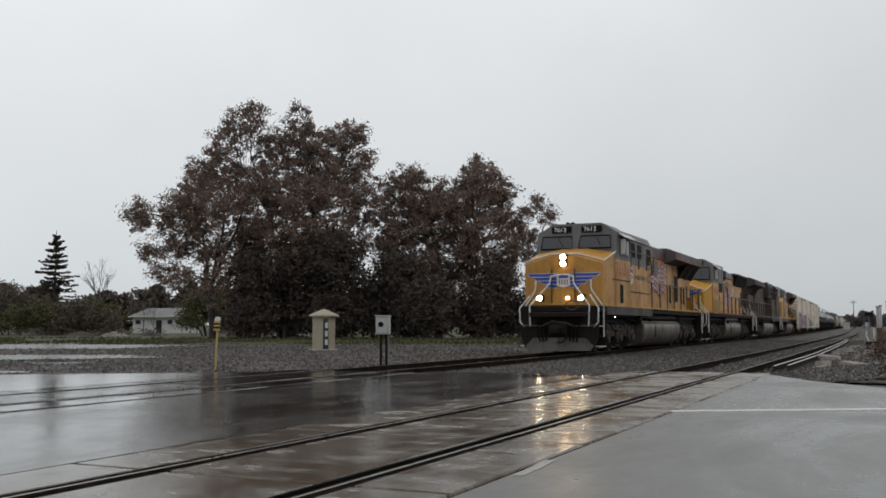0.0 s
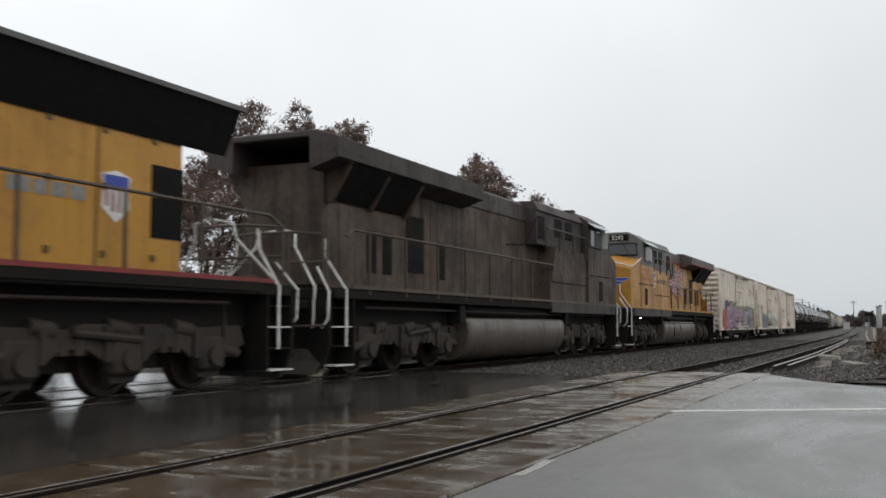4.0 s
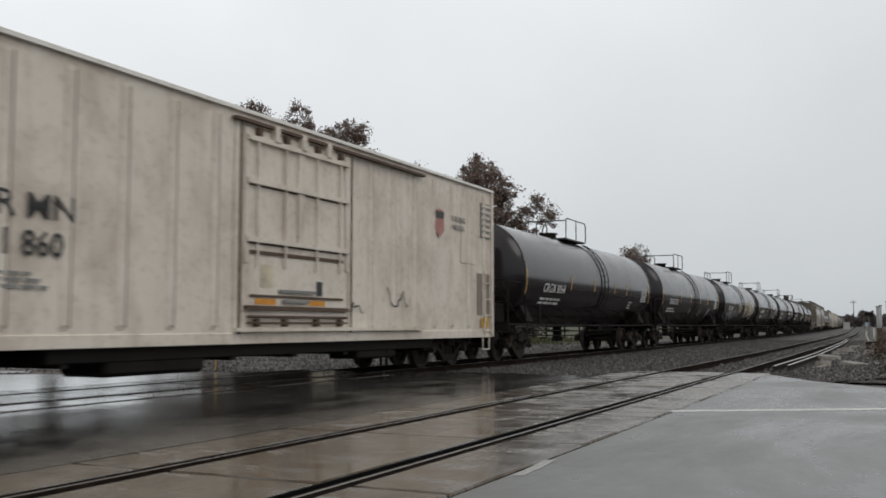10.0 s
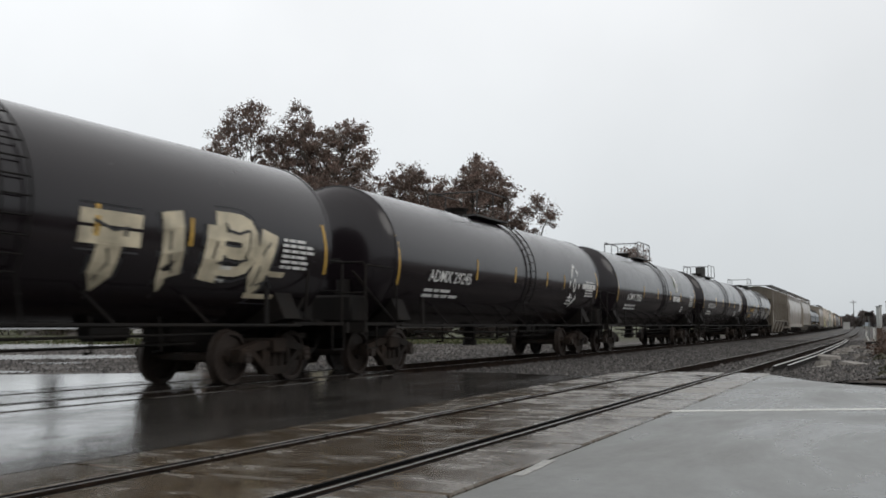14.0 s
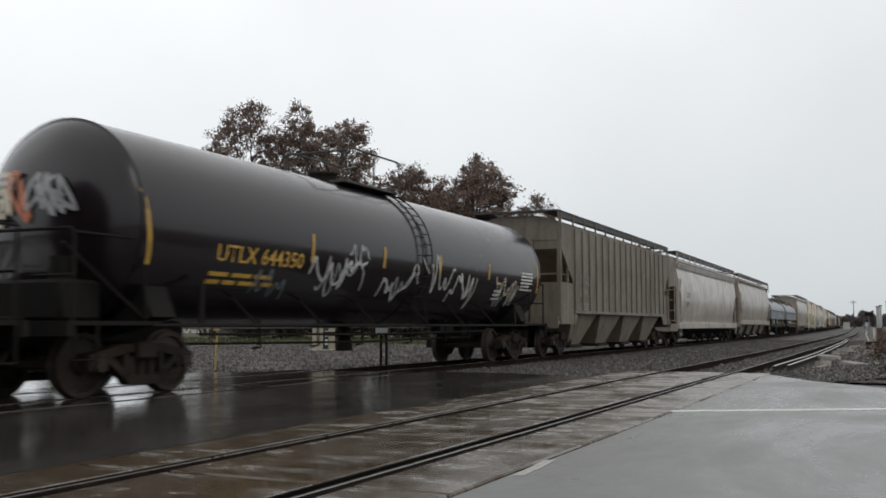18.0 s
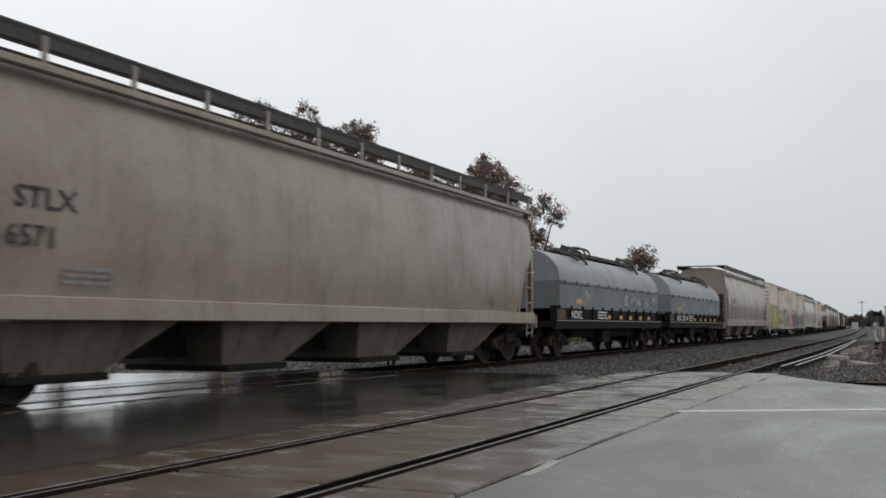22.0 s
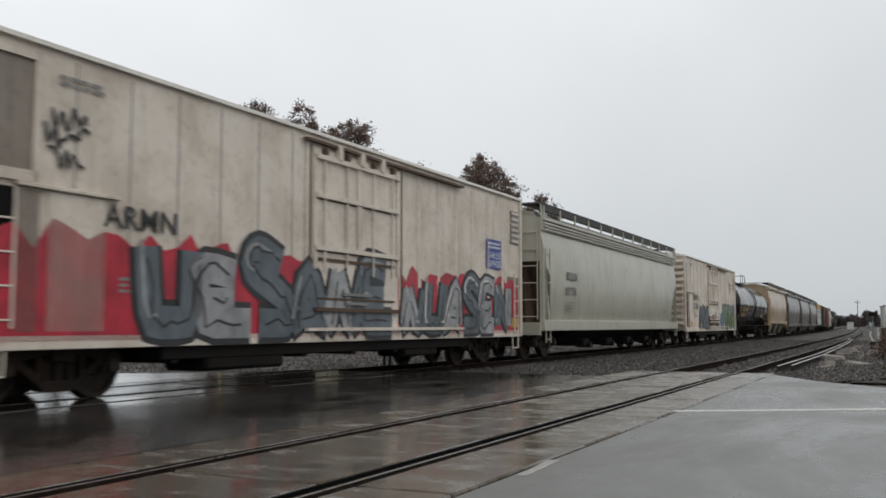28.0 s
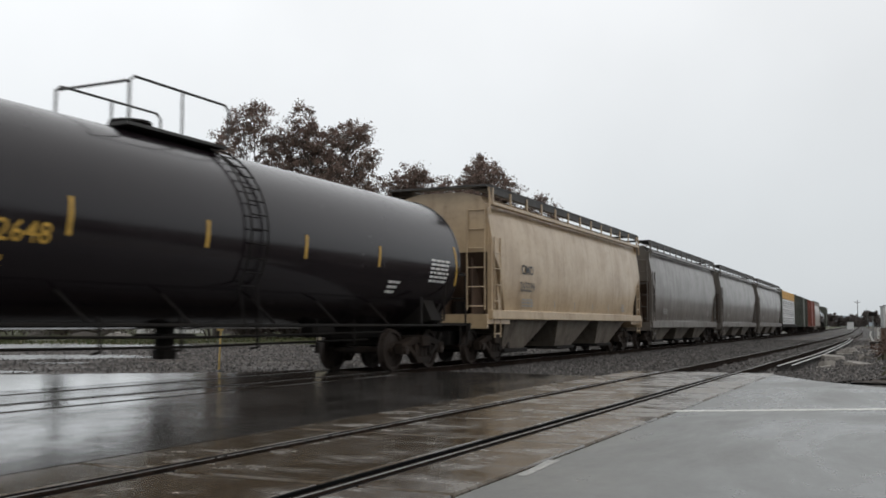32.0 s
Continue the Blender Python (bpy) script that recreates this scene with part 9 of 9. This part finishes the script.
side_ = gr.normal(size=(n, 3)) * np.array([0.06, 0.06, 0])
tipoff = gr.normal(size=(n, 3)) * np.array([0.06, 0.06, 0])
v = np.stack([base - side_, base + side_, base + tipoff + h * np.array([0, 0, 1])], 1).reshape(-1, 3)
me = bpy.data.meshes.new("grass")
me.from_pydata(v.tolist(), [], np.arange(len(v)).reshape(-1, 3).tolist())
tagged(part("grass", me, M_GRASS), "short wet winter grass at the back of the lot", "grass", kind="stuff")


def stones(name, places, sizes, seed, label):
    """Many small broken stones as one mesh."""
    r = np.random.RandomState(seed)
    n = len(places)
    arm = np.array([(1, 0, 0), (0, 1, 0), (-1, 0, 0), (0, -1, 0), (0, 0, 0.9), (0, 0, -0.6)], float)
    turn = r.uniform(0, 6.28, n)
    pts = arm[None] * r.uniform(0.55, 1.25, (n, 6, 1)) + r.normal(size=(n, 6, 3)) * 0.16
    c, q = np.cos(turn)[:, None], np.sin(turn)[:, None]
    x, y = pts[:, :, 0] * c - pts[:, :, 1] * q, pts[:, :, 0] * q + pts[:, :, 1] * c
    v = np.stack([x, y, pts[:, :, 2]], 2) * sizes[:, None, None] + places[:, None, :]
    f = np.array([(0, 1, 4), (1, 2, 4), (2, 3, 4), (3, 0, 4), (1, 0, 5), (2, 1, 5), (3, 2, 5), (0, 3, 5)])
    me = bpy.data.meshes.new(name)
    me.from_pydata(v.reshape(-1, 3).tolist(), [], (f[None] + 6 * np.arange(n)[:, None, None]).reshape(-1, 3).tolist())
    tagged(part(name, me, M_STONE, smooth=0), label, "stones", kind="stuff")


gs = np.random.RandomState(21)
for line, count, lo, hi in ((FAR, 9000, -3.2, 0.9), (FAR, 30000, 0.85, 3.5), (NEAR, 16000, -3.5, -0.8), (NEAR, 14000, -0.8, 3.0)):
    s = 19.5 + 60 * gs.uniform(size=count) ** 1.6
    e = gs.uniform(lo, hi, count)
    ok = (np.abs(np.abs(e) - 0.755) > 0.1) & ~((np.abs(e) < 1.3) & (gs.uniform(size=count) < 0.45))
    s, e = s[ok], e[ok]
    z = -0.152 - np.maximum(0, np.abs(e) - 2.6) * 0.03 + gs.uniform(-0.015, 0.015, len(s))
    stones("ballast_stones", np.stack([-line - BEND * s ** 2 / 2 + e, s, z], 1), gs.uniform(0.022, 0.05, len(s)) * (0.8 + s / 90), 5, "loose crushed stones of the track bed")
s = 21 + 40 * gs.uniform(size=9000) ** 1.4
e = gs.uniform(0, 1, 9000) ** 1.3 * 7
z = GROUND + np.interp(e, [0, 1, 2.2, 3.6, 6, 12], [0, 0.06, 0.2, 0.42, 0.6, 0.65]) * 0.8
stones("bank_stones", np.stack([-2.3 - BEND * s ** 2 / 2 + e, s, z], 1), gs.uniform(0.02, 0.07, len(s)) * (0.7 + s / 90), 9, "loose stones and rubble on the muddy bank")
count = 40000
d = 20 + 42 * gs.uniform(size=count) ** 1.4
a = gs.uniform(-0.62, 0.16, count) * d
p = np.outer(a, np.array(RIGHT)) + np.outer(d, np.array(AHEAD))
far_side = p[:, 1] > np.where(p[:, 0] > -14.1, 18.6, 16.5 + (p[:, 0] + 14.1) * 0.76) + 0.2
rough = np.array([noise.noise((q[0] * 0.35, q[1] * 0.35, 3)) for q in p]) > gs.uniform(-0.6, 0.35, count)
dry = np.ones(count, bool)
for wx, wy, rx, ry in WATER:
    u = (p[:, 0] - wx) * RIGHT.x + (p[:, 1] - wy) * RIGHT.y
    w = (p[:, 0] - wx) * AHEAD.x + (p[:, 1] - wy) * AHEAD.y
    dry &= (u / rx) ** 2 + (w / ry) ** 2 > gs.uniform(0.7, 1.2, count)
ok = far_side & rough & dry & (p[:, 0] < -FAR - 3.2 - BEND * p[:, 1] ** 2 / 2)
p = p[ok]
p[:, 2] = GROUND + 0.005
stones("lot_stones", p, gs.uniform(0.02, 0.06, len(p)) * (0.7 + d[ok] / 80), 6, "loose wet stones scattered over the gravel lot")
# ---------------------------------------------------------------- what moves
def train_run(t):
    return 15.635 * t + 0.00262 * t * t - 0.36 * max(0.0, 1 - t) ** 2


def car_pose(middle, t, reverse):
    s = middle - train_run(t)
    return Matrix.Translation(on_line(s, FAR)) @ pose(0, 0, 0, 0, 0, math.degrees(heading(s)) + (180 if reverse else 0))


def motions():
    for car, middle, reverse in MOVING:
        walk(car, [(float(t), car_pose(middle, t, reverse)) for t in range(33)])
    # wheels roll without slipping; all wheels of one size turn alike
    for r, wheels in WHEELS.items():
        turn = [(i / 30, pose(0, 0, 0, math.degrees(train_run(i / 30) / r), 0, 0)) for i in range(32 * 30 + 1)]
        walk(wheels[0], turn)
        for w in wheels[1:]:
            w.rotation_mode = "QUATERNION"
            keys = w.animation_data_create()
            keys.action = wheels[0].animation_data.action
            keys.action_slot = wheels[0].animation_data.action_slot


motions()
